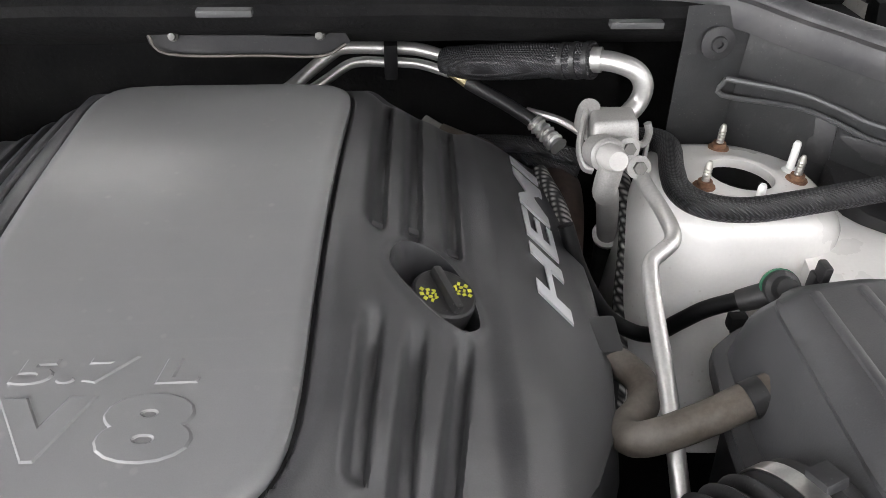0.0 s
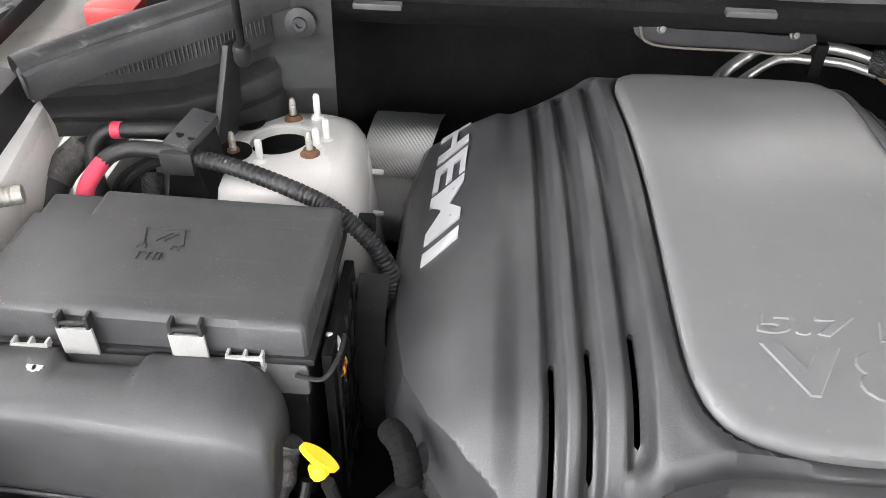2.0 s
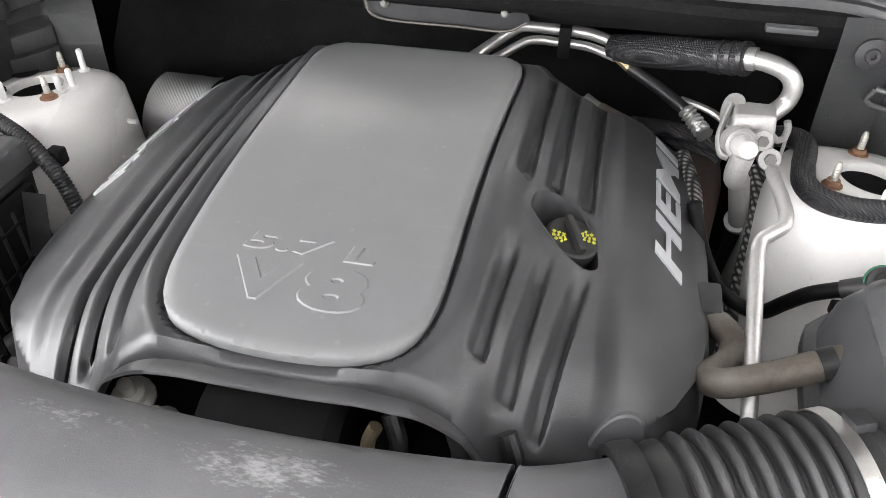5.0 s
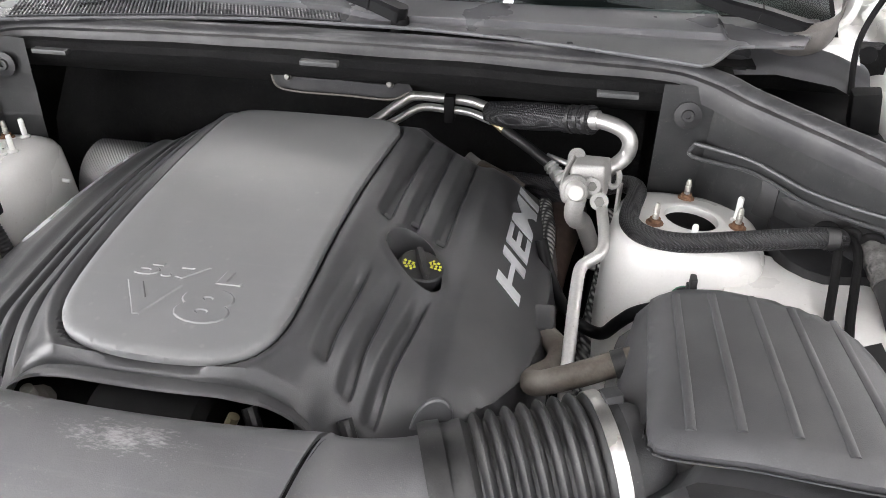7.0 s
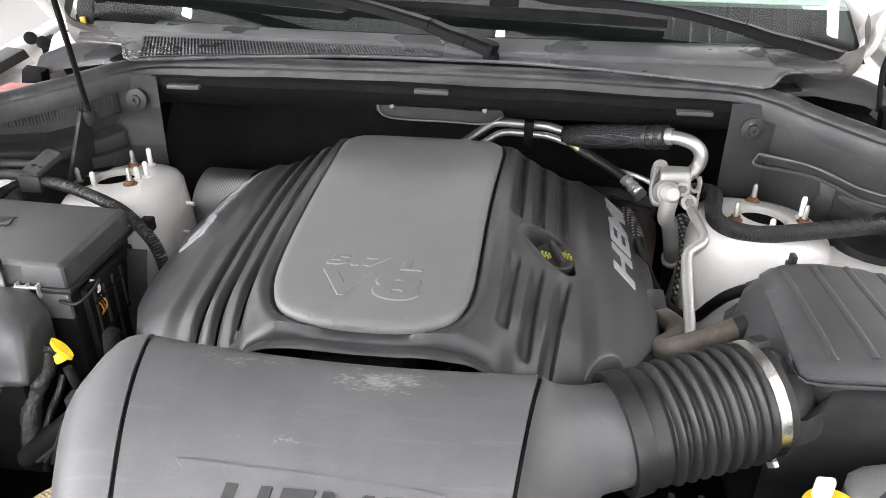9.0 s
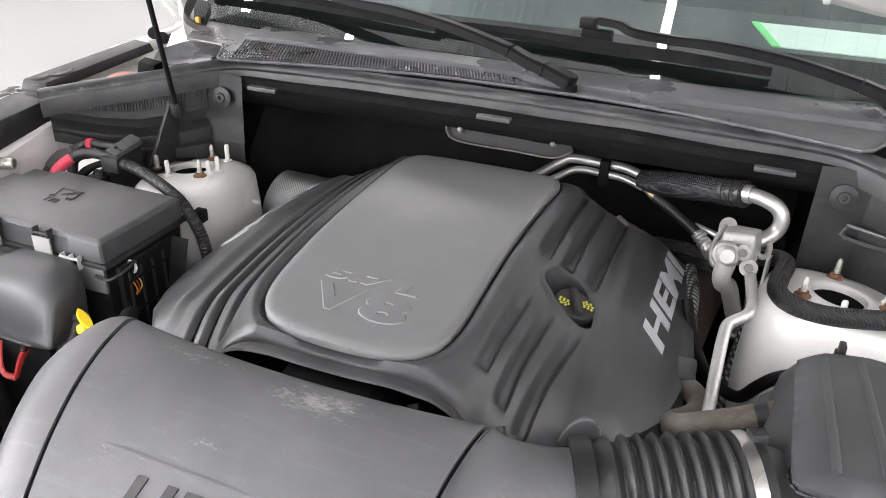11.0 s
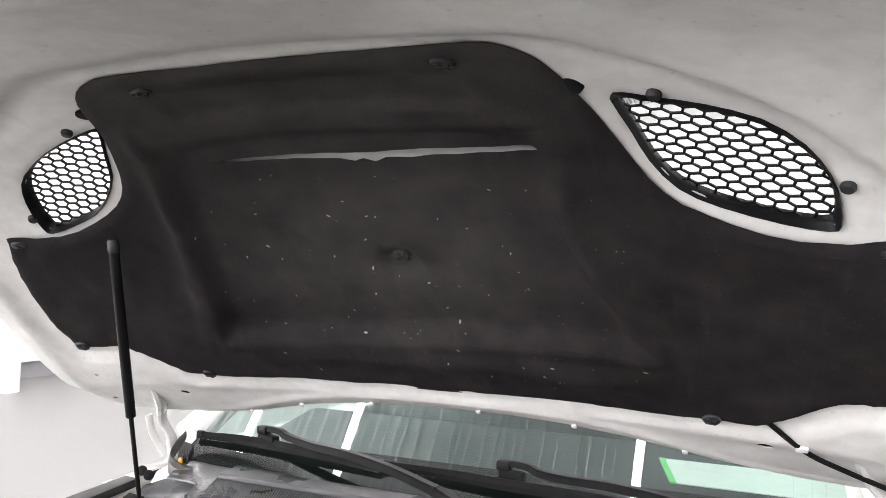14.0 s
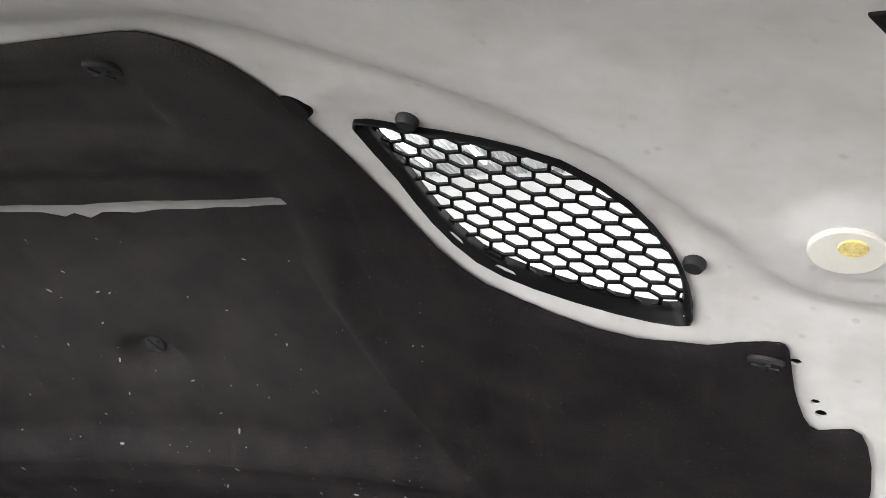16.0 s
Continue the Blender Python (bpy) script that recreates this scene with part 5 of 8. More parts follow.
# ---- body of the car ----
SEAL_SIDE = [(-0.50, 0.832, 1.117), (-0.555, 0.796, 1.115), (-0.60, 0.754, 1.108), (-0.66, 0.719, 1.096), (-0.715, 0.679, 1.088), (-0.765, 0.634, 1.080), (-0.780, 0.617, 1.077)]
SEAL_MID = [(-0.50, 0.832, 1.117), (-0.38, 0.842, 1.119), (-0.2, 0.850, 1.120), (0.0, 0.852, 1.121), (0.2, 0.850, 1.120), (0.38, 0.842, 1.119), (0.50, 0.832, 1.117)]


def loft_rows(bm, rows, close=False):
    vs = [[bm.verts.new(p) for p in r] for r in rows]
    for a, b in zip(vs, vs[1:]):
        n = len(a)
        for i in range(n if close else n - 1):
            bm.faces.new((a[i], a[(i + 1) % n], b[(i + 1) % n], b[i]))
    return vs


def car_body():
    car = thing("car_body", (0.0, 0.6, 0.0), "white car body around the open engine bay", "car")
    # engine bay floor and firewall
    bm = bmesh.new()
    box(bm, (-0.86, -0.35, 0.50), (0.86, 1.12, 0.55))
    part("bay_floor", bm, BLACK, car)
    bm = bmesh.new()
    box(bm, (-0.86, 1.06, 0.551), (0.86, 1.10, 1.09))
    part("firewall", bm, FOAM, car)
    # cowl beam with padded underside, along the whole width
    prof = [(0.845, 1.112), (0.80, 1.109), (0.776, 1.104), (0.770, 1.094), (0.782, 1.078), (0.806, 1.062), (0.828, 1.050), (0.850, 1.034), (0.90, 1.026), (1.0, 1.03), (1.058, 1.04), (1.058, 1.10)]
    bm = bmesh.new()
    rows = []
    for x in np.linspace(-0.58, 0.58, 64):
        bow = 0.012 * (1 - (x / 0.5) ** 2)
        rows.append([V((x, min(y + 0.022, 1.058) + bow * 0.8 + 0.004 * noise.noise((x * 9, y * 30, z * 30)), z + 0.003 * noise.noise((x * 7 + 3, y * 25, z * 25)))) for y, z in prof])
    loft_rows(bm, rows, True)
    part("cowl_beam", bm, FOAM, car, "dark foam-padded cowl beam")
    # pressed bar with two bolts under the beam
    bm = bmesh.new()
    sweep(bm, [(-0.108, 0.848, 1.066), (-0.088, 0.843, 1.049), (0.02, 0.843, 1.046), (0.084, 0.843, 1.045), (0.112, 0.848, 1.056)], [(-0.002, -0.010), (0.002, -0.010), (0.002, 0.012), (-0.002, 0.012)], 5)
    bar = part("cowl_bar", bm, DARK, car, "dark pressed bar under the cowl")
    bm = bmesh.new()
    tube(bm, [(-0.108, 0.839, 1.064), (-0.088, 0.834, 1.040), (0.02, 0.834, 1.037), (0.084, 0.834, 1.036), (0.112, 0.839, 1.048)], 0.0016, 5, 6)
    part("bar_edge", bm, material("tan_edge", (0.09, 0.08, 0.068), 0.5), bar)
    for x in (-0.080, 0.083):
        bm = bmesh.new()
        lathe(bm, [(0.0, 0.0), (0.006, 0.0), (0.006, 0.003), (0.0045, 0.004), (0.004, 0.010), (0.0, 0.011)], aim((x, 0.841, 1.058), (0, -0.9, 0.3)), 12)
        part("bolt", bm, DULL, bar)
    # padded bulge low on the firewall
    bm = bmesh.new()
    rows = []
    for x in np.linspace(-0.545, 0.49, 54):
        b = 0.05 + 0.03 * noise.noise((x * 4, 1.3, 0)) + 0.05 * step_up(-0.2, -0.45, x) + 0.06 * step_up(-0.40, -0.49, x)
        rows.append([V((x, 1.055 - b * s, z)) for s, z in ((0, 1.02), (0.6, 1.0), (1, 0.93), (1.1, 0.85), (0.9, 0.76), (0.4, 0.68), (0, 0.64))])
    loft_rows(bm, rows)
    part("insulation", bm, FOAM, car, recalc=False)
    for sx in (-1, 1):
        # apron that hangs from the seal, with two long steps
        path = smooth_line([(sx * -x, y, z) for x, y, z in SEAL_SIDE[1:]], 6)
        if sx < 0:
            path = [p for p in path if p.x > -0.774]
        path = [V((sx * 0.482, 0.800, 1.116)), V((sx * 0.505, 0.798, 1.118))] + path
        bm = bmesh.new()
        rows = []
        for i, p in enumerate(path):
            t = (path[min(i + 1, len(path) - 1)] - path[max(i - 1, 0)]).normalized()
            n = V((t.y, -t.x, 0)) * (1 if sx > 0 else -1)
            n = V((-sx * abs(n.x), -abs(n.y), 0)).normalized()
            row = []
            w = step_up(1, 5, i)
            if sx < 0:
                up, low, ledge, foot = (float(np.interp(p.x, (-0.775, -0.765, -0.715, -0.66, -0.60, -0.555, -0.53, -0.50), c)) for c in
                                        ((0.023, 0.027, 0.050, 0.066, 0.068, 0.066, 0.06, 0.06), (0.049, 0.053, 0.078, 0.096, 0.100, 0.098, 0.094, 0.094),
                                         (0.056, 0.060, 0.091, 0.121, 0.128, 0.128, 0.128, 0.128), (0.072, 0.078, 0.108, 0.15, 0.26, 0.26, 0.26, 0.26)))
                spec = ((0.006, 0.012), (up - 0.005, 0.016), (up, 0.017), (up + 0.004, 0.017 - 0.011 * w), (low - 0.010, 0.017 - 0.012 * w), (low - 0.004, 0.018 - 0.004 * w), (low, 0.018 + 0.006 * w),
                        (low + 0.003, 0.019 + 0.007 * w), (ledge - 0.003, 0.020 + 0.006 * w), (ledge, 0.021 + 0.012 * w), (ledge + 0.004, 0.022 + 0.012 * w), (foot, 0.024 + 0.008 * w))
            else:
                spec = ((0.008, 0.012), (0.03, 0.016), (0.052, 0.018), (0.056, 0.018), (0.085, 0.019), (0.089, 0.019), (0.112, 0.022), (0.116, 0.022), (0.16, 0.026), (0.26, 0.03))
            for d, off in spec:
                row.append(p - V((0, 0, d)) + n * off)
            rows.append(row)
        loft_rows(bm, rows)
        bmesh.ops.solidify(bm, geom=bm.faces[:], thickness=0.003)
        ap = part("apron", bm, APRON, car, "dusty dark grey plastic apron panel", sharp=40)
        # push rivet with its collar
        bm = bmesh.new()
        lathe(bm, [(0.0, 0.0), (0.0185, 0.0), (0.0185, 0.002), (0.009, 0.004), (0.008, 0.007), (0.004, 0.007), (0.004, 0.003), (0.0, 0.003)], aim((sx * 0.517, 0.776, 1.071), (0, -1, 0.1)), 24)
        part("push_rivet", bm, DARK, ap)
        if sx < 0:
            # fine upright ribs below the seal and the tab at its end
            bm = bmesh.new()
            for k in range(46):
                x = -0.758 + 0.0042 * k
                y, z = (float(np.interp(x, (-0.765, -0.715, -0.66, -0.60, -0.555), c)) for c in ((0.634, 0.679, 0.719, 0.754, 0.796), (1.080, 1.088, 1.096, 1.108, 1.115)))
                h = float(np.interp(x, (-0.765, -0.715, -0.66, -0.60), (0.020, 0.040, 0.052, 0.054)))
                box(bm, (x + 0.0085, y - 0.0131, z - h), (x + 0.0102, y - 0.0095, z - 0.014))
            tagged(part("ribbing", bm, APRON, ap, "fine moulded ribbing"), kind="stuff")
            bm = bmesh.new()
            hexa(bm, [(-0.775, 0.612, 1.043), (-0.762, 0.618, 1.043), (-0.764, 0.630, 1.043), (-0.777, 0.624, 1.043), (-0.777, 0.612, 1.078), (-0.760, 0.620, 1.080), (-0.762, 0.634, 1.080), (-0.779, 0.626, 1.078)], 0.003)
            part("end_tab", bm, APRON, ap)
        else:
            # moulded rib frame
            bm = bmesh.new()
            tube(bm, [(x - 0.003, y - 0.005, z) for x, y, z in [(0.536, 0.773, 1.033), (0.60, 0.737, 1.033), (0.635, 0.714, 1.026), (0.674, 0.690, 1.016), (0.734, 0.643, 1.018), (0.775, 0.604, 1.028)]], 0.0035, 4, 8)
            tube(bm, [(x - 0.003, y - 0.005, z) for x, y, z in [(0.536, 0.773, 1.033), (0.535, 0.772, 1.014), (0.60, 0.734, 1.018), (0.635, 0.711, 1.012), (0.674, 0.687, 1.000), (0.734, 0.640, 1.002), (0.775, 0.601, 1.012)]], 0.003, 4, 8)
            part("rib", bm, APRON, ap)
        # inner wing and outer wing
        bm = bmesh.new()
        rows = []
        for y, x_in, x_mid, x_out, z in ((-0.35, 0.80, 0.90, 0.93, 0.93), (0.0, 0.80, 0.915, 0.955, 0.97), (0.25, 0.80, 0.92, 0.967, 1.0), (0.5, 0.80, 0.925, 0.972, 1.03), (0.75, 0.80, 0.925, 0.972, 1.055),
                                         (1.0, 0.80, 0.92, 0.970, 1.075), (1.25, 0.80, 0.915, 0.968, 1.09), (1.6, 0.80, 0.91, 0.965, 1.10)):
            rows.append([V((sx * a, y, b)) for a, b in ((x_in, z - 0.10), (x_in + 0.035, z - 0.035), (x_mid - 0.028, z - 0.03), (x_mid - 0.022, z - 0.006), (x_mid, z), (x_out - 0.006, z - 0.012), (x_out, z - 0.04), (x_out + 0.012, z - 0.16), (x_out + 0.01, z - 0.40))])
        loft_rows(bm, [smooth_line(r, 3) for r in rows])
        bmesh.ops.solidify(bm, geom=bm.faces[:], thickness=0.003)
        part("fender", bm, WHITE, car, "glossy white front fender", sharp=60)
        # white rail under the fender edge beside the fuse box
        bm = bmesh.new()
        hexa(bm, [(sx * 0.755, 0.30, 0.62), (sx * 0.83, 0.30, 0.62), (sx * 0.81, 0.64, 0.62), (sx * 0.772, 0.64, 0.62), (sx * 0.762, 0.30, 0.958), (sx * 0.83, 0.30, 0.985), (sx * 0.81, 0.630, 1.040), (sx * 0.768, 0.630, 1.030)], 0.008)
        if sx < 0:
            rail = part("inner_rail", bm, WHITE, car, "white painted inner rail with bolt sleeve")
            bm = bmesh.new()
            lathe(bm, [(0.0055, 0.0), (0.0105, 0.0), (0.0105, 0.005)] + [(0.0095 + 0.0008 * (k % 2), 0.006 + 0.0025 * k) for k in range(14)] + [(0.0095, 0.045), (0.0058, 0.045), (0.0055, 0.02)], aim((-0.785, 0.492, 0.998), (0.92, 0.38, 0.0)), 20)
            part("bolt_sleeve", bm, ZINC, rail, "dull zinc bolt sleeve")
            # flat black discs: the shade inside the rail's holes put into colour
            for y, z, r in ((0.452, 0.957, 0.011), (0.43, 0.905, 0.007), (0.60, 0.985, 0.006)):
                bm = bmesh.new()
                lathe(bm, [(0.0, -0.004), (r, -0.004), (r, 0.0016), (0.0, 0.0017)], aim((-0.764 + 0.02 * (0.96 - z), y, z - 0.03), (1, 0, 0.05)), 18)
                part("hole", bm, BLACK, rail)
        else:
            bm.free()
            bm = sheet(rounded([(0.56, 0.30), (0.80, 0.30), (0.84, 0.40), (0.84, 0.60), (0.76, 0.625), (0.68, 0.64), (0.58, 0.63)], 3), [], 0.02, lambda x, y: V((x, y, 0.932 - 0.05 * step_up(0.50, 0.36, y) + 0.004 * noise.noise((x * 9, y * 9, 0)))), lambda x, y: V((x, y, 0.86)))
            part("wing_shelf", bm, WHITE, car, "white painted inner wing shelf")
        bm = bmesh.new()
        rise = 0.018 if sx < 0 else 0.0
        hexa(bm, [(sx * 0.785, 0.2, 0.975 - rise), (sx * 0.86, 0.2, 0.985), (sx * 0.85, 0.64, 1.01 + rise), (sx * 0.776, 0.64, 1.005 + 1.5 * rise), (sx * 0.806, 0.2, 1.022), (sx * 0.862, 0.2, 1.030), (sx * 0.845, 0.63, 1.056 + rise), (sx * (0.790 - 0.5 * rise), 0.635, 1.050 + rise)], 0.004)
        part("rail_trim", bm, DARK, car)
        bm = bmesh.new()
        hexa(bm, [(sx * 0.862, 0.71, 1.045), (sx * 0.915, 0.70, 1.052), (sx * 0.905, 1.02, 1.068), (sx * 0.868, 1.03, 1.060), (sx * 0.866, 0.72, 1.066), (sx * 0.912, 0.71, 1.070), (sx * 0.903, 1.01, 1.086), (sx * 0.871, 1.02, 1.080)], 0.004)
        part("wing_trim", bm, DARK, car, "black plastic wing trim")
        bm = bmesh.new()
        hexa(bm, [(sx * 0.775, 0.90, 1.013), (sx * 0.815, 0.89, 1.013), (sx * 0.82, 0.93, 1.013), (sx * 0.78, 0.94, 1.013), (sx * 0.765, 0.90, 1.070), (sx * 0.805, 0.90, 1.074), (sx * 0.812, 0.93, 1.076), (sx * 0.770, 0.935, 1.070)], 0.004)
        part("drain_bracket", bm, BLACK, car)
        for x, y, z in ((0.795, 0.972, 1.108), (0.828, 0.985, 1.112)):
            bm = bmesh.new()
            lathe(bm, [(0.0, -0.008), (0.011, -0.008), (0.0125, -0.003), (0.0125, 0.001), (0.006, 0.003), (0.0, 0.003)], aim((sx * x, y, z), (-sx * 0.35, -0.85, 0.3)), 18)
            part("grommet", bm, BLACK, car, "black rubber grommet")
        # side walls below
        bm = bmesh.new()
        box(bm, (min(sx * 0.70, sx * 0.73), -0.3, 0.551), (max(sx * 0.70, sx * 0.73), 1.05, 0.93))
        part("side_wall", bm, DARK, car)
        # corner of the plenum behind the seal
        bm = bmesh.new()
        hexa(bm, [(sx * 0.60, 0.80, 1.0), (sx * 0.90, 0.70, 1.0), (sx * 0.90, 1.10, 1.0), (sx * 0.60, 1.10, 1.0), (sx * 0.60, 0.82, 1.012), (sx * 0.90, 0.72, 1.012), (sx * 0.90, 1.10, 1.012), (sx * 0.60, 1.10, 1.012)], 0.003)
        part("plenum_corner", bm, BLACK, car)
        # gusset
        bm = bmesh.new()
        hexa(bm, [(sx * 0.55, 0.72, 0.60), (sx * 0.72, 0.70, 0.60), (sx * 0.72, 0.76, 0.60), (sx * 0.55, 0.78, 0.60), (sx * 0.55, 0.752, 0.94), (sx * 0.74, 0.69, 0.94), (sx * 0.74, 0.76, 0.94), (sx * 0.55, 0.78, 0.94)], 0.01)
        part("tower_gusset", bm, WHITE, car)
    # torn film and chips along the wing's inner edge
    bm = bmesh.new()
    rnd = random.Random(21)
    for k in range(60):
        x, y = -rnd.uniform(0.862, 0.90), rnd.uniform(0.45, 0.80)
        z = 1.003 + 0.06 * y + 0.022
        r = 0.002 + 0.009 * rnd.random() ** 2
        ring = []
        for i in range(8):
            a = i * math.tau / 8
            q = r * (0.45 + 0.9 * rnd.random())
            ring.append(bm.verts.new((x + q * math.cos(a), y + 1.8 * q * math.sin(a), z + 0.002 * rnd.random())))
        bm.faces.new(ring)
    tagged(part("torn_film", bm, DARK, car, "dark torn film flakes on the wing edge"), kind="stuff")
    # roof, pillars and cabin shell that the glass stands in
    for sx in (-1, 1):
        bm = bmesh.new()
        tube(bm, [(sx * 0.84, 1.17, 1.16), (sx * 0.765, 1.5, 1.38), (sx * 0.68, 1.92, 1.61)], 0.045, 5, 14)
        part("pillar", bm, WHITE, car)
        bm = bmesh.new()
        hexa(bm, [(sx * 0.90, 1.55, 0.3), (sx * 0.97, 1.55, 0.3), (sx * 0.97, 4.0, 0.3), (sx * 0.90, 4.0, 0.3), (sx * 0.85, 1.5, 1.08), (sx * 0.96, 1.5, 1.08), (sx * 0.96, 4.0, 1.08), (sx * 0.85, 4.0, 1.08)], 0.02)
        part("door_side", bm, WHITE, car)
    bm = bmesh.new()
    hexa(bm, [(-0.68, 1.92, 1.60), (0.68, 1.92, 1.60), (0.64, 4.0, 1.60), (-0.64, 4.0, 1.60), (-0.62, 1.96, 1.68), (0.62, 1.96, 1.68), (0.6, 4.0, 1.69), (-0.6, 4.0, 1.69)], 0.02)
    part("roof", bm, WHITE, car)
    bm = bmesh.new()
    hexa(bm, [(-0.84, 1.08, 0.7), (0.84, 1.08, 0.7), (0.84, 2.0, 0.7), (-0.84, 2.0, 0.7), (-0.80, 1.10, 1.07), (0.80, 1.10, 1.07), (0.80, 1.75, 1.16), (-0.80, 1.75, 1.16)], 0.03)
    part("dashboard", bm, DASH, car, "dark dashboard top behind the glass")
    bm = bmesh.new()
    hexa(bm, [(-0.84, 2.2, 0.4), (0.84, 2.2, 0.4), (0.84, 4.0, 0.4), (-0.84, 4.0, 0.4), (-0.80, 2.3, 1.3), (0.80, 2.3, 1.3), (0.80, 4.0, 1.3), (-0.80, 4.0, 1.3)], 0.05)
    part("seat_block", bm, DASH, car)
    for sx in (-1, 1):
        for y in (0.35, 3.27):
            bm = bmesh.new()
            lathe(bm, [(0.24, -0.12), (0.36, -0.12), (0.385, -0.09), (0.388, 0.0), (0.385, 0.09), (0.36, 0.12), (0.24, 0.12)], aim((sx * 0.83, y, 0.388), (sx, 0, 0)), 40)
            wheel = part("wheel", bm, RUBBER, car, "black tyre with silver rim")
            bm = bmesh.new()
            lathe(bm, [(0.0, -0.05), (0.24, -0.06), (0.245, 0.1), (0.22, 0.09), (0.2, 0.06), (0.0, 0.05)], aim((sx * 0.83, y, 0.388), (sx, 0, 0)), 32)
            part("rim", bm, ALU, wheel)
    # lower front closing panel
    bm = bmesh.new()
    box(bm, (-0.90, -0.36, 0.30), (0.90, -0.30, 0.86), 0.02)
    part("front_panel", bm, DARK, car)
    return car


def hood_seal():
    s = thing("hood_seal", (0.0, 0.85, 1.10), "dusty rubber weatherstrip round the bay", "weatherstrip")
    path = list(reversed(SEAL_SIDE)) + SEAL_MID[1:-1] + mirror_x(SEAL_SIDE)
    line = smooth_line(path, 6)
    def strip(profile, wave):
        bm = bmesh.new()
        rows = []
        for i, p in enumerate(line):
            t = (line[min(i + 1, len(line) - 1)] - line[max(i - 1, 0)]).normalized()
            n = V((-t.y, t.x, 0)).normalized()
            rows.append([p + n * off + V((0, 0, h + wave * noise.noise((p.x * 30, p.y * 30, off * 150)))) for off, h in profile])
        loft_rows(bm, rows, True)
        return bm
    part("bulb", strip([(-0.016, -0.004), (-0.015, 0.003), (-0.010, 0.009), (-0.003, 0.0125), (0.004, 0.0125), (0.010, 0.008), (0.012, 0.0), (0.010, -0.008)], 0.0012), SEAL, s, "soft rubber bulb with scuffed top", sharp=50)
    part("flange", strip([(-0.026, -0.030), (-0.028, -0.008), (-0.025, -0.001), (-0.018, 0.001), (-0.0165, -0.006), (-0.018, -0.030)], 0.0005), FLANGE, s, "grey ribbed flange below the bulb", sharp=40)
    for x, y, z in ((-0.423, 0.770, 1.1), (-0.003, 0.772, 1.110), (0.418, 0.764, 1.098)):
        bm = bmesh.new()
        box(bm, (x - 0.028, y - 0.011, z - 0.002), (x + 0.028, y + 0.002, z + 0.005), 0.0015)
        part("clip", bm, APRON, s, "grey retaining clip")


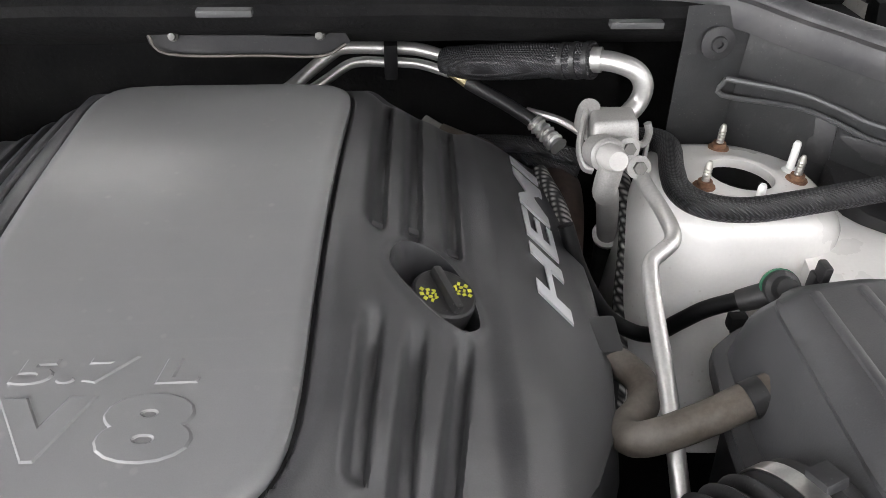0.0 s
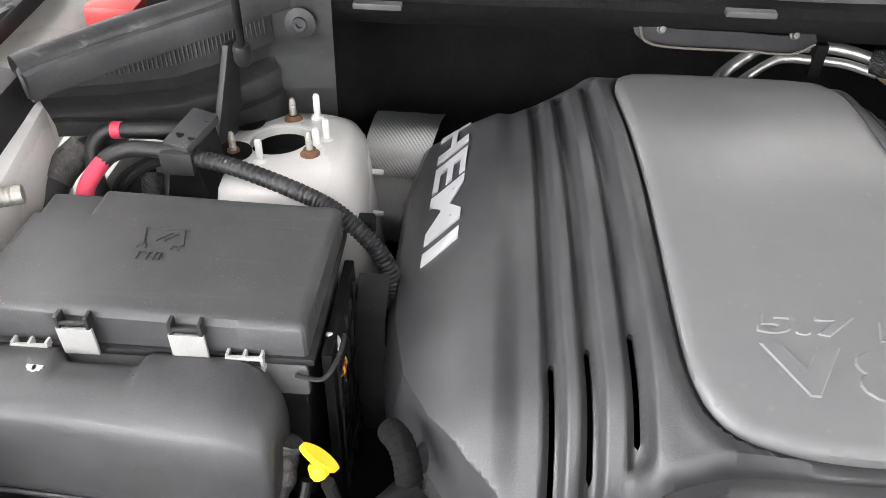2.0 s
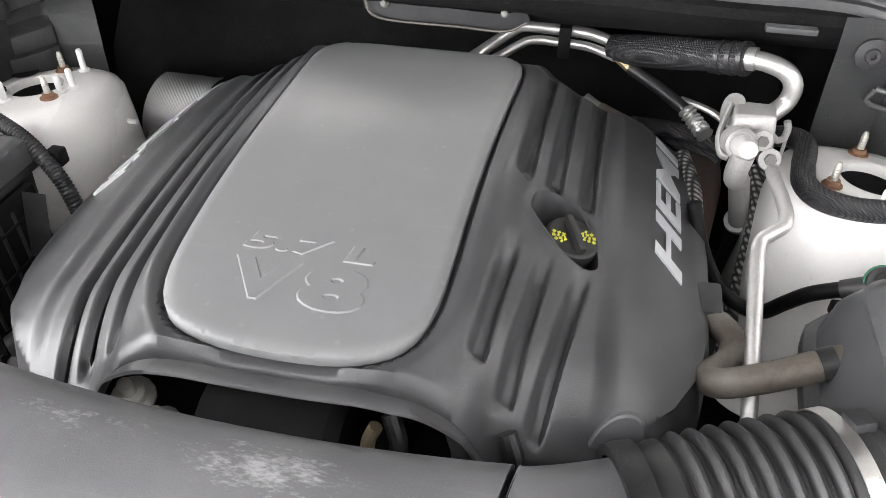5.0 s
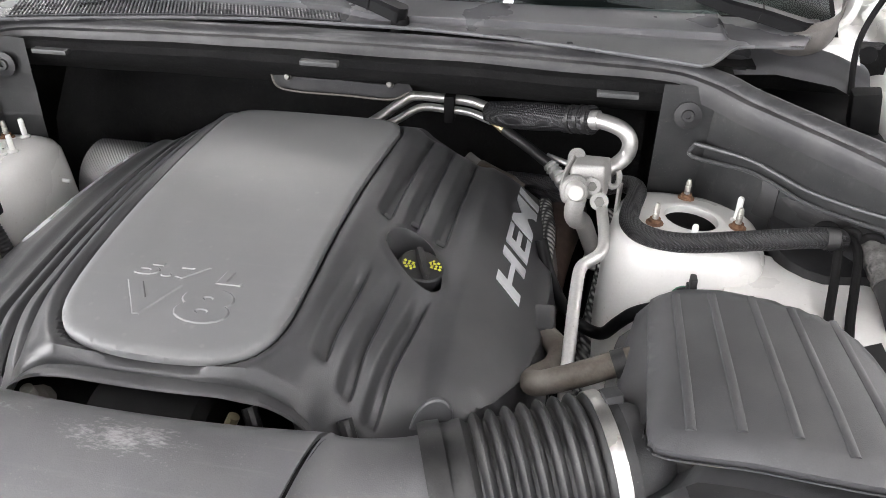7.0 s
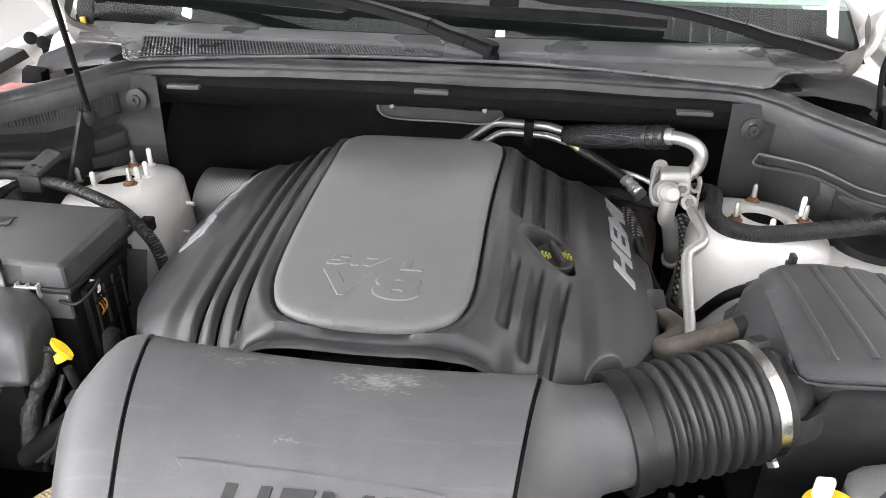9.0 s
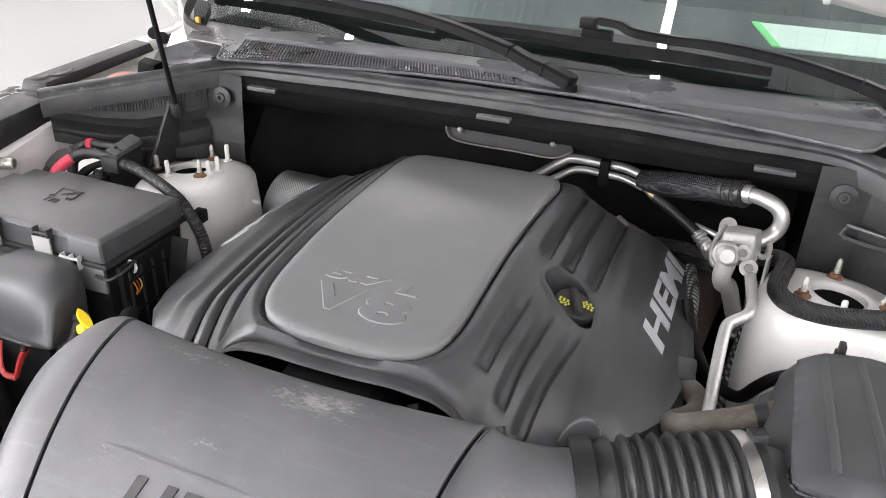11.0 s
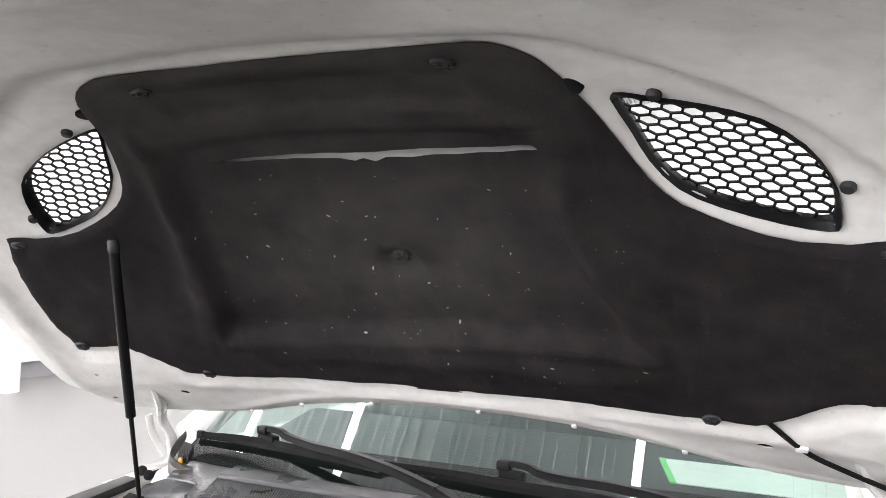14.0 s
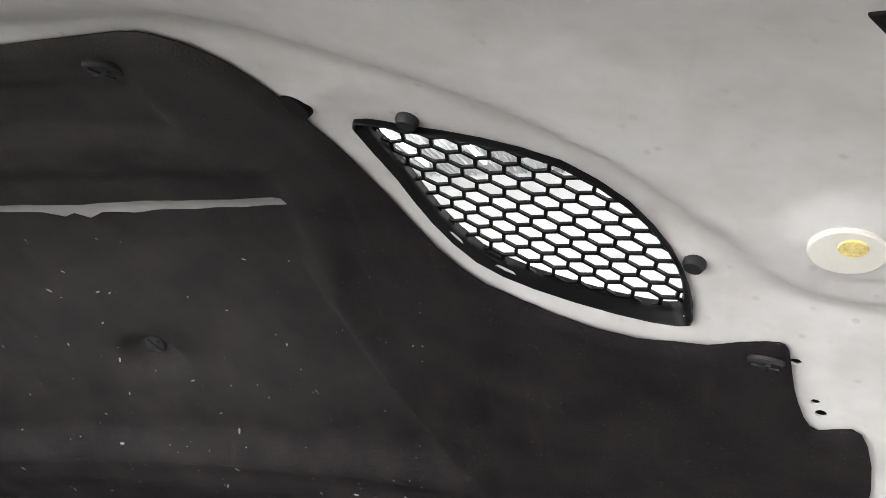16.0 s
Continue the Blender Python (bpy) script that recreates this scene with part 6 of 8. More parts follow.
def cowl():
    c = thing("cowl_panel", (0.0, 0.95, 1.12), "dark grey plastic cowl panel below the windscreen", "cowl panel")
    def front(x):
        a = abs(x)
        k = step_up(0.522, 0.592, a)
        return (0.880 - 0.30 * max(0.0, a - 0.1) ** 1.5) * (1 - k) + (0.893 + 0.12 * (a - 0.6)) * k
    out = [(x, front(x)) for x in np.linspace(-0.68, 0.68, 69)] + [(0.70, 0.95), (0.70, 1.02), (0.62, 1.03), (0.45, 1.015), (0.2, 1.0), (0.0, 0.997), (-0.2, 1.0), (-0.45, 1.015), (-0.62, 1.03), (-0.70, 1.02), (-0.70, 0.95)]
    fold = lambda x: 0.906 + 0.024 * step_up(0.06, -0.04, x) + 0.012 * abs(x)

    def cz(x, y):
        """Flat front ledge, then a raised panel with a crisp chamfer and a strip below the glass."""
        a = abs(x)
        up = step_up(0.0, 0.006, y - fold(x)) * step_up(0.576, 0.568, a)
        return 1.133 + 0.0085 * up - 0.004 * step_up(0.978, 0.982, y) * step_up(0.576, 0.568, a) + 0.10 * max(0.0, y - 0.90) + 0.0015 * step_up(0.008, 0.003, y - front(x))
    bm = sheet(out, [], 0.006, lambda x, y: V((x, y, cz(x, y))), lambda x, y: V((x, y, cz(x, y) - 0.004)), 0.0028)
    part("panel", bm, COWL, c, sharp=25)
    bm = bmesh.new()
    tube(bm, [(x, front(x) - 0.001, cz(x, front(x)) - 0.0005) for x in np.linspace(-0.66, 0.66, 89)], 0.0030, 1, 8, smooth=False)
    part("front_lip", bm, COWL, c)
    # black strips that paint the shade in the gap behind the seal
    bm = bmesh.new()
    box(bm, (-0.62, 0.895, 1.100), (0.62, 1.055, 1.104))
    box(bm, (-0.60, 0.866, 1.108), (0.60, 0.900, 1.112))
    part("gap_shade_strip", bm, BLACK, c)
    # air grille: slanted slats over a black sheet that paints the well's shade
    bm = bmesh.new()
    gx0, gx1 = -0.518, -0.005
    rowsn = 90
    lo = lambda x: front(x) + 0.011
    wide = lambda x: max(0.012, fold(x) - 0.002 - lo(x))
    slant = lambda x: 0.040 * wide(x) / 0.1
    o = [(x, lo(x)) for x in np.linspace(gx0, gx1, 24)] + [(x - slant(x), lo(x) + wide(x)) for x in np.linspace(gx1, gx0, 24)]
    b2 = sheet(o, [], 0.012, lambda x, y: V((x, y, cz(x, y) + 0.0012)), lambda x, y: V((x, y, cz(x, y) - 0.002)))
    part("grille_shade_sheet", b2, BLACK, c)
    for k in range(rowsn):
        x = gx0 + (gx1 - gx0) * (k + 0.5) / rowsn
        y0, y1 = lo(x), lo(x) + wide(x)
        a, b = V((x, y0, cz(x, y0) + 0.0035)), V((x - slant(x), y1, cz(x, y1) + 0.0035))
        d = V((0.0012, 0, 0))
        h = V((0, 0, 0.003))
        hexa(bm, [a - d - h, a + d - h, b + d - h, b - d - h, a - d, a + d, b + d, b - d])
    for k in range(0, 7):
        pts = [V((x - slant(x) * k / 6, lo(x) + wide(x) * k / 6, cz(x, lo(x) + wide(x) * k / 6) + 0.0030)) for x in np.linspace(gx0, gx1, 24)]
        tube(bm, pts, 0.0012, 1, 5, smooth=False)
    part("grille", bm, COWL, c, "fine grid of the air grille", recalc=False)
    # corner drains
    for sx in (-1, 1):
        bm = bmesh.new()
        rows = []
        for x, y, z in ((0.52, 0.875, 1.124), (0.58, 0.93, 1.122), (0.66, 0.965, 1.115), (0.75, 0.97, 1.10), (0.80, 0.95, 1.08)):
            rows.append([V((sx * x, y + 0.04, z + 0.006)), V((sx * x, y + 0.01, z + 0.004)), V((sx * x, y - 0.01, z - 0.012)), V((sx * x, y - 0.025, z - 0.022)), V((sx * x, y - 0.03, z - 0.034))])
        loft_rows(bm, [smooth_line(r, 3) for r in rows])
        bmesh.ops.solidify(bm, geom=bm.faces[:], thickness=0.003)
        part("corner_trim", bm, COWL, c)
        bm = bmesh.new()
        hexa(bm, [(sx * 0.62, 0.985, 1.125), (sx * 0.72, 0.98, 1.125), (sx * 0.74, 1.08, 1.14), (sx * 0.63, 1.06, 1.14), (sx * 0.62, 0.985, 1.138), (sx * 0.72, 0.98, 1.138), (sx * 0.74, 1.08, 1.155), (sx * 0.63, 1.06, 1.155)], 0.004)
        part("corner_plate", bm, CORNER, c, "dusty beige corner plate")
        bm = bmesh.new()
        rows = []
        for x, y, z, r in ((0.655, 0.975, 1.118, 0.022), (0.69, 0.968, 1.124, 0.026), (0.725, 0.972, 1.134, 0.027), (0.748, 0.995, 1.150, 0.024), (0.758, 1.03, 1.172, 0.020), (0.762, 1.06, 1.19, 0.014)):
            rows.append([V((sx * (x + 0.35 * r * math.cos(t)), y + r * math.cos(t) * 0.8, z + 0.9 * r * math.sin(t))) for t in np.linspace(0, math.tau, 11)])
        loft_rows(bm, [list(r) for r in zip(*[smooth_line(list(q), 3) for q in zip(*rows)])])
        cap = part("corner_cap", bm, CORNER, c, "dusty moulded corner cap")
        if sx > 0:
            continue
        bm = bmesh.new()
        hexa(bm, [(sx * 0.690, 0.985, 1.142), (sx * 0.722, 0.985, 1.150), (sx * 0.732, 1.02, 1.168), (sx * 0.70, 1.02, 1.16), (sx * 0.687, 0.983, 1.166), (sx * 0.718, 0.983, 1.172), (sx * 0.728, 1.015, 1.19), (sx * 0.697, 1.015, 1.185)], 0.003)
        part("mesh_pad", bm, BRAID, cap, "dark mesh pad")
        bm = bmesh.new()
        box(bm, (sx * 0.704 - 0.005, 0.972, 1.146), (sx * 0.704 + 0.005, 0.98, 1.160), 0.002)
        part("yellow_clip", bm, material("amber_clip", (0.62, 0.36, 0.05), 0.5), cap)
    return c


WS0, WSL = V((0, 0.985, 1.150)), radians(27)


def ws_point(x, d, lift=0.0):
    """A place on the windscreen: x across, d up along the glass."""
    curve = -0.05 * x * x
    return V((x, WS0.y + d * math.cos(WSL) - curve * 0.9 - lift * math.sin(WSL), WS0.z + d * math.sin(WSL) + 0.14 * curve + lift * math.cos(WSL)))


def windscreen():
    w = thing("windscreen", (0.0, 1.4, 1.14), "tinted curved windscreen reflecting ceiling lights", "windscreen")
    bm = bmesh.new()
    nx, nd = 40, 20
    loft_rows(bm, [[ws_point(-0.74 + 1.48 * i / nx * (1), 0.0 + 1.05 * j / nd) for i in range(nx + 1)] for j in range(nd + 1)])
    g = part("pane", bm, GLASS, w, "clear green-tinted glass pane", sharp=80)
    g.visible_shadow = False
    bm = bmesh.new()
    loft_rows(bm, [[ws_point(-0.75 + 1.5 * i / nx, d, -0.006) for i in range(nx + 1)] for d in (-0.03, 0.02, 0.07, 0.115)])
    part("black_band", bm, BLACK, w, "black printed band at the glass foot", recalc=False)
    # sheet of paper lying on the dashboard
    bm = bmesh.new()
    hexa(bm, [(0.42, 1.24, 1.175), (0.80, 1.24, 1.175), (0.80, 1.42, 1.185), (0.38, 1.42, 1.185), (0.42, 1.24, 1.177), (0.80, 1.24, 1.177), (0.80, 1.42, 1.187), (0.38, 1.42, 1.187)])
    sh = lone("paper_sheet", bm, PAPER, "pale green paper sheet lying on the dashboard", "paper")
    bm = bmesh.new()
    hexa(bm, [(0.405, 1.24, 1.1745), (0.419, 1.24, 1.1745), (0.379, 1.42, 1.1845), (0.365, 1.42, 1.1845), (0.405, 1.24, 1.178), (0.419, 1.24, 1.178), (0.379, 1.42, 1.188), (0.365, 1.42, 1.188)])
    part("edge", bm, material("bright_green_edge", (0.20, 0.75, 0.25), 0.5), sh, "bright green paper edge")


def sweep(bm, points, profile, n=6, up=(0, 0, 1), scale=None):
    """Draws a flat profile of (side, up) pairs along a line."""
    line = smooth_line(points, n)
    rows = []
    for i, p in enumerate(line):
        t = (line[min(i + 1, len(line) - 1)] - line[max(i - 1, 0)]).normalized()
        side = t.cross(V(up)).normalized()
        u = side.cross(t)
        k = scale(i / (len(line) - 1)) if scale else (1.0, 1.0)
        rows.append([p + side * a * k[0] + u * b * k[1] for a, b in profile])
    vs = loft_rows(bm, rows, True)
    bm.faces.new(vs[0][::-1])
    bm.faces.new(vs[-1])
    return bm


ARM = [(-0.5, -0.5), (0.5, -0.5), (0.5, 0.25), (0.38, 0.5), (-0.38, 0.5), (-0.5, 0.25)]


def wiper(tip, seat, far, mount, joint, pivot):
    w = thing("wiper", pivot, "black windscreen wiper with curved arm", "wiper", "windscreen wipers")
    tip, seat, far, mount, joint, pivot = V(tip), V(seat), V(far), V(mount), V(joint), V(pivot)
    bm = bmesh.new()
    sweep(bm, [mount + V((-0.005, 0, 0.012)), mount + V((0.035, -0.008, 0.010)), mount + V((0.062, -0.016, 0.002)), mount.lerp(joint, 0.3) + V((0, 0, 0.006)), mount.lerp(joint, 0.5) + V((0, 0, 0.013)),
               mount.lerp(joint, 0.75) + V((0, 0, 0.012)), joint], ARM, 6, scale=lambda t: (0.013 + 0.010 * t, 0.013 + 0.005 * t))
    part("arm", bm, WIPER, w, "satin black curved arm", sharp=25)
    bm = bmesh.new()
    d = (pivot - joint).normalized()
    sweep(bm, [joint + d * 0.002, joint.lerp(pivot, 0.3) + V((0, 0, -0.002)), joint.lerp(pivot, 0.6), joint.lerp(pivot, 0.9), pivot + d * 0.012], ARM, 6,
          scale=lambda t: ((0.025 + 0.010 * t) * max(0.05, 1 - max(0.0, (t - 0.86) / 0.15) ** 2.5), 0.019 + 0.003 * t))
    part("head", bm, WIPER, w, sharp=25)
    bm = bmesh.new()
    sweep(bm, [joint.lerp(pivot, 0.60), joint.lerp(pivot, 0.615)], [(a * 1.03, b * 1.05) for a, b in ARM], 2, scale=lambda t: (0.0317, 0.0212))
    part("cap_joint", bm, BLACK, w)
    bm = bmesh.new()
    lathe(bm, [(0.0, -0.022), (0.016, -0.022), (0.014, 0.0), (0.0, 0.0)], Matrix.Translation(pivot + V((0.0, 0.0, -0.008))), 20)
    part("pivot_nut", bm, BLACK, w)
    bm = bmesh.new()
    sweep(bm, [tip, tip.lerp(seat, 0.5) + V((0, 0, 0.002)), seat, seat.lerp(far, 0.5) + V((0, 0, 0.002)), far], [(-0.5, -0.5), (0.5, -0.5), (0.5, 0.0), (0.1, 0.5), (-0.1, 0.5), (-0.5, 0.1)], 8,
          scale=lambda t: (0.010 + 0.008 * math.sin(math.pi * t), 0.014 + 0.008 * math.sin(math.pi * t)))
    part("blade", bm, BLACK, w, "black rubber blade", sharp=25)
    m = Matrix.Translation(mount) @ Matrix.Rotation(math.atan2((joint - mount).y, (joint - mount).x), 4, "Z")
    bm = bmesh.new()
    box(bm, (-0.036, -0.012, -0.004), (-0.006, 0.012, 0.016), 0.004, m)
    part("blade_clip", bm, WIPER, w)
    # added black box that stands in for the clip's reflection in the glass
    bm = bmesh.new()
    box(bm, (-0.030, -0.014, -0.026), (0.024, 0.011, -0.003), 0.004, m)
    part("clip_reflection", bm, BLACK, w)
    bm = bmesh.new()
    sweep(bm, [tip + V((-0.004, 0, 0.001)), tip + V((0.012, 0, 0.001))], ARM, 2, scale=lambda t: (0.014, 0.018))
    part("end_cap", bm, WIPER, w)


# ---- the hood ----
HA = radians(40.0)
H0 = V((0, 0.95, 1.30))
HS, HW = V((0, -math.cos(HA), math.sin(HA))), V((0, math.sin(HA), math.cos(HA)))


def hood_w(x, s):
    w = 0.0302 - 0.1348 * s + 0.8533 * s * s - 0.8166 * s ** 3 - 0.0580 * x * x - 0.2093 * x * x * s
    return w


def hood_at(x, s, lift=0.0):
    return H0 + V((x, 0, 0)) + HS * s + HW * (hood_w(x, s) + lift)


VENT_R = [(0.399, 0.803), (0.413, 0.812), (0.445, 0.8065), (0.5, 0.799), (0.555, 0.782), (0.6, 0.7435), (0.629, 0.696), (0.643, 0.65), (0.647, 0.611), (0.636, 0.599), (0.586, 0.6), (0.514, 0.616), (0.464, 0.642), (0.432, 0.69), (0.415, 0.745)]
VENT_L = [(-0.376, 0.790), (-0.423, 0.781), (-0.498, 0.756), (-0.567, 0.720), (-0.603, 0.683), (-0.626, 0.636), (-0.636, 0.590), (-0.628, 0.574), (-0.58, 0.582), (-0.521, 0.601), (-0.479, 0.632), (-0.438, 0.676), (-0.408, 0.730), (-0.378, 0.778)]
PAD_R = [(0.0, 0.8985), (0.15, 0.904), (0.262, 0.914), (0.292, 0.911), (0.32, 0.894), (0.34, 0.862), (0.357, 0.823), (0.38, 0.765), (0.401, 0.714), (0.428, 0.656), (0.468, 0.612), (0.535, 0.582), (0.602, 0.573),
         (0.66, 0.582), (0.705, 0.6), (0.7185, 0.601), (0.724, 0.584), (0.731, 0.544), (0.742, 0.508), (0.755, 0.493), (0.779, 0.506), (0.793, 0.487), (0.805, 0.425), (0.806, 0.335), (0.797, 0.279), (0.775, 0.276),
         (0.685, 0.251), (0.634, 0.206), (0.583, 0.155), (0.553, 0.147), (0.39, 0.134), (0.045, 0.1255), (0.043, 0.119)]
PAD_L = [(-0.05, 0.119), (-0.052, 0.1275), (-0.38, 0.133), (-0.545, 0.142), (-0.58, 0.155), (-0.655, 0.238), (-0.685, 0.252), (-0.765, 0.258), (-0.783, 0.30), (-0.786, 0.363), (-0.765, 0.48), (-0.725, 0.568), (-0.708, 0.581),
         (-0.62, 0.563), (-0.538, 0.582), (-0.47, 0.614), (-0.43, 0.656), (-0.402, 0.714), (-0.38, 0.765), (-0.357, 0.823), (-0.342, 0.855), (-0.318, 0.882), (-0.28, 0.9), (-0.24, 0.904), (-0.12, 0.898)]


def hood():
    h = thing("hood", (0.0, 0.95, 1.2), "raised white car hood with black felt lining", "car hood")
    vent_l = VENT_L
    pad = rounded(PAD_R + PAD_L, 2)
    half = [(0.0, 0.034), (0.126, 0.032), (0.23, 0.022), (0.342, 0.000), (0.43, -0.033), (0.53, -0.080), (0.64, -0.112), (0.74, -0.122), (0.85, -0.100), (0.915, -0.04), (0.922, 0.06), (0.908, 0.2), (0.892, 0.33), (0.878, 0.45), (0.865, 0.6), (0.85, 0.75),
            (0.835, 0.9), (0.80, 1.02), (0.68, 1.09), (0.4, 1.13), (0.0, 1.145)]
    out = half + [(-x, s) for x, s in reversed(half[1:-1])]

    crest = [(0.0, 0.952), (0.22, 0.950), (0.317, 0.950), (0.372, 0.935), (0.421, 0.908), (0.472, 0.879), (0.524, 0.852), (0.577, 0.818), (0.606, 0.795), (0.641, 0.758), (0.679, 0.72), (0.712, 0.690), (0.75, 0.684), (0.81, 0.696), (1.1, 0.70)]
    front = rounded(crest + [(1.1, 1.4)] + [(-x, s) for x, s in reversed(crest + [(1.1, 1.4)])], 2)

    def emboss(x, s):
        """Pressed relief of the inner skin: a crest in front of the felt, a lip round the rim, a bay under the felt."""
        d = edge_distance((x, s), pad)
        a = 0.0
        if inside((x, s), pad):
            a += 0.020 * step_up(0.015, 0.05, d)
        elif s > 0.5:
            f = edge_distance((x, s), front) * (1 if inside((x, s), front) else -1)
            soft = 0.012 + 0.02 * step_up(0.55, 0.2, abs(x))
            a -= 0.017 * step_up(-soft, 0.006, f)
            a += 0.009 * step_up(0.03, 0.10, f) * step_up(0.1, 0.3, abs(x)) + 0.003 * math.exp(-((f + 0.03) / 0.008) ** 2)
            a -= 0.004 * math.exp(-((f - 0.018) / 0.006) ** 2) * step_up(0.55, 0.66, abs(x))
            a += 0.003 * noise.noise((x * 4, s * 4, 2.0))
        else:
            a -= 0.010 * step_up(0.02, 0.06, d) * step_up(0.05, 0.12, s)
        dv = min(edge_distance((x, s), VENT_R), edge_distance((x, s), vent_l))
        a += 0.003 * step_up(0.012, 0.0, dv) - 0.003 * math.exp(-((dv - 0.045) / 0.009) ** 2) * step_up(0.70, 0.78, s)
        de = edge_distance((x, s), out)
        a += 0.006 * step_up(0.020, 0.0, de)
        a -= 0.006 * math.exp(-((de - 0.045) / 0.012) ** 2)
        # round boss with the plug
        b = math.hypot(abs(x) - 0.732, s - 0.755)
        a -= 0.006 * step_up(0.042, 0.030, b)
        return a
    small = [(0.584, 0.078, 0.013), (-0.642, 0.052, 0.011), (0.784, 0.147, 0.007), (0.729, 0.577, 0.0045), (0.749, 0.528, 0.004), (0.755, 0.514, 0.005), (-0.86, 0.02, 0.006), (-0.80, 0.16, 0.004)]
    holes = [VENT_R, vent_l] + [[(x + r * math.cos(k * math.tau / 10) * 1, s + r * math.sin(k * math.tau / 10)) for k in range(10)] for x, s, r in small]

    def low(x, s):
        return hood_at(x, s, emboss(x, s))
    def stand(x, s, f, out_by=0.0):
        """Place a round thing on the hood's under side, square to the surface there."""
        e = 0.006
        n = (f(x + e, s) - f(x - e, s)).cross(f(x, s + e) - f(x, s - e)).normalized()
        n = -n if n.dot(HW) > 0 else n
        return aim(f(x, s) + n * out_by, n)
    bm = sheet(out, holes, 0.0115, lambda x, s: low(x, s) + HW * 0.0025, low)
    part("inner_panel", bm, PRIMER, h, "white painted inner panel with pressed relief", sharp=50)
    grow = lambda poly, g: [((x - cx) * g + cx, (s - cs) * g + cs) for cx, cs in [(sum(p[0] for p in poly) / len(poly), sum(p[1] for p in poly) / len(poly))] for x, s in poly]
    bm = sheet(out, [grow(VENT_R, 1.42), grow(vent_l, 1.42)], 0.04, lambda x, s: hood_at(x, s, 0.043), lambda x, s: hood_at(x, s, 0.039))
    part("outer_skin", bm, WHITE, h, "glossy white outer skin")

    # folded rim that joins both skins, and black cups for the shade behind holes
    rim_line = refine(out, 0.02)
    bm = bmesh.new()
    loft_rows(bm, [[low(x, s) + HW * 0.002 for x, s in rim_line + rim_line[:1]], [hood_at(x * 1.004, s, 0.022) for x, s in rim_line + rim_line[:1]], [hood_at(x, s, 0.040) for x, s in rim_line + rim_line[:1]]])
    part("rim_fold", bm, PRIMER, h, "folded white rim of the hood")
    for x, s, r in small:
        bm = bmesh.new()
        lathe(bm, [(r * 1.5, -0.004), (r * 1.6, -0.016), (0.0, -0.018)], stand(x, s, low, -0.0005), 16, closed=False)
        part("hole_shade_cup", bm, BLACK, h, "black cup painting the shade behind a hole")

    # felt lining with its pressed tray
    tray = [(-0.325, 0.735), (0.30, 0.745), (0.29, 0.589), (0.327, 0.459), (0.408, 0.305), (-0.408, 0.272)]
    slot = [(-0.252, 0.680), (0.022, 0.6815), (0.188, 0.690), (0.280, 0.700), (0.288, 0.695), (0.276, 0.688), (0.181, 0.6765), (0.09, 0.668), (0.05, 0.6695), (0.03, 0.661), (0.011, 0.667), (-0.005, 0.661), (-0.03, 0.668), (-0.12, 0.671), (-0.204, 0.673)]

    def felt(x, s):
        d = edge_distance((x, s), tray) * (1 if inside((x, s), tray) else -1)
        e = edge_distance((x, s), pad)
        t = -0.012
        t += 0.015 * step_up(-0.010, 0.026, d) - 0.009 * math.exp(-((d + 0.018) / 0.016) ** 2) * step_up(0.72, 0.6, s)
        t += 0.010 * step_up(0.780, 0.80, s) * step_up(0.868, 0.85, s) * step_up(0.235, 0.215, abs(x))
        t -= 0.010 * math.exp(-((s - 0.225) / 0.030) ** 2) * step_up(0.43, 0.36, abs(x))
        # dimples at the pins
        t += 0.019 * math.exp(-((((x - 0.002) / 0.036) ** 2 + ((s - 0.438) / 0.030) ** 2) ** 2))
        for px, ps in ((0.219, 0.870), (-0.23, 0.862), (0.706, 0.577), (-0.702, 0.563), (0.788, 0.293)):
            q = math.hypot(x - px, s - ps)
            if q < 0.06:
                t += (0.006 + 0.003 * math.sin(3 * math.atan2(s - ps, x - px))) * math.exp(-(q / 0.022) ** 2)
        # long folds running down the tray's side walls
        t -= 0.005 * math.exp(-((x - 0.30 - 0.36 * (0.56 - s)) / 0.010) ** 2) * step_up(0.2, 0.3, s) * step_up(0.66, 0.58, s)
        t -= 0.006 * math.exp(-((x + 0.365 + 0.25 * (0.63 - s)) / 0.012) ** 2) * step_up(0.2, 0.3, s) * step_up(0.82, 0.74, s)
        t += 0.008 * step_up(0.010, 0.0, e)
        t += 0.0040 * noise.noise((x * 9, s * 9, 0.4)) + 0.0020 * noise.noise((x * 30, s * 30, 1.4)) + 0.0007 * noise.noise((x * 80, s * 80, 3.4))
        # creases at the tray corner
        for k in range(3):
            t -= 0.004 * math.exp(-((x + 0.40 - 0.016 * k + 0.7 * (s - 0.255)) / 0.004) ** 2) * math.exp(-((s - 0.255) / 0.014) ** 2)
        return min(t, -0.0035) if e < 0.03 else min(t, 0.016)
    bm = sheet(pad, [slot], 0.0105, lambda x, s: hood_at(x, s, felt(x, s) + 0.0015), lambda x, s: hood_at(x, s, felt(x, s)))
    lining = part("felt_lining", bm, FELT, h, "dusty black felt lining with pressed tray", sharp=50)
    for x, s in ((0.218, 0.876), (-0.23, 0.862), (0.002, 0.448), (-0.702, 0.563), (0.706, 0.577), (-0.757, 0.272), (-0.515, 0.152), (0.786, 0.292), (0.50, 0.155)):
        m = stand(x, s, lambda u, v: hood_at(u, v, felt(u, v)), 0.0)
        bm = bmesh.new()
        lathe(bm, [(0.0, -0.002), (0.0150, -0.002), (0.0150, 0.001), (0.0135, 0.003), (0.007, 0.0042), (0.0, 0.0042)], m, 20)
        box(bm, (-0.011, -0.0016, 0.003), (0.011, 0.0016, 0.0055), 0.0, m @ Matrix.Rotation(0.6, 4, "Z"))
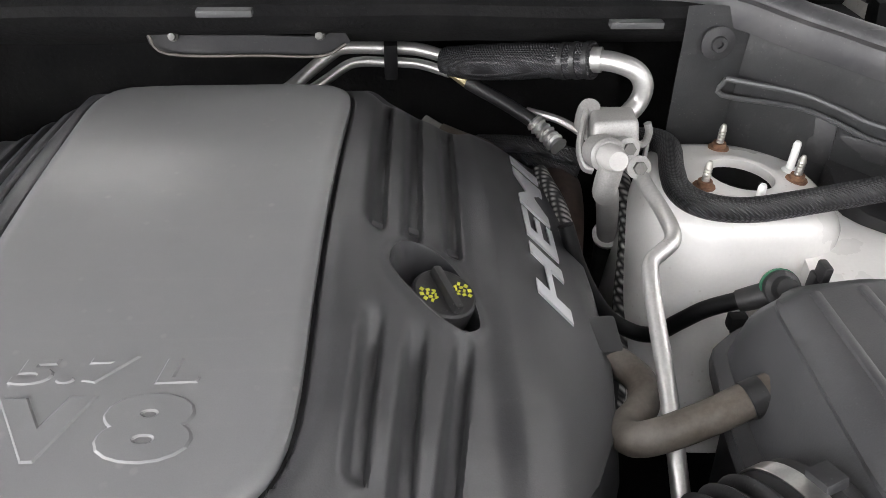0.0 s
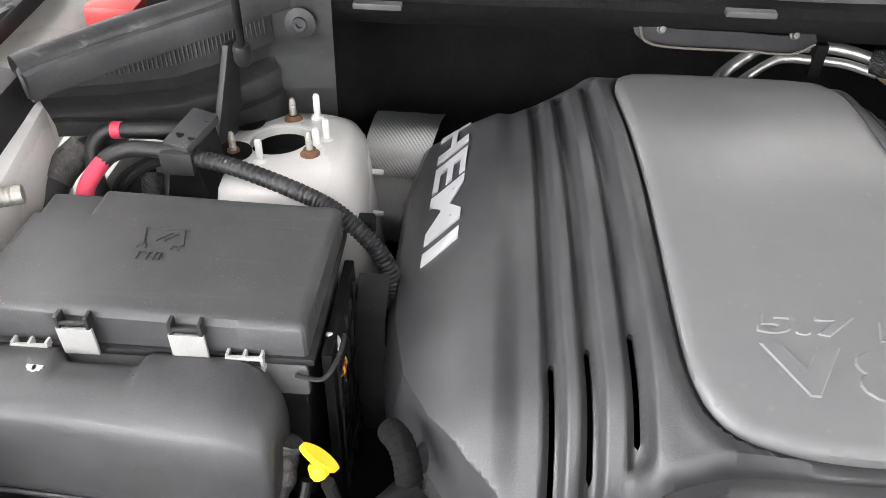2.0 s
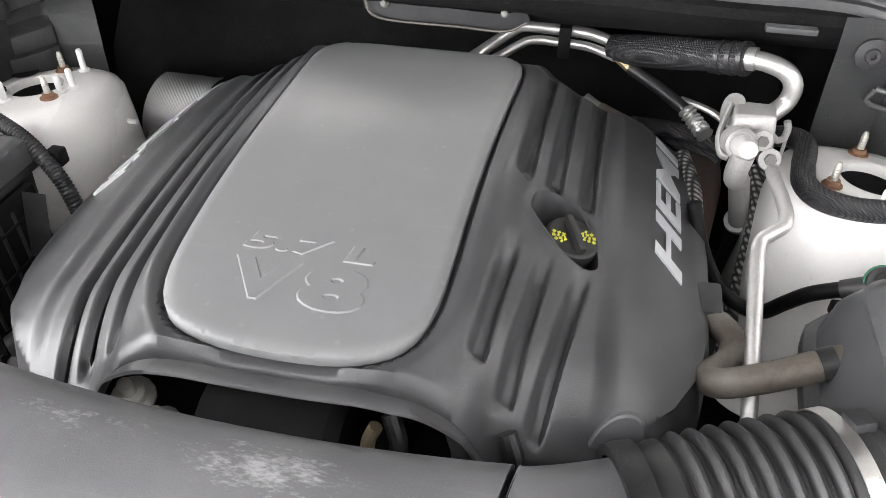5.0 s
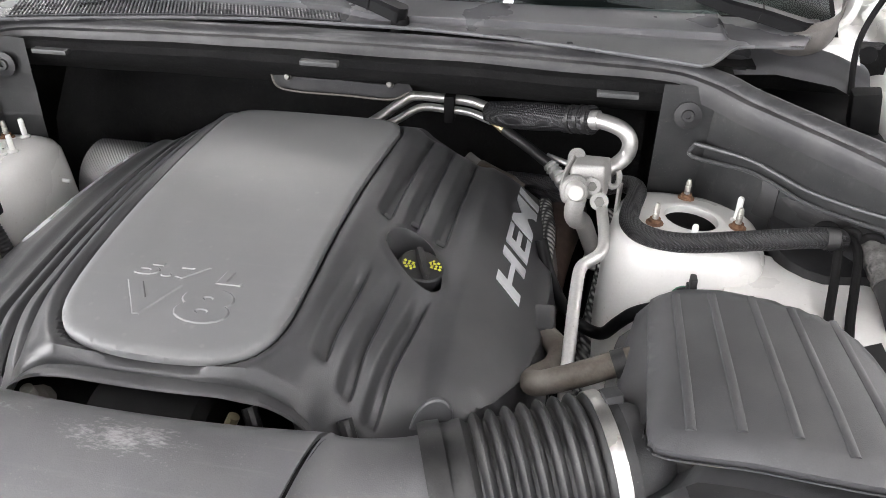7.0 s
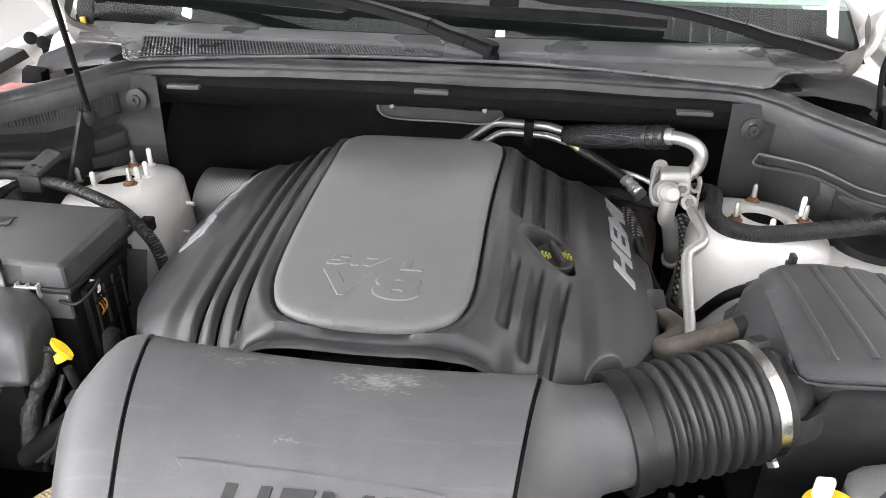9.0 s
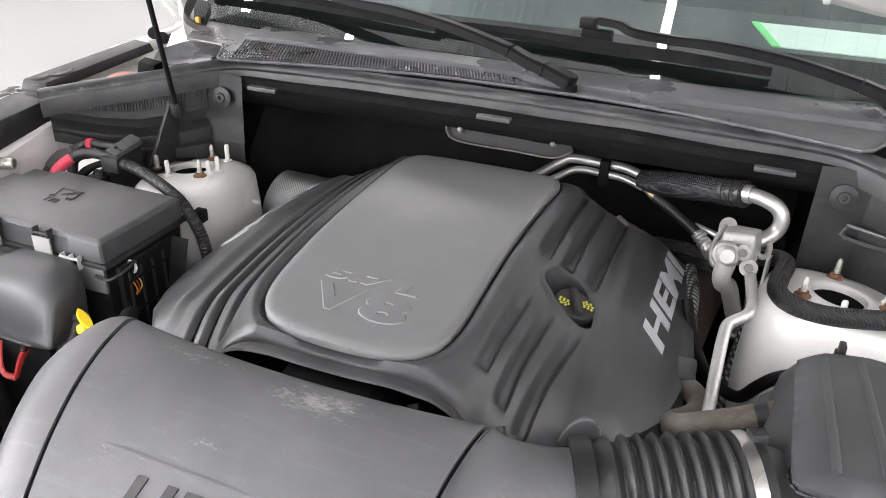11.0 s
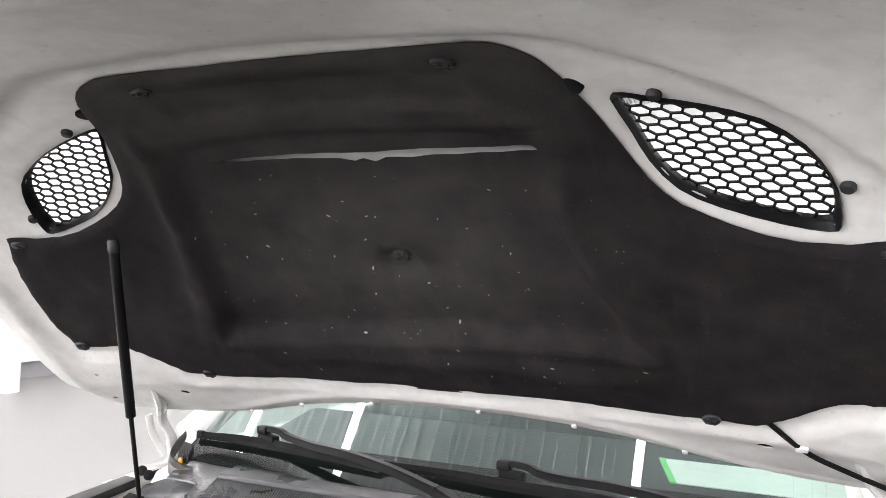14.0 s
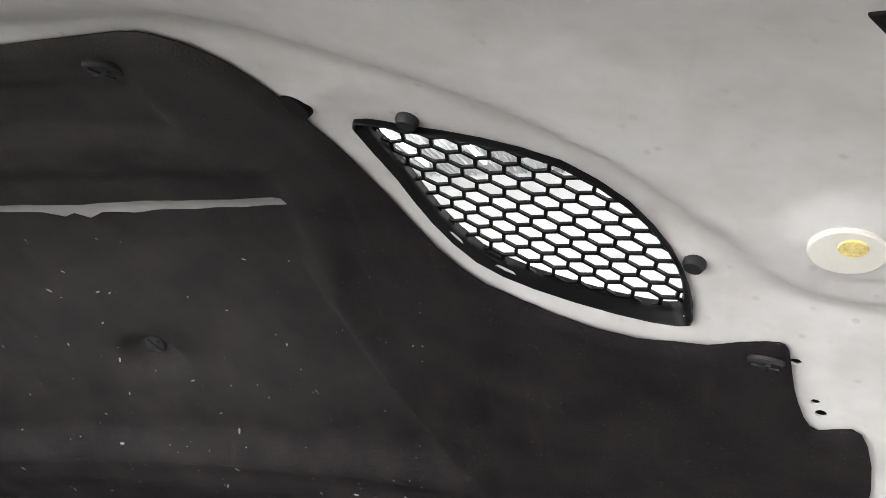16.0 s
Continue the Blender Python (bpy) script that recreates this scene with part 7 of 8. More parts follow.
        box(bm, (-0.0016, -0.011, 0.003), (0.0016, 0.011, 0.0055), 0.0, m @ Matrix.Rotation(0.6, 4, "Z"))
        part("push_pin", bm, DARK, lining, "black plastic push pin")
    # pale flecks stuck in the felt
    rnd = random.Random(11)
    bm = bmesh.new()
    for k in range(150):
        x, s = rnd.uniform(-0.38, 0.40), rnd.choice((rnd.uniform(0.28, 0.64), rnd.uniform(0.17, 0.3)))
        r = 0.0006 + 0.0022 * rnd.random() ** 3
        a = rnd.random() * math.pi
        vs = []
        for i in range(5):
            b = i * math.tau / 5
            px, ps = x + r * (1.9 * math.cos(a) * math.cos(b) - 0.6 * math.sin(a) * math.sin(b)), s + r * (1.9 * math.sin(a) * math.cos(b) + 0.6 * math.cos(a) * math.sin(b))
            vs.append(bm.verts.new(hood_at(px, ps, felt(px, ps) - 0.0012)))
        bm.faces.new(vs)
    tagged(part("fleck", bm, material("pale_fleck", (0.36, 0.35, 0.34), 0.8), lining, "pale paint flecks on the felt"), kind="stuff")

    # vents: rim and honeycomb
    for sign, vent in ((1, VENT_R), (-1, vent_l)):
        ring = refine(rounded(vent, 2), 0.012)
        cx, cs = sum(p[0] for p in ring) / len(ring), sum(p[1] for p in ring) / len(ring)
        bm = bmesh.new()
        rows = []
        for g, lift in ((1.015, 0.004), (1.015, -0.003), (1.0, -0.005), (0.985, -0.003), (0.975, 0.004), (0.965, 0.005), (0.955, 0.012), (0.95, 0.018)):
            rows.append([hood_at((x - cx) * g + cx, (s - cs) * g + cs, lift) for x, s in ring])
        loft_rows(bm, [list(r) + [r[0]] for r in rows])
        rim = part("vent_rim", bm, WIPER, h, "black plastic vent rim", sharp=60)
        bm = bmesh.new()
        pitch, keep, lift = 0.0212, 0.865, 0.012
        turn = radians(-10) if sign > 0 else radians(190)
        ax, ay = V((math.cos(turn), math.sin(turn))), V((math.cos(turn - sign * radians(60)), math.sin(turn - sign * radians(60))))
        across = V((-ax.y, ax.x))
        squash = lambda p: ax * (1.10 * p.dot(ax)) + across * (0.84 * p.dot(across))
        for j in range(-18, 19):
            for i in range(-18, 19):
                u, v = V((cx, cs)) + squash(pitch * (i * ax + j * ay))
                if not inside((u, v), vent) and edge_distance((u, v), vent) > 0.009:
                    continue
                ring6 = [tuple(squash(V((math.cos(turn + radians(30 + 60 * k)), math.sin(turn + radians(30 + 60 * k)))))) for k in range(6)]
                r6 = pitch / math.sqrt(3)
                vo = [bm.verts.new(hood_at(u + p * r6, v + q * r6, lift)) for p, q in ring6]
                vi = [bm.verts.new(hood_at(u + p * r6 * keep, v + q * r6 * keep, lift)) for p, q in ring6]
                vj = [bm.verts.new(hood_at(u + p * r6 * keep, v + q * r6 * keep * 0.98, lift + 0.003)) for p, q in ring6]
                for k in range(6):
                    q = (k + 1) % 6
                    bm.faces.new((vo[k], vo[q], vi[q], vi[k]))
                    bm.faces.new((vi[k], vi[q], vj[q], vj[k]))
        part("honeycomb", bm, WIPER, rim, "black honeycomb mesh", sharp=30, recalc=False)
        for x, s in (((0.448, 0.819), (0.648, 0.684)) if sign > 0 else ((0.420, 0.797), (0.640, 0.615))):
            bm = bmesh.new()
            lathe(bm, [(0.0, 0.0), (0.0085, 0.0), (0.009, 0.004), (0.007, 0.008), (0.0, 0.009)], stand(sign * x, s, low, -0.001), 18)
            part("knob", bm, DARK, rim, "black round retaining knob")
    # rubber stops, dark plugs
    bm = bmesh.new()
    lathe(bm, [(0.0, -0.004), (0.0225, -0.004), (0.0225, 0.0025), (0.0212, 0.0035), (0.0, 0.0040)], stand(0.732, 0.755, low, 0.0), 30)
    st = part("round_plug", bm, CREAM, h, "cream round plug with yellow stain")
    bm = bmesh.new()
    lathe(bm, [(0.0, -0.001), (0.0085, -0.001), (0.008, 0.0002), (0.0, 0.0003)], stand(0.732, 0.755, low, 0.0046) @ Matrix.Translation((0.004, 0.006, 0)), 18)
    part("stain", bm, material("yellow_stain", (0.80, 0.66, 0.26), 0.5, vary=0.3, cloud=60), st, "yellow stain")
    for sx in (1, -1):
        bm = bmesh.new()
        lathe(bm, [(0.0, 0.0), (0.014, 0.0), (0.013, 0.006), (0.0, 0.007)], stand(sx * 0.358, 0.828, low, -0.004), 20)
        part("rubber_plug", bm, BLACK, h)
        bm = bmesh.new()
        box(bm, (-0.0095, -0.0055, -0.003), (0.0095, 0.0055, 0.0015), 0.0045, stand(sx * 0.703, 0.954, low) @ Matrix.Rotation(radians(35 * sx), 4, "Z"), 4)
        part("slot_plug", bm, BLACK, h, "black rubber slot plug")
    # little clips along the rear edge
    for x, s in ((-0.53, -0.072), (-0.36, -0.004), (-0.18, 0.024), (0.06, 0.034), (0.25, 0.020), (0.45, -0.036)):
        bm = bmesh.new()
        box(bm, (-0.005, -0.004, -0.003), (0.005, 0.005, 0.002), 0.0018, aim(hood_at(x, s + 0.014, -0.003), -HW))
        part("edge_clip", bm, PRIMER, h)
    # hinges
    for sx in (-1, 1):
        bm = bmesh.new()
        pts = [(0.705, 0.86, 1.385), (0.745, 0.95, 1.31), (0.785, 1.0, 1.245), (0.775, 1.02, 1.20), (0.765, 1.03, 1.15), (0.72, 1.02, 1.115)]
        tube(bm, [(sx * x, y, z) for x, y, z in pts], lambda t: 0.020 + 0.006 * math.sin(9 * t), 5, 10, flat=0.45, up=(1, 0, 0))
        tube(bm, [(sx * 0.815, 0.985, 1.25), (sx * 0.812, 1.0, 1.20), (sx * 0.79, 1.02, 1.15)], 0.012, 5, 10, flat=0.5, up=(1, 0, 0))
        hexa(bm, [(sx * 0.66, 0.98, 1.07), (sx * 0.80, 0.96, 1.06), (sx * 0.80, 1.06, 1.06), (sx * 0.66, 1.06, 1.07), (sx * 0.67, 0.99, 1.11), (sx * 0.78, 0.98, 1.12), (sx * 0.78, 1.05, 1.13), (sx * 0.67, 1.05, 1.115)], 0.008)
        part("hinge", bm, WHITE, h, "white painted hinge bracket")
    # washer hose with its clip
    bm = bmesh.new()
    tube(bm, [hood_at(0.585, 0.165, -0.005), hood_at(0.625, 0.12, -0.010), hood_at(0.66, 0.085, -0.012), hood_at(0.72, 0.04, -0.012), hood_at(0.80, -0.04, -0.014), V((0.812, 0.972, 1.235)), V((0.790, 0.975, 1.185)), V((0.774, 0.965, 1.14)), V((0.768, 0.945, 1.105)), V((0.772, 0.93, 1.06))], 0.0045, 6, 10)
    wh = part("washer_hose", bm, BLACK, h, "thin black washer hose")
    bm = bmesh.new()
    box(bm, (-0.010, -0.007, -0.006), (0.010, 0.007, 0.006), 0.003, aim(hood_at(0.638, 0.108, -0.010), -HW))
    part("hose_clip", bm, NYLON, wh, "white hose clip")
    return h


def gas_strut():
    g = thing("gas_strut", (-0.571, 0.718, 1.0), "black gas strut holding the hood open", "gas strut")
    a, b, c = V((-0.573, 0.718, 1.057)), V((-0.53, 0.6135, 1.348)), hood_at(-0.505, 0.545, -0.031)
    b = a.lerp(c, 0.46)
    bm = bmesh.new()
    tube(bm, [a, b], 0.0045, 2, 12)
    part("rod", bm, BLACK, g, "thin polished black rod")
    bm = bmesh.new()
    tube(bm, [b, b.lerp(c, 0.03), b.lerp(c, 0.97), c], 0.0095, 2, 18, smooth=False)
    part("cylinder", bm, WIPER, g, "satin black cylinder")
    for p in (a, c):
        bm = bmesh.new()
        lathe(bm, [(0.0, -0.014), (0.008, -0.014), (0.0105, -0.008), (0.0105, 0.008), (0.008, 0.014), (0.0, 0.014)], aim(p, (c - a).normalized()), 16)
        part("ball_socket", bm, DARK, g)
    # triangular stand that carries it
    bm = bmesh.new()
    hexa(bm, [(-0.611, 0.665, 0.955), (-0.603, 0.663, 0.955), (-0.588, 0.73, 0.955), (-0.596, 0.733, 0.955), (-0.597, 0.724, 1.064), (-0.589, 0.721, 1.064), (-0.583, 0.738, 1.064), (-0.591, 0.741, 1.064)], 0.002)
    part("stand", bm, DARK, g, "black triangular stand")


def gas_lines():
    """Air conditioning pipes at the back of the bay."""
    a = thing("air_conditioning_line", (0.40, 0.72, 0.85), "aluminium air conditioning pipes with valve block", "pipes")
    add = lambda name, pts, r, mat, label="", **kw: part(name, tube(bmesh.new(), pts, r, kw.get("n", 6), kw.get("sides", 14)), mat, a, label)
    add("pipe", [(0.02, 0.90, 0.955), (0.045, 0.93, 0.965), (0.085, 0.945, 0.992), (0.105, 0.945, 1.0), (0.155, 0.945, 0.999)], 0.0085, ALU, "bright aluminium pipe")
    add("pipe", [(0.045, 0.895, 0.955), (0.075, 0.92, 0.965), (0.105, 0.93, 0.982), (0.125, 0.93, 0.987), (0.155, 0.93, 0.986)], 0.0065, ALU, "bright aluminium pipe")
    add("pipe", [(0.168, 0.945, 0.999), (0.20, 0.94, 0.998), (0.24, 0.92, 0.994)], 0.0085, ALU, "bright aluminium pipe")
    add("pipe", [(0.168, 0.93, 0.986), (0.20, 0.922, 0.986), (0.235, 0.90, 0.984)], 0.0065, ALU, "bright aluminium pipe")
    bm = bmesh.new()
    box(bm, (0.153, 0.920, 0.965), (0.170, 0.960, 1.012), 0.003)
    part("pipe_bracket", bm, BLACK, a)
    add("sleeve", [(0.232, 0.915, 0.992), (0.27, 0.885, 1.004), (0.32, 0.855, 1.018), (0.36, 0.83, 1.030)], lambda t: 0.019 + 0.003 * math.sin(math.pi * t), BRAID, "black ribbed fabric sleeve", sides=18)
    add("sleeve_end", [(0.352, 0.833, 1.027), (0.392, 0.806, 1.040)], 0.0205, BRAID, "braided sleeve end", sides=20)
    for k in range(3):
        p0, p1 = V((0.352, 0.833, 1.027)), V((0.392, 0.806, 1.040))
        add("crimp_ring", [p0.lerp(p1, 0.25 + 0.3 * k), p0.lerp(p1, 0.37 + 0.3 * k)], 0.0218, RUBBER, sides=18)
    add("ferrule", [(0.389, 0.8075, 1.040), (0.400, 0.803, 1.0415)], 0.0145, ALU, sides=18)
    add("u_bend", [(0.388, 0.807, 1.040), (0.412, 0.798, 1.041), (0.436, 0.790, 1.034), (0.447, 0.786, 1.018), (0.444, 0.784, 0.998), (0.428, 0.775, 0.984), (0.41, 0.762, 0.977)], 0.0115, ALU, "bright aluminium bend", sides=18)
    # valve block
    bm = bmesh.new()
    hexa(bm, [(0.362, 0.668, 0.986), (0.418, 0.655, 0.984), (0.432, 0.742, 0.978), (0.372, 0.752, 0.980), (0.362, 0.682, 1.032), (0.412, 0.672, 1.040), (0.426, 0.742, 1.022), (0.374, 0.752, 1.018)], 0.006, 3)
    blk = part("valve_block", bm, CAST, a, "grey cast aluminium valve block")
    blk.scale, blk.location = (0.86, 0.86, 0.86), V((0.382, 0.650, 1.015)) * 0.14
    bm = bmesh.new()
    tube(bm, [(0.374, 0.755, 0.99), (0.372, 0.745, 1.010), (0.371, 0.738, 1.024)], lambda t: 0.0155 - 0.003 * t ** 4, 5, 18)
    part("lug", bm, CAST, blk)
    bm = bmesh.new()
    tube(bm, [(0.366, 0.735, 1.018), (0.358, 0.712, 1.008), (0.352, 0.690, 0.992), (0.356, 0.672, 0.978), (0.366, 0.668, 0.975)], 0.0075, 5, 10, flat=0.6, up=(1, 0, 0))
    part("side_arm", bm, CAST, blk)
    # boss with its pale cap
    way = V((0.0, -0.90, 0.36)).normalized()
    m = aim((0.3715, 0.676, 0.998), way)
    bm = bmesh.new()
    lathe(bm, [(0.0, 0.0), (0.0205, 0.0), (0.0205, 0.022), (0.0185, 0.026), (0.0185, 0.036), (0.0205, 0.038), (0.0205, 0.044), (0.017, 0.047), (0.0, 0.047)], m, 28)
    part("boss", bm, CAST, blk)
    bm = bmesh.new()
    lathe(bm, [(0.0, 0.047), (0.0150, 0.047), (0.0155, 0.060), (0.0135, 0.064), (0.0125, 0.082), (0.0105, 0.085), (0.0, 0.085)], m, 24)
    part("valve_cap", bm, material("chalky_white_cap", (0.42, 0.41, 0.395), 0.6, vary=0.1), blk, "white plastic valve cap")
    for p, r in (((0.3955, 0.645, 1.018), 0.0115), ((0.4085, 0.636, 0.998), 0.0125)):
        m = aim(p, way)
        bm = bmesh.new()
        lathe(bm, [(0.0, -0.02), (r, -0.02), (r, 0.0), (r * 1.12, 0.001), (r * 1.12, 0.004), (r * 0.8, 0.005), (0.0, 0.005)], m, 20)
        nut = part("union_nut", bm, CAST, blk)
        bm = bmesh.new()
        lathe(bm, [(0.0, 0.005), (r * 0.62, 0.005), (r * 0.62, 0.011), (0.0, 0.011)], m, 6)
        part("bolt_head", bm, DULL, nut)
    bm = bmesh.new()
    tube(bm, [(0.418, 0.70, 1.0), (0.428, 0.702, 0.990), (0.437, 0.705, 0.992), (0.4395, 0.707, 1.005), (0.436, 0.708, 1.016)], 0.0048, 5, 10)
    part("hook", bm, CAST, blk)
    add("elbow", [(0.376, 0.632, 1.006), (0.3735, 0.632, 0.985), (0.378, 0.645, 0.966), (0.388, 0.668, 0.950), (0.402, 0.698, 0.905), (0.418, 0.733, 0.848)], 0.0125, CAST, "grey aluminium down pipe", sides=18)
    add("collar", [(0.4165, 0.730, 0.852), (0.4205, 0.738, 0.842)], 0.0175, ALU, sides=20)
    add("rubber_hose", [(0.4195, 0.736, 0.845), (0.424, 0.744, 0.80), (0.418, 0.735, 0.74), (0.40, 0.70, 0.66)], 0.0155, RUBBER, "black rubber hose", sides=16)
    add("pipe", [(0.409, 0.640, 0.992), (0.4105, 0.615, 0.990), (0.4120, 0.575, 0.992), (0.4105, 0.540, 0.994), (0.406, 0.525, 0.992), (0.395, 0.518, 0.986), (0.387, 0.513, 0.981), (0.3835, 0.500, 0.975), (0.381, 0.46, 0.958), (0.379, 0.40, 0.930), (0.377, 0.33, 0.885), (0.376, 0.28, 0.83)], 0.0075, ALU, "pale aluminium pipe", sides=16)
    bm = bmesh.new()
    hexa(bm, [(0.432, 0.700, 0.855), (0.436, 0.700, 0.855), (0.439, 0.722, 0.855), (0.435, 0.722, 0.855), (0.430, 0.696, 0.99), (0.434, 0.696, 0.99), (0.440, 0.716, 0.99), (0.436, 0.716, 0.99)], 0.001)
    part("flat_bracket", bm, ALU, a)
    t = thing("brake_hose", (0.3, 0.85, 0.9), "thin black hose with metal ends", "hose")
    part("hose", tube(bmesh.new(), [(0.258, 0.89, 0.975), (0.30, 0.86, 0.962), (0.335, 0.835, 0.948)], 0.0085, 5, 12), RUBBER, t)
    part("metal_end", tube(bmesh.new(), [(0.335, 0.835, 0.948), (0.35, 0.82, 0.938), (0.362, 0.80, 0.932)], lambda u: 0.0105 + 0.002 * math.sin(40 * u), 8, 12), ALU, t, "corrugated metal end")
    part("brass_end", tube(bmesh.new(), [(0.24, 0.90, 0.985), (0.258, 0.89, 0.975)], 0.008, 3, 10), material("brass", (0.5, 0.42, 0.25), 0.4, metal=0.8), t)
    part("pipe", tube(bmesh.new(), [(0.33, 0.86, 0.95), (0.37, 0.84, 0.946), (0.40, 0.80, 0.942)], 0.005, 4, 8), ALU, t)
    h = thing("fabric_hose", (0.35, 0.80, 0.88), "black fabric-covered hoses behind the cover", "hose")
    for k in range(2):
        part("hose", tube(bmesh.new(), [(0.27 + 0.01 * k, 0.86, 0.905 - 0.018 * k), (0.33, 0.83, 0.918 - 0.018 * k), (0.39, 0.80, 0.915 - 0.018 * k)], 0.011, 5, 12), BRAID, h)
    j = thing("heater_joint", (0.23, 0.87, 0.9), "pale grey hose joint on dark pipe", "pipe joint")
    part("joint", tube(bmesh.new(), [(0.20, 0.88, 0.925), (0.222, 0.868, 0.916)], 0.011, 3, 12), CAST, j)
    part("hose", tube(bmesh.new(), [(0.222, 0.868, 0.916), (0.26, 0.85, 0.908), (0.30, 0.84, 0.90)], 0.013, 4, 12), BROWN, j)


def hoses_right():
    h = thing("breather_hose", (0.37, 0.40, 0.88), "weathered brown rubber breather hose", "hose")
    part("hose", tube(bmesh.new(), [(0.345, 0.478, 0.903), (0.360, 0.464, 0.905), (0.371, 0.438, 0.908), (0.364, 0.412, 0.908), (0.346, 0.393, 0.908), (0.343, 0.376, 0.915), (0.356, 0.366, 0.927), (0.392, 0.367, 0.944), (0.430, 0.374, 0.960), (0.452, 0.378, 0.968)],
                      0.0138, 6, 18), BROWN, h)
    part("clamp", tube(bmesh.new(), [(0.424, 0.3725, 0.957), (0.437, 0.375, 0.962)], 0.0152, 2, 18), RUBBER, h)
    b = thing("braided_hose", (0.52, 0.62, 0.95), "black braided hose round the strut tower", "hose")
    part("hose", tube(bmesh.new(), [(0.40, 0.752, 0.955), (0.44, 0.745, 0.972), (0.459, 0.712, 0.982), (0.449, 0.66, 0.982), (0.446, 0.625, 0.981), (0.463, 0.603, 0.978), (0.505, 0.596, 0.975), (0.57, 0.598, 0.983), (0.64, 0.602, 0.993), (0.682, 0.607, 0.996), (0.698, 0.618, 0.988), (0.700, 0.634, 0.972)],
                      0.0130, 6, 16), BRAID, b)
    part("end_band", tube(bmesh.new(), [(0.676, 0.6035, 0.9965), (0.690, 0.604, 0.9965)], 0.0142, 2, 16), RUBBER, b, "black band round the hose end")
    v = thing("vent_hose", (0.45, 0.52, 0.90), "glossy black hose with a push connector", "hose")
    part("hose", tube(bmesh.new(), [(0.335, 0.62, 0.945), (0.352, 0.60, 0.90), (0.378, 0.585, 0.858), (0.405, 0.578, 0.838), (0.428, 0.565, 0.842), (0.443, 0.545, 0.878), (0.458, 0.532, 0.905), (0.480, 0.520, 0.926), (0.503, 0.512, 0.940)], 0.0085, 6, 14), WIPER, v)
    m = aim((0.510, 0.515, 0.945), (-0.05, -0.75, 0.55))
    bm = bmesh.new()
    lathe(bm, [(0.0, 0.0), (0.0165, 0.0), (0.0175, 0.004), (0.0165, 0.014), (0.012, 0.016), (0.010, 0.024), (0.0, 0.025)], m, 20)
    con = part("connector", bm, DARK, v, "black push connector")
    bm = bmesh.new()
    lathe(bm, [(0.0168, 0.0045), (0.0182, 0.0045), (0.0182, 0.0085), (0.0168, 0.0085)], m, 20, closed=False)
    part("retainer", bm, material("green_retainer", (0.03, 0.17, 0.09), 0.45), con, "green locking ring")
    part("sleeve", tube(bmesh.new(), [(0.480, 0.518, 0.927), (0.495, 0.513, 0.937), (0.512, 0.507, 0.948)], lambda t: 0.0105 + 0.002 * t, 3, 14), DARK, v)
    bm = bmesh.new()
    box(bm, (0.476, 0.512, 0.894), (0.494, 0.524, 0.910), 0.003)
    box(bm, (0.482, 0.510, 0.884), (0.500, 0.522, 0.898), 0.003)
    part("clip", bm, BLACK, v)
    l = thing("brake_line", (0.70, 0.56, 0.93), "pair of thin black brake lines", "brake line")
    for k in range(2):
        d = 0.024 * k
        part("line", tube(bmesh.new(), [(0.690 + d, 0.635, 0.985), (0.696 + d, 0.622, 0.982), (0.698 + d, 0.605, 0.972), (0.690 + d, 0.57, 0.955), (0.676 + d, 0.52, 0.94), (0.662 + d, 0.46, 0.925)], 0.0055, 6, 10), BLACK, l)
    g = thing("harness_guide", (0.72, 0.64, 0.93), "black plastic harness channel along the wing", "harness guide")
    bm = sheet(rounded([(0.635, 0.665), (0.652, 0.625), (0.69, 0.600), (0.74, 0.606), (0.81, 0.590), (0.82, 0.66), (0.66, 0.72)], 2), [], 0.02, lambda x, y: V((x, y, 0.945 + 0.25 * max(0.0, y - 0.62))), lambda x, y: V((x, y, 0.932)))
    part("foot", bm, DARK, g)
    bm = bmesh.new()
    hexa(bm, [(0.612, 0.728, 0.972), (0.800, 0.590, 0.972), (0.815, 0.615, 0.972), (0.630, 0.745, 0.972), (0.612, 0.728, 0.996), (0.800, 0.590, 1.000), (0.812, 0.61, 1.004), (0.628, 0.742, 1.002)], 0.003)
    part("channel", bm, DARK, g)
    bm = bmesh.new()
    hexa(bm, [(0.606, 0.722, 0.958), (0.640, 0.700, 0.958), (0.652, 0.716, 0.958), (0.620, 0.740, 0.958), (0.609, 0.727, 1.012), (0.640, 0.706, 1.010), (0.648, 0.716, 1.012), (0.618, 0.738, 1.014)], 0.003)
    part("end_box", bm, DARK, g)
    for k in range(3):
        p = V((0.690 + 0.024 * k, 0.642 - 0.010 * k, 0.988))
        part("clip", tube(bmesh.new(), [p + V((-0.012, 0.004, -0.006)), p + V((-0.006, 0, 0.006)), p + V((0.006, -0.003, 0.006)), p + V((0.012, -0.006, -0.006))], 0.005, 4, 8), BLACK, g)
    cb = thing("taped_cable", (0.75, 0.58, 0.93), "thick black cable wrapped in grey tape", "cable")
    part("cable", tube(bmesh.new(), [(0.735, 0.66, 0.985), (0.742, 0.632, 0.978), (0.750, 0.585, 0.962), (0.756, 0.54, 0.945), (0.758, 0.48, 0.92), (0.755, 0.42, 0.89)], 0.0175, 6, 16), RUBBER, cb)
    part("tape", tube(bmesh.new(), [(0.743, 0.628, 0.977), (0.748, 0.60, 0.968), (0.752, 0.572, 0.958)], lambda t: 0.0185 + 0.0008 * math.sin(22 * t), 6, 16), TAPE, cb, "grey cloth tape wrapping")
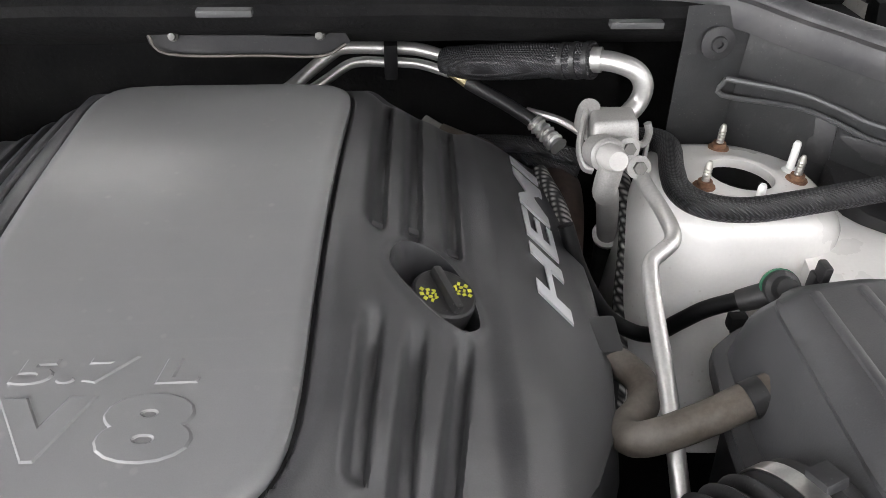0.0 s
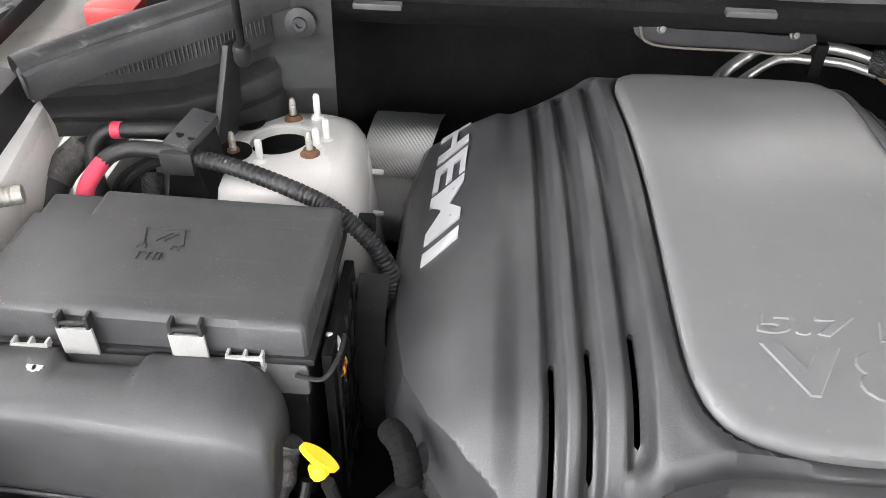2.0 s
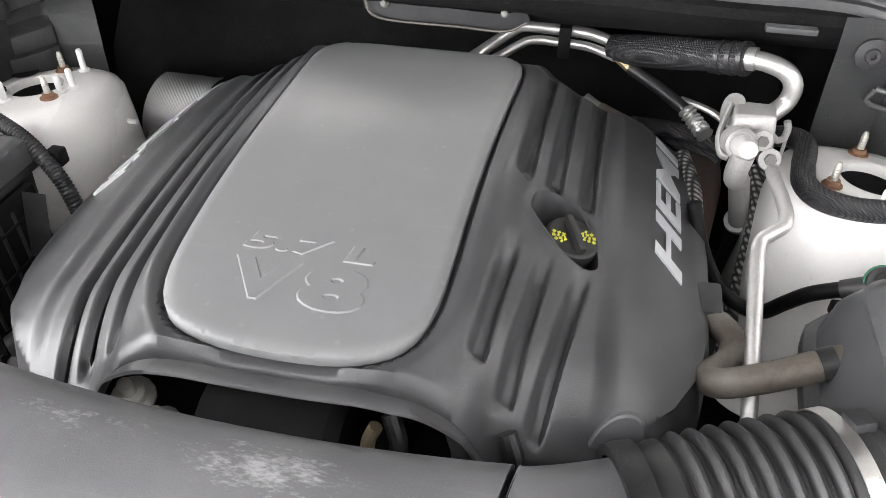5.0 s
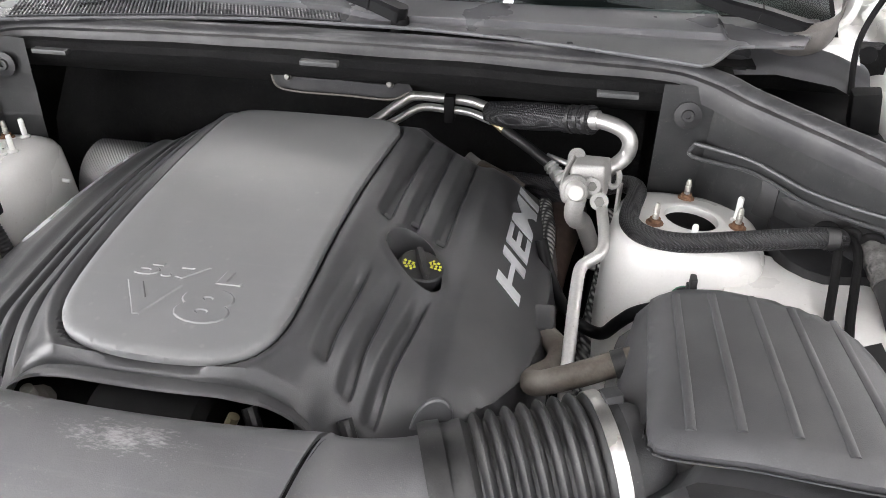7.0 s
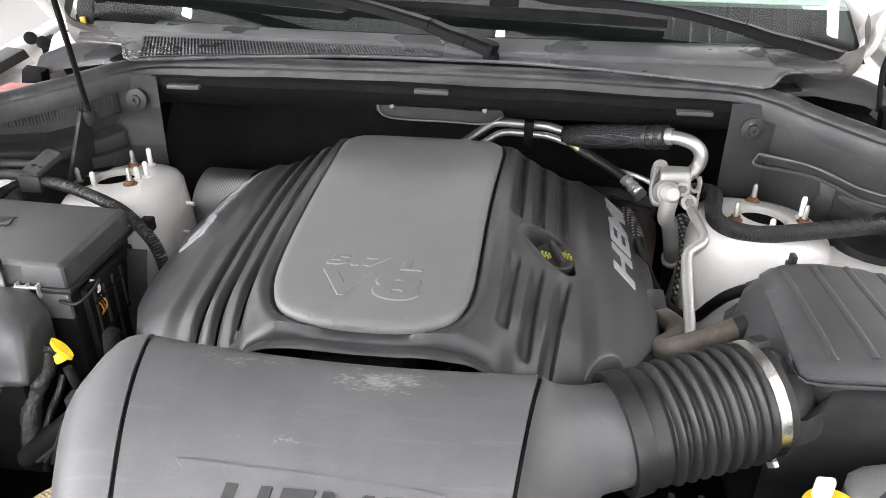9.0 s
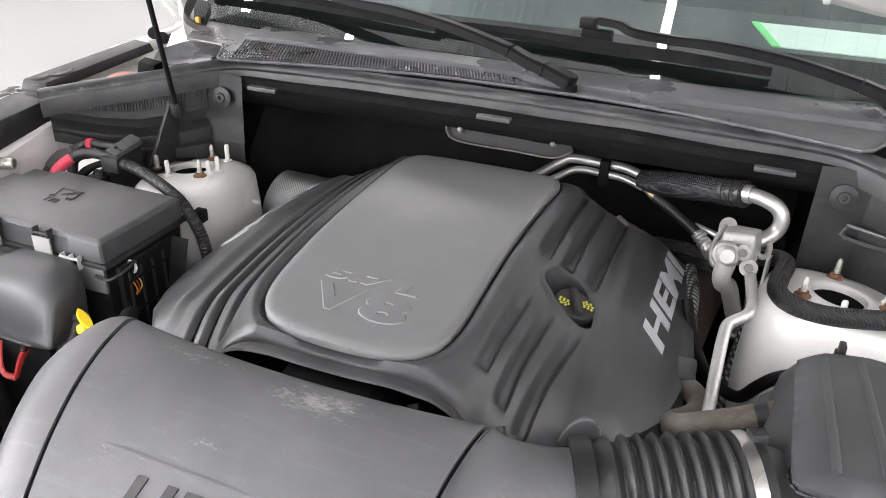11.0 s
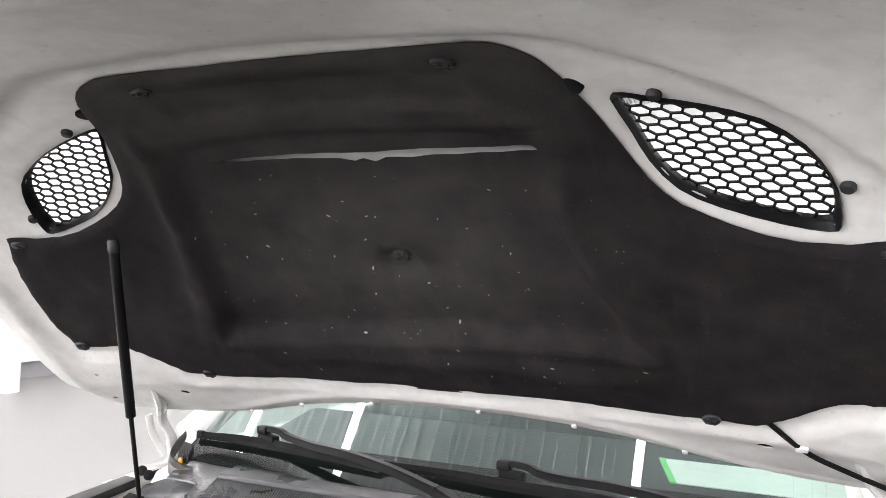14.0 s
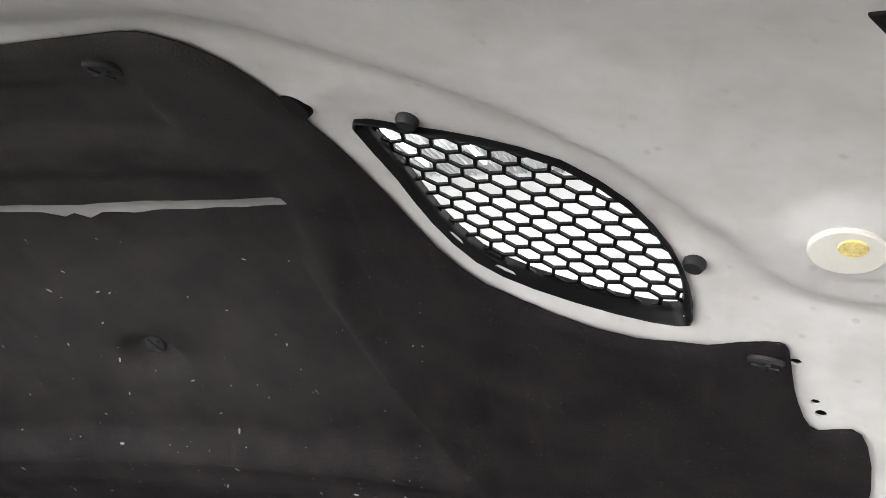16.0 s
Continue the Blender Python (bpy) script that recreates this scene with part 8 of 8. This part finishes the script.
    part("conduit", tube(bmesh.new(), [(0.79, 0.64, 0.99), (0.792, 0.60, 0.985), (0.780, 0.54, 0.965), (0.766, 0.48, 0.945), (0.760, 0.43, 0.930), (0.772, 0.38, 0.915), (0.78, 0.33, 0.88)], lambda t: 0.0105 + 0.0012 * math.sin(420 * t), 24, 10), DARK, cb, "ribbed black conduit")
    c = thing("reservoir_cap", (0.466, 0.151, 0.86), "yellow cap with white grip", "cap")
    part("cap", lathe(bmesh.new(), [(0.0, 0.0), (0.030, 0.0), (0.031, 0.004), (0.029, 0.014), (0.0, 0.016)], Matrix.Translation((0.472, 0.128, 0.905)), 28), YELLOW, c)
    bm = bmesh.new()
    box(bm, (0.455, 0.14, 0.916), (0.474, 0.148, 0.944), 0.004)
    part("grip", bm, NYLON, c, "white grip")
    part("neck", lathe(bmesh.new(), [(0.0, 0.0), (0.026, 0.0), (0.026, 0.1), (0.0, 0.1)], Matrix.Translation((0.472, 0.128, 0.805)), 24), DARK, c)
    s = thing("radiator_support_bar", (0.42, 0.12, 0.85), "dark ribbed crossbar under the hose", "crossbar")
    bm = bmesh.new()
    box(bm, (0.30, 0.125, 0.84), (0.56, 0.15, 0.862), 0.003)
    for k in range(7):
        box(bm, (0.32 + 0.03 * k, 0.12, 0.862), (0.326 + 0.03 * k, 0.15, 0.90), 0.001)
    part("bar", bm, DARK, s)


def left_hoses():
    p = thing("power_cable", (-0.5, 0.6, 0.9), "black corrugated cable conduit over the tower", "cable conduit")
    part("conduit", tube(bmesh.new(), [(-0.612, 0.601, 0.992), (-0.565, 0.590, 0.990), (-0.515, 0.571, 0.987), (-0.470, 0.552, 0.982), (-0.440, 0.540, 0.973), (-0.412, 0.527, 0.956), (-0.390, 0.516, 0.934), (-0.380, 0.512, 0.90), (-0.382, 0.52, 0.86), (-0.39, 0.53, 0.80)],
                         lambda t: 0.0093 + 0.0007 * math.sin(420 * t), 40, 12), DARK, p)
    bm = bmesh.new()
    box(bm, (-0.420, 0.536, 0.945), (-0.402, 0.553, 0.966), 0.003)
    part("clip", bm, BLACK, p)
    b = thing("cable_bracket", (-0.60, 0.62, 0.96), "black plastic cable bracket", "bracket")
    bm = bmesh.new()
    hexa(bm, [(-0.634, 0.597, 1.001), (-0.604, 0.588, 0.999), (-0.578, 0.626, 1.020), (-0.608, 0.636, 1.022), (-0.634, 0.597, 1.011), (-0.604, 0.588, 1.009), (-0.578, 0.626, 1.031), (-0.608, 0.636, 1.033)], 0.003)
    pl = part("plate", bm, DARK, b)
    # black discs on the plate, colour in place of the holes' shade
    for x, y in ((-0.589, 0.621), (-0.615, 0.605), (-0.602, 0.602)):
        bm = bmesh.new()
        lathe(bm, [(0.0, -0.003), (0.0045, -0.003), (0.0045, 0.0008), (0.0, 0.0008)], Matrix.Translation((x, y, 1.0095 + 0.53 * (y - 0.592))), 14)
        part("hole", bm, BLACK, pl)
    bm = bmesh.new()
    box(bm, (-0.636, 0.584, 0.976), (-0.600, 0.600, 1.004), 0.004)
    part("clamp_jaw", bm, DARK, b, "ribbed black cable clamp")
    bm = bmesh.new()
    hexa(bm, [(-0.645, 0.60, 0.93), (-0.585, 0.585, 0.93), (-0.575, 0.63, 0.93), (-0.635, 0.64, 0.93), (-0.630, 0.602, 1.0), (-0.602, 0.592, 1.0), (-0.582, 0.624, 1.02), (-0.610, 0.634, 1.02)], 0.004)
    part("foot", bm, BLACK, b)
    r = thing("battery_cable", (-0.70, 0.57, 0.93), "black battery cables with red tape ends", "cable")
    part("cable", tube(bmesh.new(), [(-0.612, 0.602, 0.997), (-0.640, 0.597, 1.0), (-0.668, 0.597, 1.0), (-0.688, 0.590, 0.996), (-0.697, 0.580, 0.990)], 0.0088, 6, 12), RUBBER, r)
    part("red_tape", tube(bmesh.new(), [(-0.696, 0.582, 0.991), (-0.703, 0.568, 0.983), (-0.708, 0.555, 0.972), (-0.709, 0.545, 0.955)], 0.0092, 4, 12), PINK, r, "red taped cable end")
    part("cable", tube(bmesh.new(), [(-0.60, 0.648, 0.990), (-0.630, 0.640, 0.998), (-0.655, 0.635, 1.0), (-0.685, 0.633, 1.0), (-0.710, 0.633, 0.998), (-0.724, 0.622, 0.985), (-0.722, 0.606, 0.962), (-0.716, 0.596, 0.93)], 0.0090, 6, 12), RUBBER, r)
    part("red_tape", tube(bmesh.new(), [(-0.692, 0.633, 1.0), (-0.703, 0.6335, 0.9995)], 0.0098, 3, 12), PINK, r, "red tape band")
    for k in range(3):
        part("branch", tube(bmesh.new(), [(-0.635, 0.612 - 0.004 * k, 0.985), (-0.660, 0.603 - 0.005 * k, 0.978), (-0.684, 0.590 - 0.004 * k, 0.965 - 0.006 * k), (-0.696, 0.575, 0.94 - 0.01 * k)], 0.0055, 5, 10), BLACK, r)
    part("taped_loom", tube(bmesh.new(), [(-0.705, 0.660, 0.980), (-0.735, 0.646, 0.976), (-0.756, 0.622, 0.966), (-0.767, 0.600, 0.950), (-0.772, 0.570, 0.925), (-0.770, 0.53, 0.90), (-0.765, 0.47, 0.87)], lambda t: 0.0165 + 0.0006 * math.sin(60 * t), 8, 14), RUBBER, r, "thick taped cable loom")
    part("grey_tape", tube(bmesh.new(), [(-0.745, 0.636, 0.972), (-0.759, 0.616, 0.962), (-0.767, 0.600, 0.950)], lambda t: 0.0178 + 0.0008 * math.sin(25 * t), 4, 14), TAPE, r, "grey tape wrap")
    part("fabric_end", tube(bmesh.new(), [(-0.655, 0.60, 0.965), (-0.650, 0.580, 0.945), (-0.645, 0.565, 0.90)], 0.012, 4, 12), BRAID, r)
    f = thing("heat_shield", (-0.40, 0.84, 0.82), "dimpled silver foil heat shield", "heat shield")
    def embossed(x0, x1, cy, cz, r, a0, a1, skew, taper):
        """A bent foil sheet with rows of round bosses pressed into it."""
        pitch, fine = 0.0054, 0.00115
        nu, nv = int((x1 - x0) / fine), int(r * radians(a1 - a0) / fine)
        rows = []
        for i in range(nv + 1):
            q = i / nv
            a = radians(a0 + (a1 - a0) * q)
            row = []
            for j in range(nu + 1):
                p = j / nu
                u, v = p * (x1 - x0) / pitch, q * r * radians(a1 - a0) / pitch
                boss = (0.5 + 0.5 * math.cos(math.tau * u)) * (0.5 + 0.5 * math.cos(math.tau * v)) + (0.5 - 0.5 * math.cos(math.tau * u)) * (0.5 - 0.5 * math.cos(math.tau * v))
                rr = r + 0.0026 * boss + 0.002 * noise.noise((p * 3, q * 3, 5.0))
                row.append(V((x0 + (x1 - x0) * (p + taper * q * (0.5 - p)) + skew * q, cy - rr * math.sin(a), cz + rr * math.cos(a))))
            rows.append(row)
        b = bmesh.new()
        loft_rows(b, rows)
        return b
    part("upper_foil", embossed(-0.440, -0.345, 0.848, 0.852, 0.060, -10, 125, -0.03, 0.12), FOIL, f, sharp=60, recalc=False)
    part("lower_foil", embossed(-0.448, -0.378, 0.800, 0.795, 0.055, 0, 120, 0.0, 0.5), FOIL, f, sharp=60, recalc=False)
    t = thing("red_terminal_cover", (-0.75, 0.805, 1.06), "red terminal cover in the corner", "terminal cover")
    bm = bmesh.new()
    box(bm, (-0.785, 0.785, 1.013), (-0.72, 0.83, 1.075), 0.008)
    part("cover", bm, RED, t)


def underhood_machinery():
    m = thing("engine_block", (0.0, 0.5, 0.55), "dark engine block and front accessories", "engine")
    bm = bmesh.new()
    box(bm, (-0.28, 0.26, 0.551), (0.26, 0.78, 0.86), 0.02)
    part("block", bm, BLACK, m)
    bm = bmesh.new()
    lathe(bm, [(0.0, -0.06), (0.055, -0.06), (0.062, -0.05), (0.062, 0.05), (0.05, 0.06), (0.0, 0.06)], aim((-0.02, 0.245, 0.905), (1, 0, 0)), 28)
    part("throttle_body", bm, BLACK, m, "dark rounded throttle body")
    for x, y, z, r in ((-0.155, 0.245, 0.945, 0.013), (-0.125, 0.235, 0.93, 0.010)):
        bm = bmesh.new()
        lathe(bm, [(0.0, 0.0), (r * 1.5, 0.0), (r * 1.5, 0.004), (r, 0.005), (r, 0.014), (r * 0.5, 0.015), (r * 0.5, 0.03), (0.0, 0.03)], aim((x, y, z - 0.02), (0.1, -0.3, 1)), 14)
        part("bolt", bm, ZINC, m, "zinc-plated bolt")
    for k, x in enumerate((0.075, 0.13, 0.17)):
        bm = bmesh.new()
        tube(bm, [(x, 0.25, 0.955), (x + 0.01, 0.235, 0.93), (x, 0.23, 0.88)], 0.008 + 0.004 * (k % 2), 4, 10)
        part("small_hose", bm, DARK, m)
    bm = bmesh.new()
    tube(bm, [(0.068, 0.232, 0.96), (0.062, 0.228, 0.945), (0.06, 0.225, 0.92)], 0.006, 4, 10)
    part("fitting", bm, material("brass_fitting", (0.45, 0.38, 0.25), 0.4, metal=0.8), m)
    f = thing("woven_filter_hose", (-0.30, 0.03, 0.80), "beige woven fabric hose below the duct", "hose")
    part("hose", tube(bmesh.new(), [(-0.305, 0.11, 0.84), (-0.325, 0.06, 0.85), (-0.33, 0.0, 0.84), (-0.31, -0.06, 0.80)], 0.035, 5, 20), GOLD, f)
    x = thing("exhaust_shroud", (0.36, 0.75, 0.80), "dark rusty machinery behind the pipes", "engine part")
    part("shroud", tube(bmesh.new(), [(0.33, 0.62, 0.80), (0.345, 0.70, 0.86), (0.36, 0.78, 0.87), (0.37, 0.88, 0.84)], 0.035, 5, 14), material("dark_rust", (0.045, 0.028, 0.022), 0.8, vary=0.4, grain=100, relief=0.4), x)
    part("mesh_sleeve", tube(bmesh.new(), [(0.40, 0.55, 0.74), (0.418, 0.64, 0.82), (0.430, 0.70, 0.885), (0.43, 0.76, 0.915)], 0.011, 5, 14), FLECKED, x)
    part("mesh_sleeve", tube(bmesh.new(), [(0.335, 0.52, 0.86), (0.343, 0.60, 0.895), (0.345, 0.68, 0.915), (0.335, 0.77, 0.915)], 0.010, 5, 12), FLECKED, x)


room()
ceiling_lights()
car_body()
hood_seal()
cowl()
windscreen()
wiper((-0.730, 1.075, 1.194), (-0.515, 1.060, 1.197), (-0.198, 1.026, 1.184), (-0.518, 1.071, 1.219), (-0.026, 0.932, 1.181), (0.086, 0.902, 1.150))
wiper((-0.205, 1.038, 1.190), (0.104, 1.022, 1.186), (0.400, 1.019, 1.178), (0.104, 1.043, 1.214), (0.532, 0.995, 1.180), (0.690, 0.972, 1.144))
hood()
gas_strut()
for sx, cx, cy, cz in ((-1, -0.534, 0.690, 0.962), (1, 0.531, 0.675, 0.967)):
    strut_tower(sx, cx, cy, cz)
engine_cover()
oil_cap()
intake_duct()
intake_hose()
air_filter_box()
headlamp()
fuse_box()
lamp_cover()
small_left_front()
gas_lines()
hoses_right()
left_hoses()
underhood_machinery()
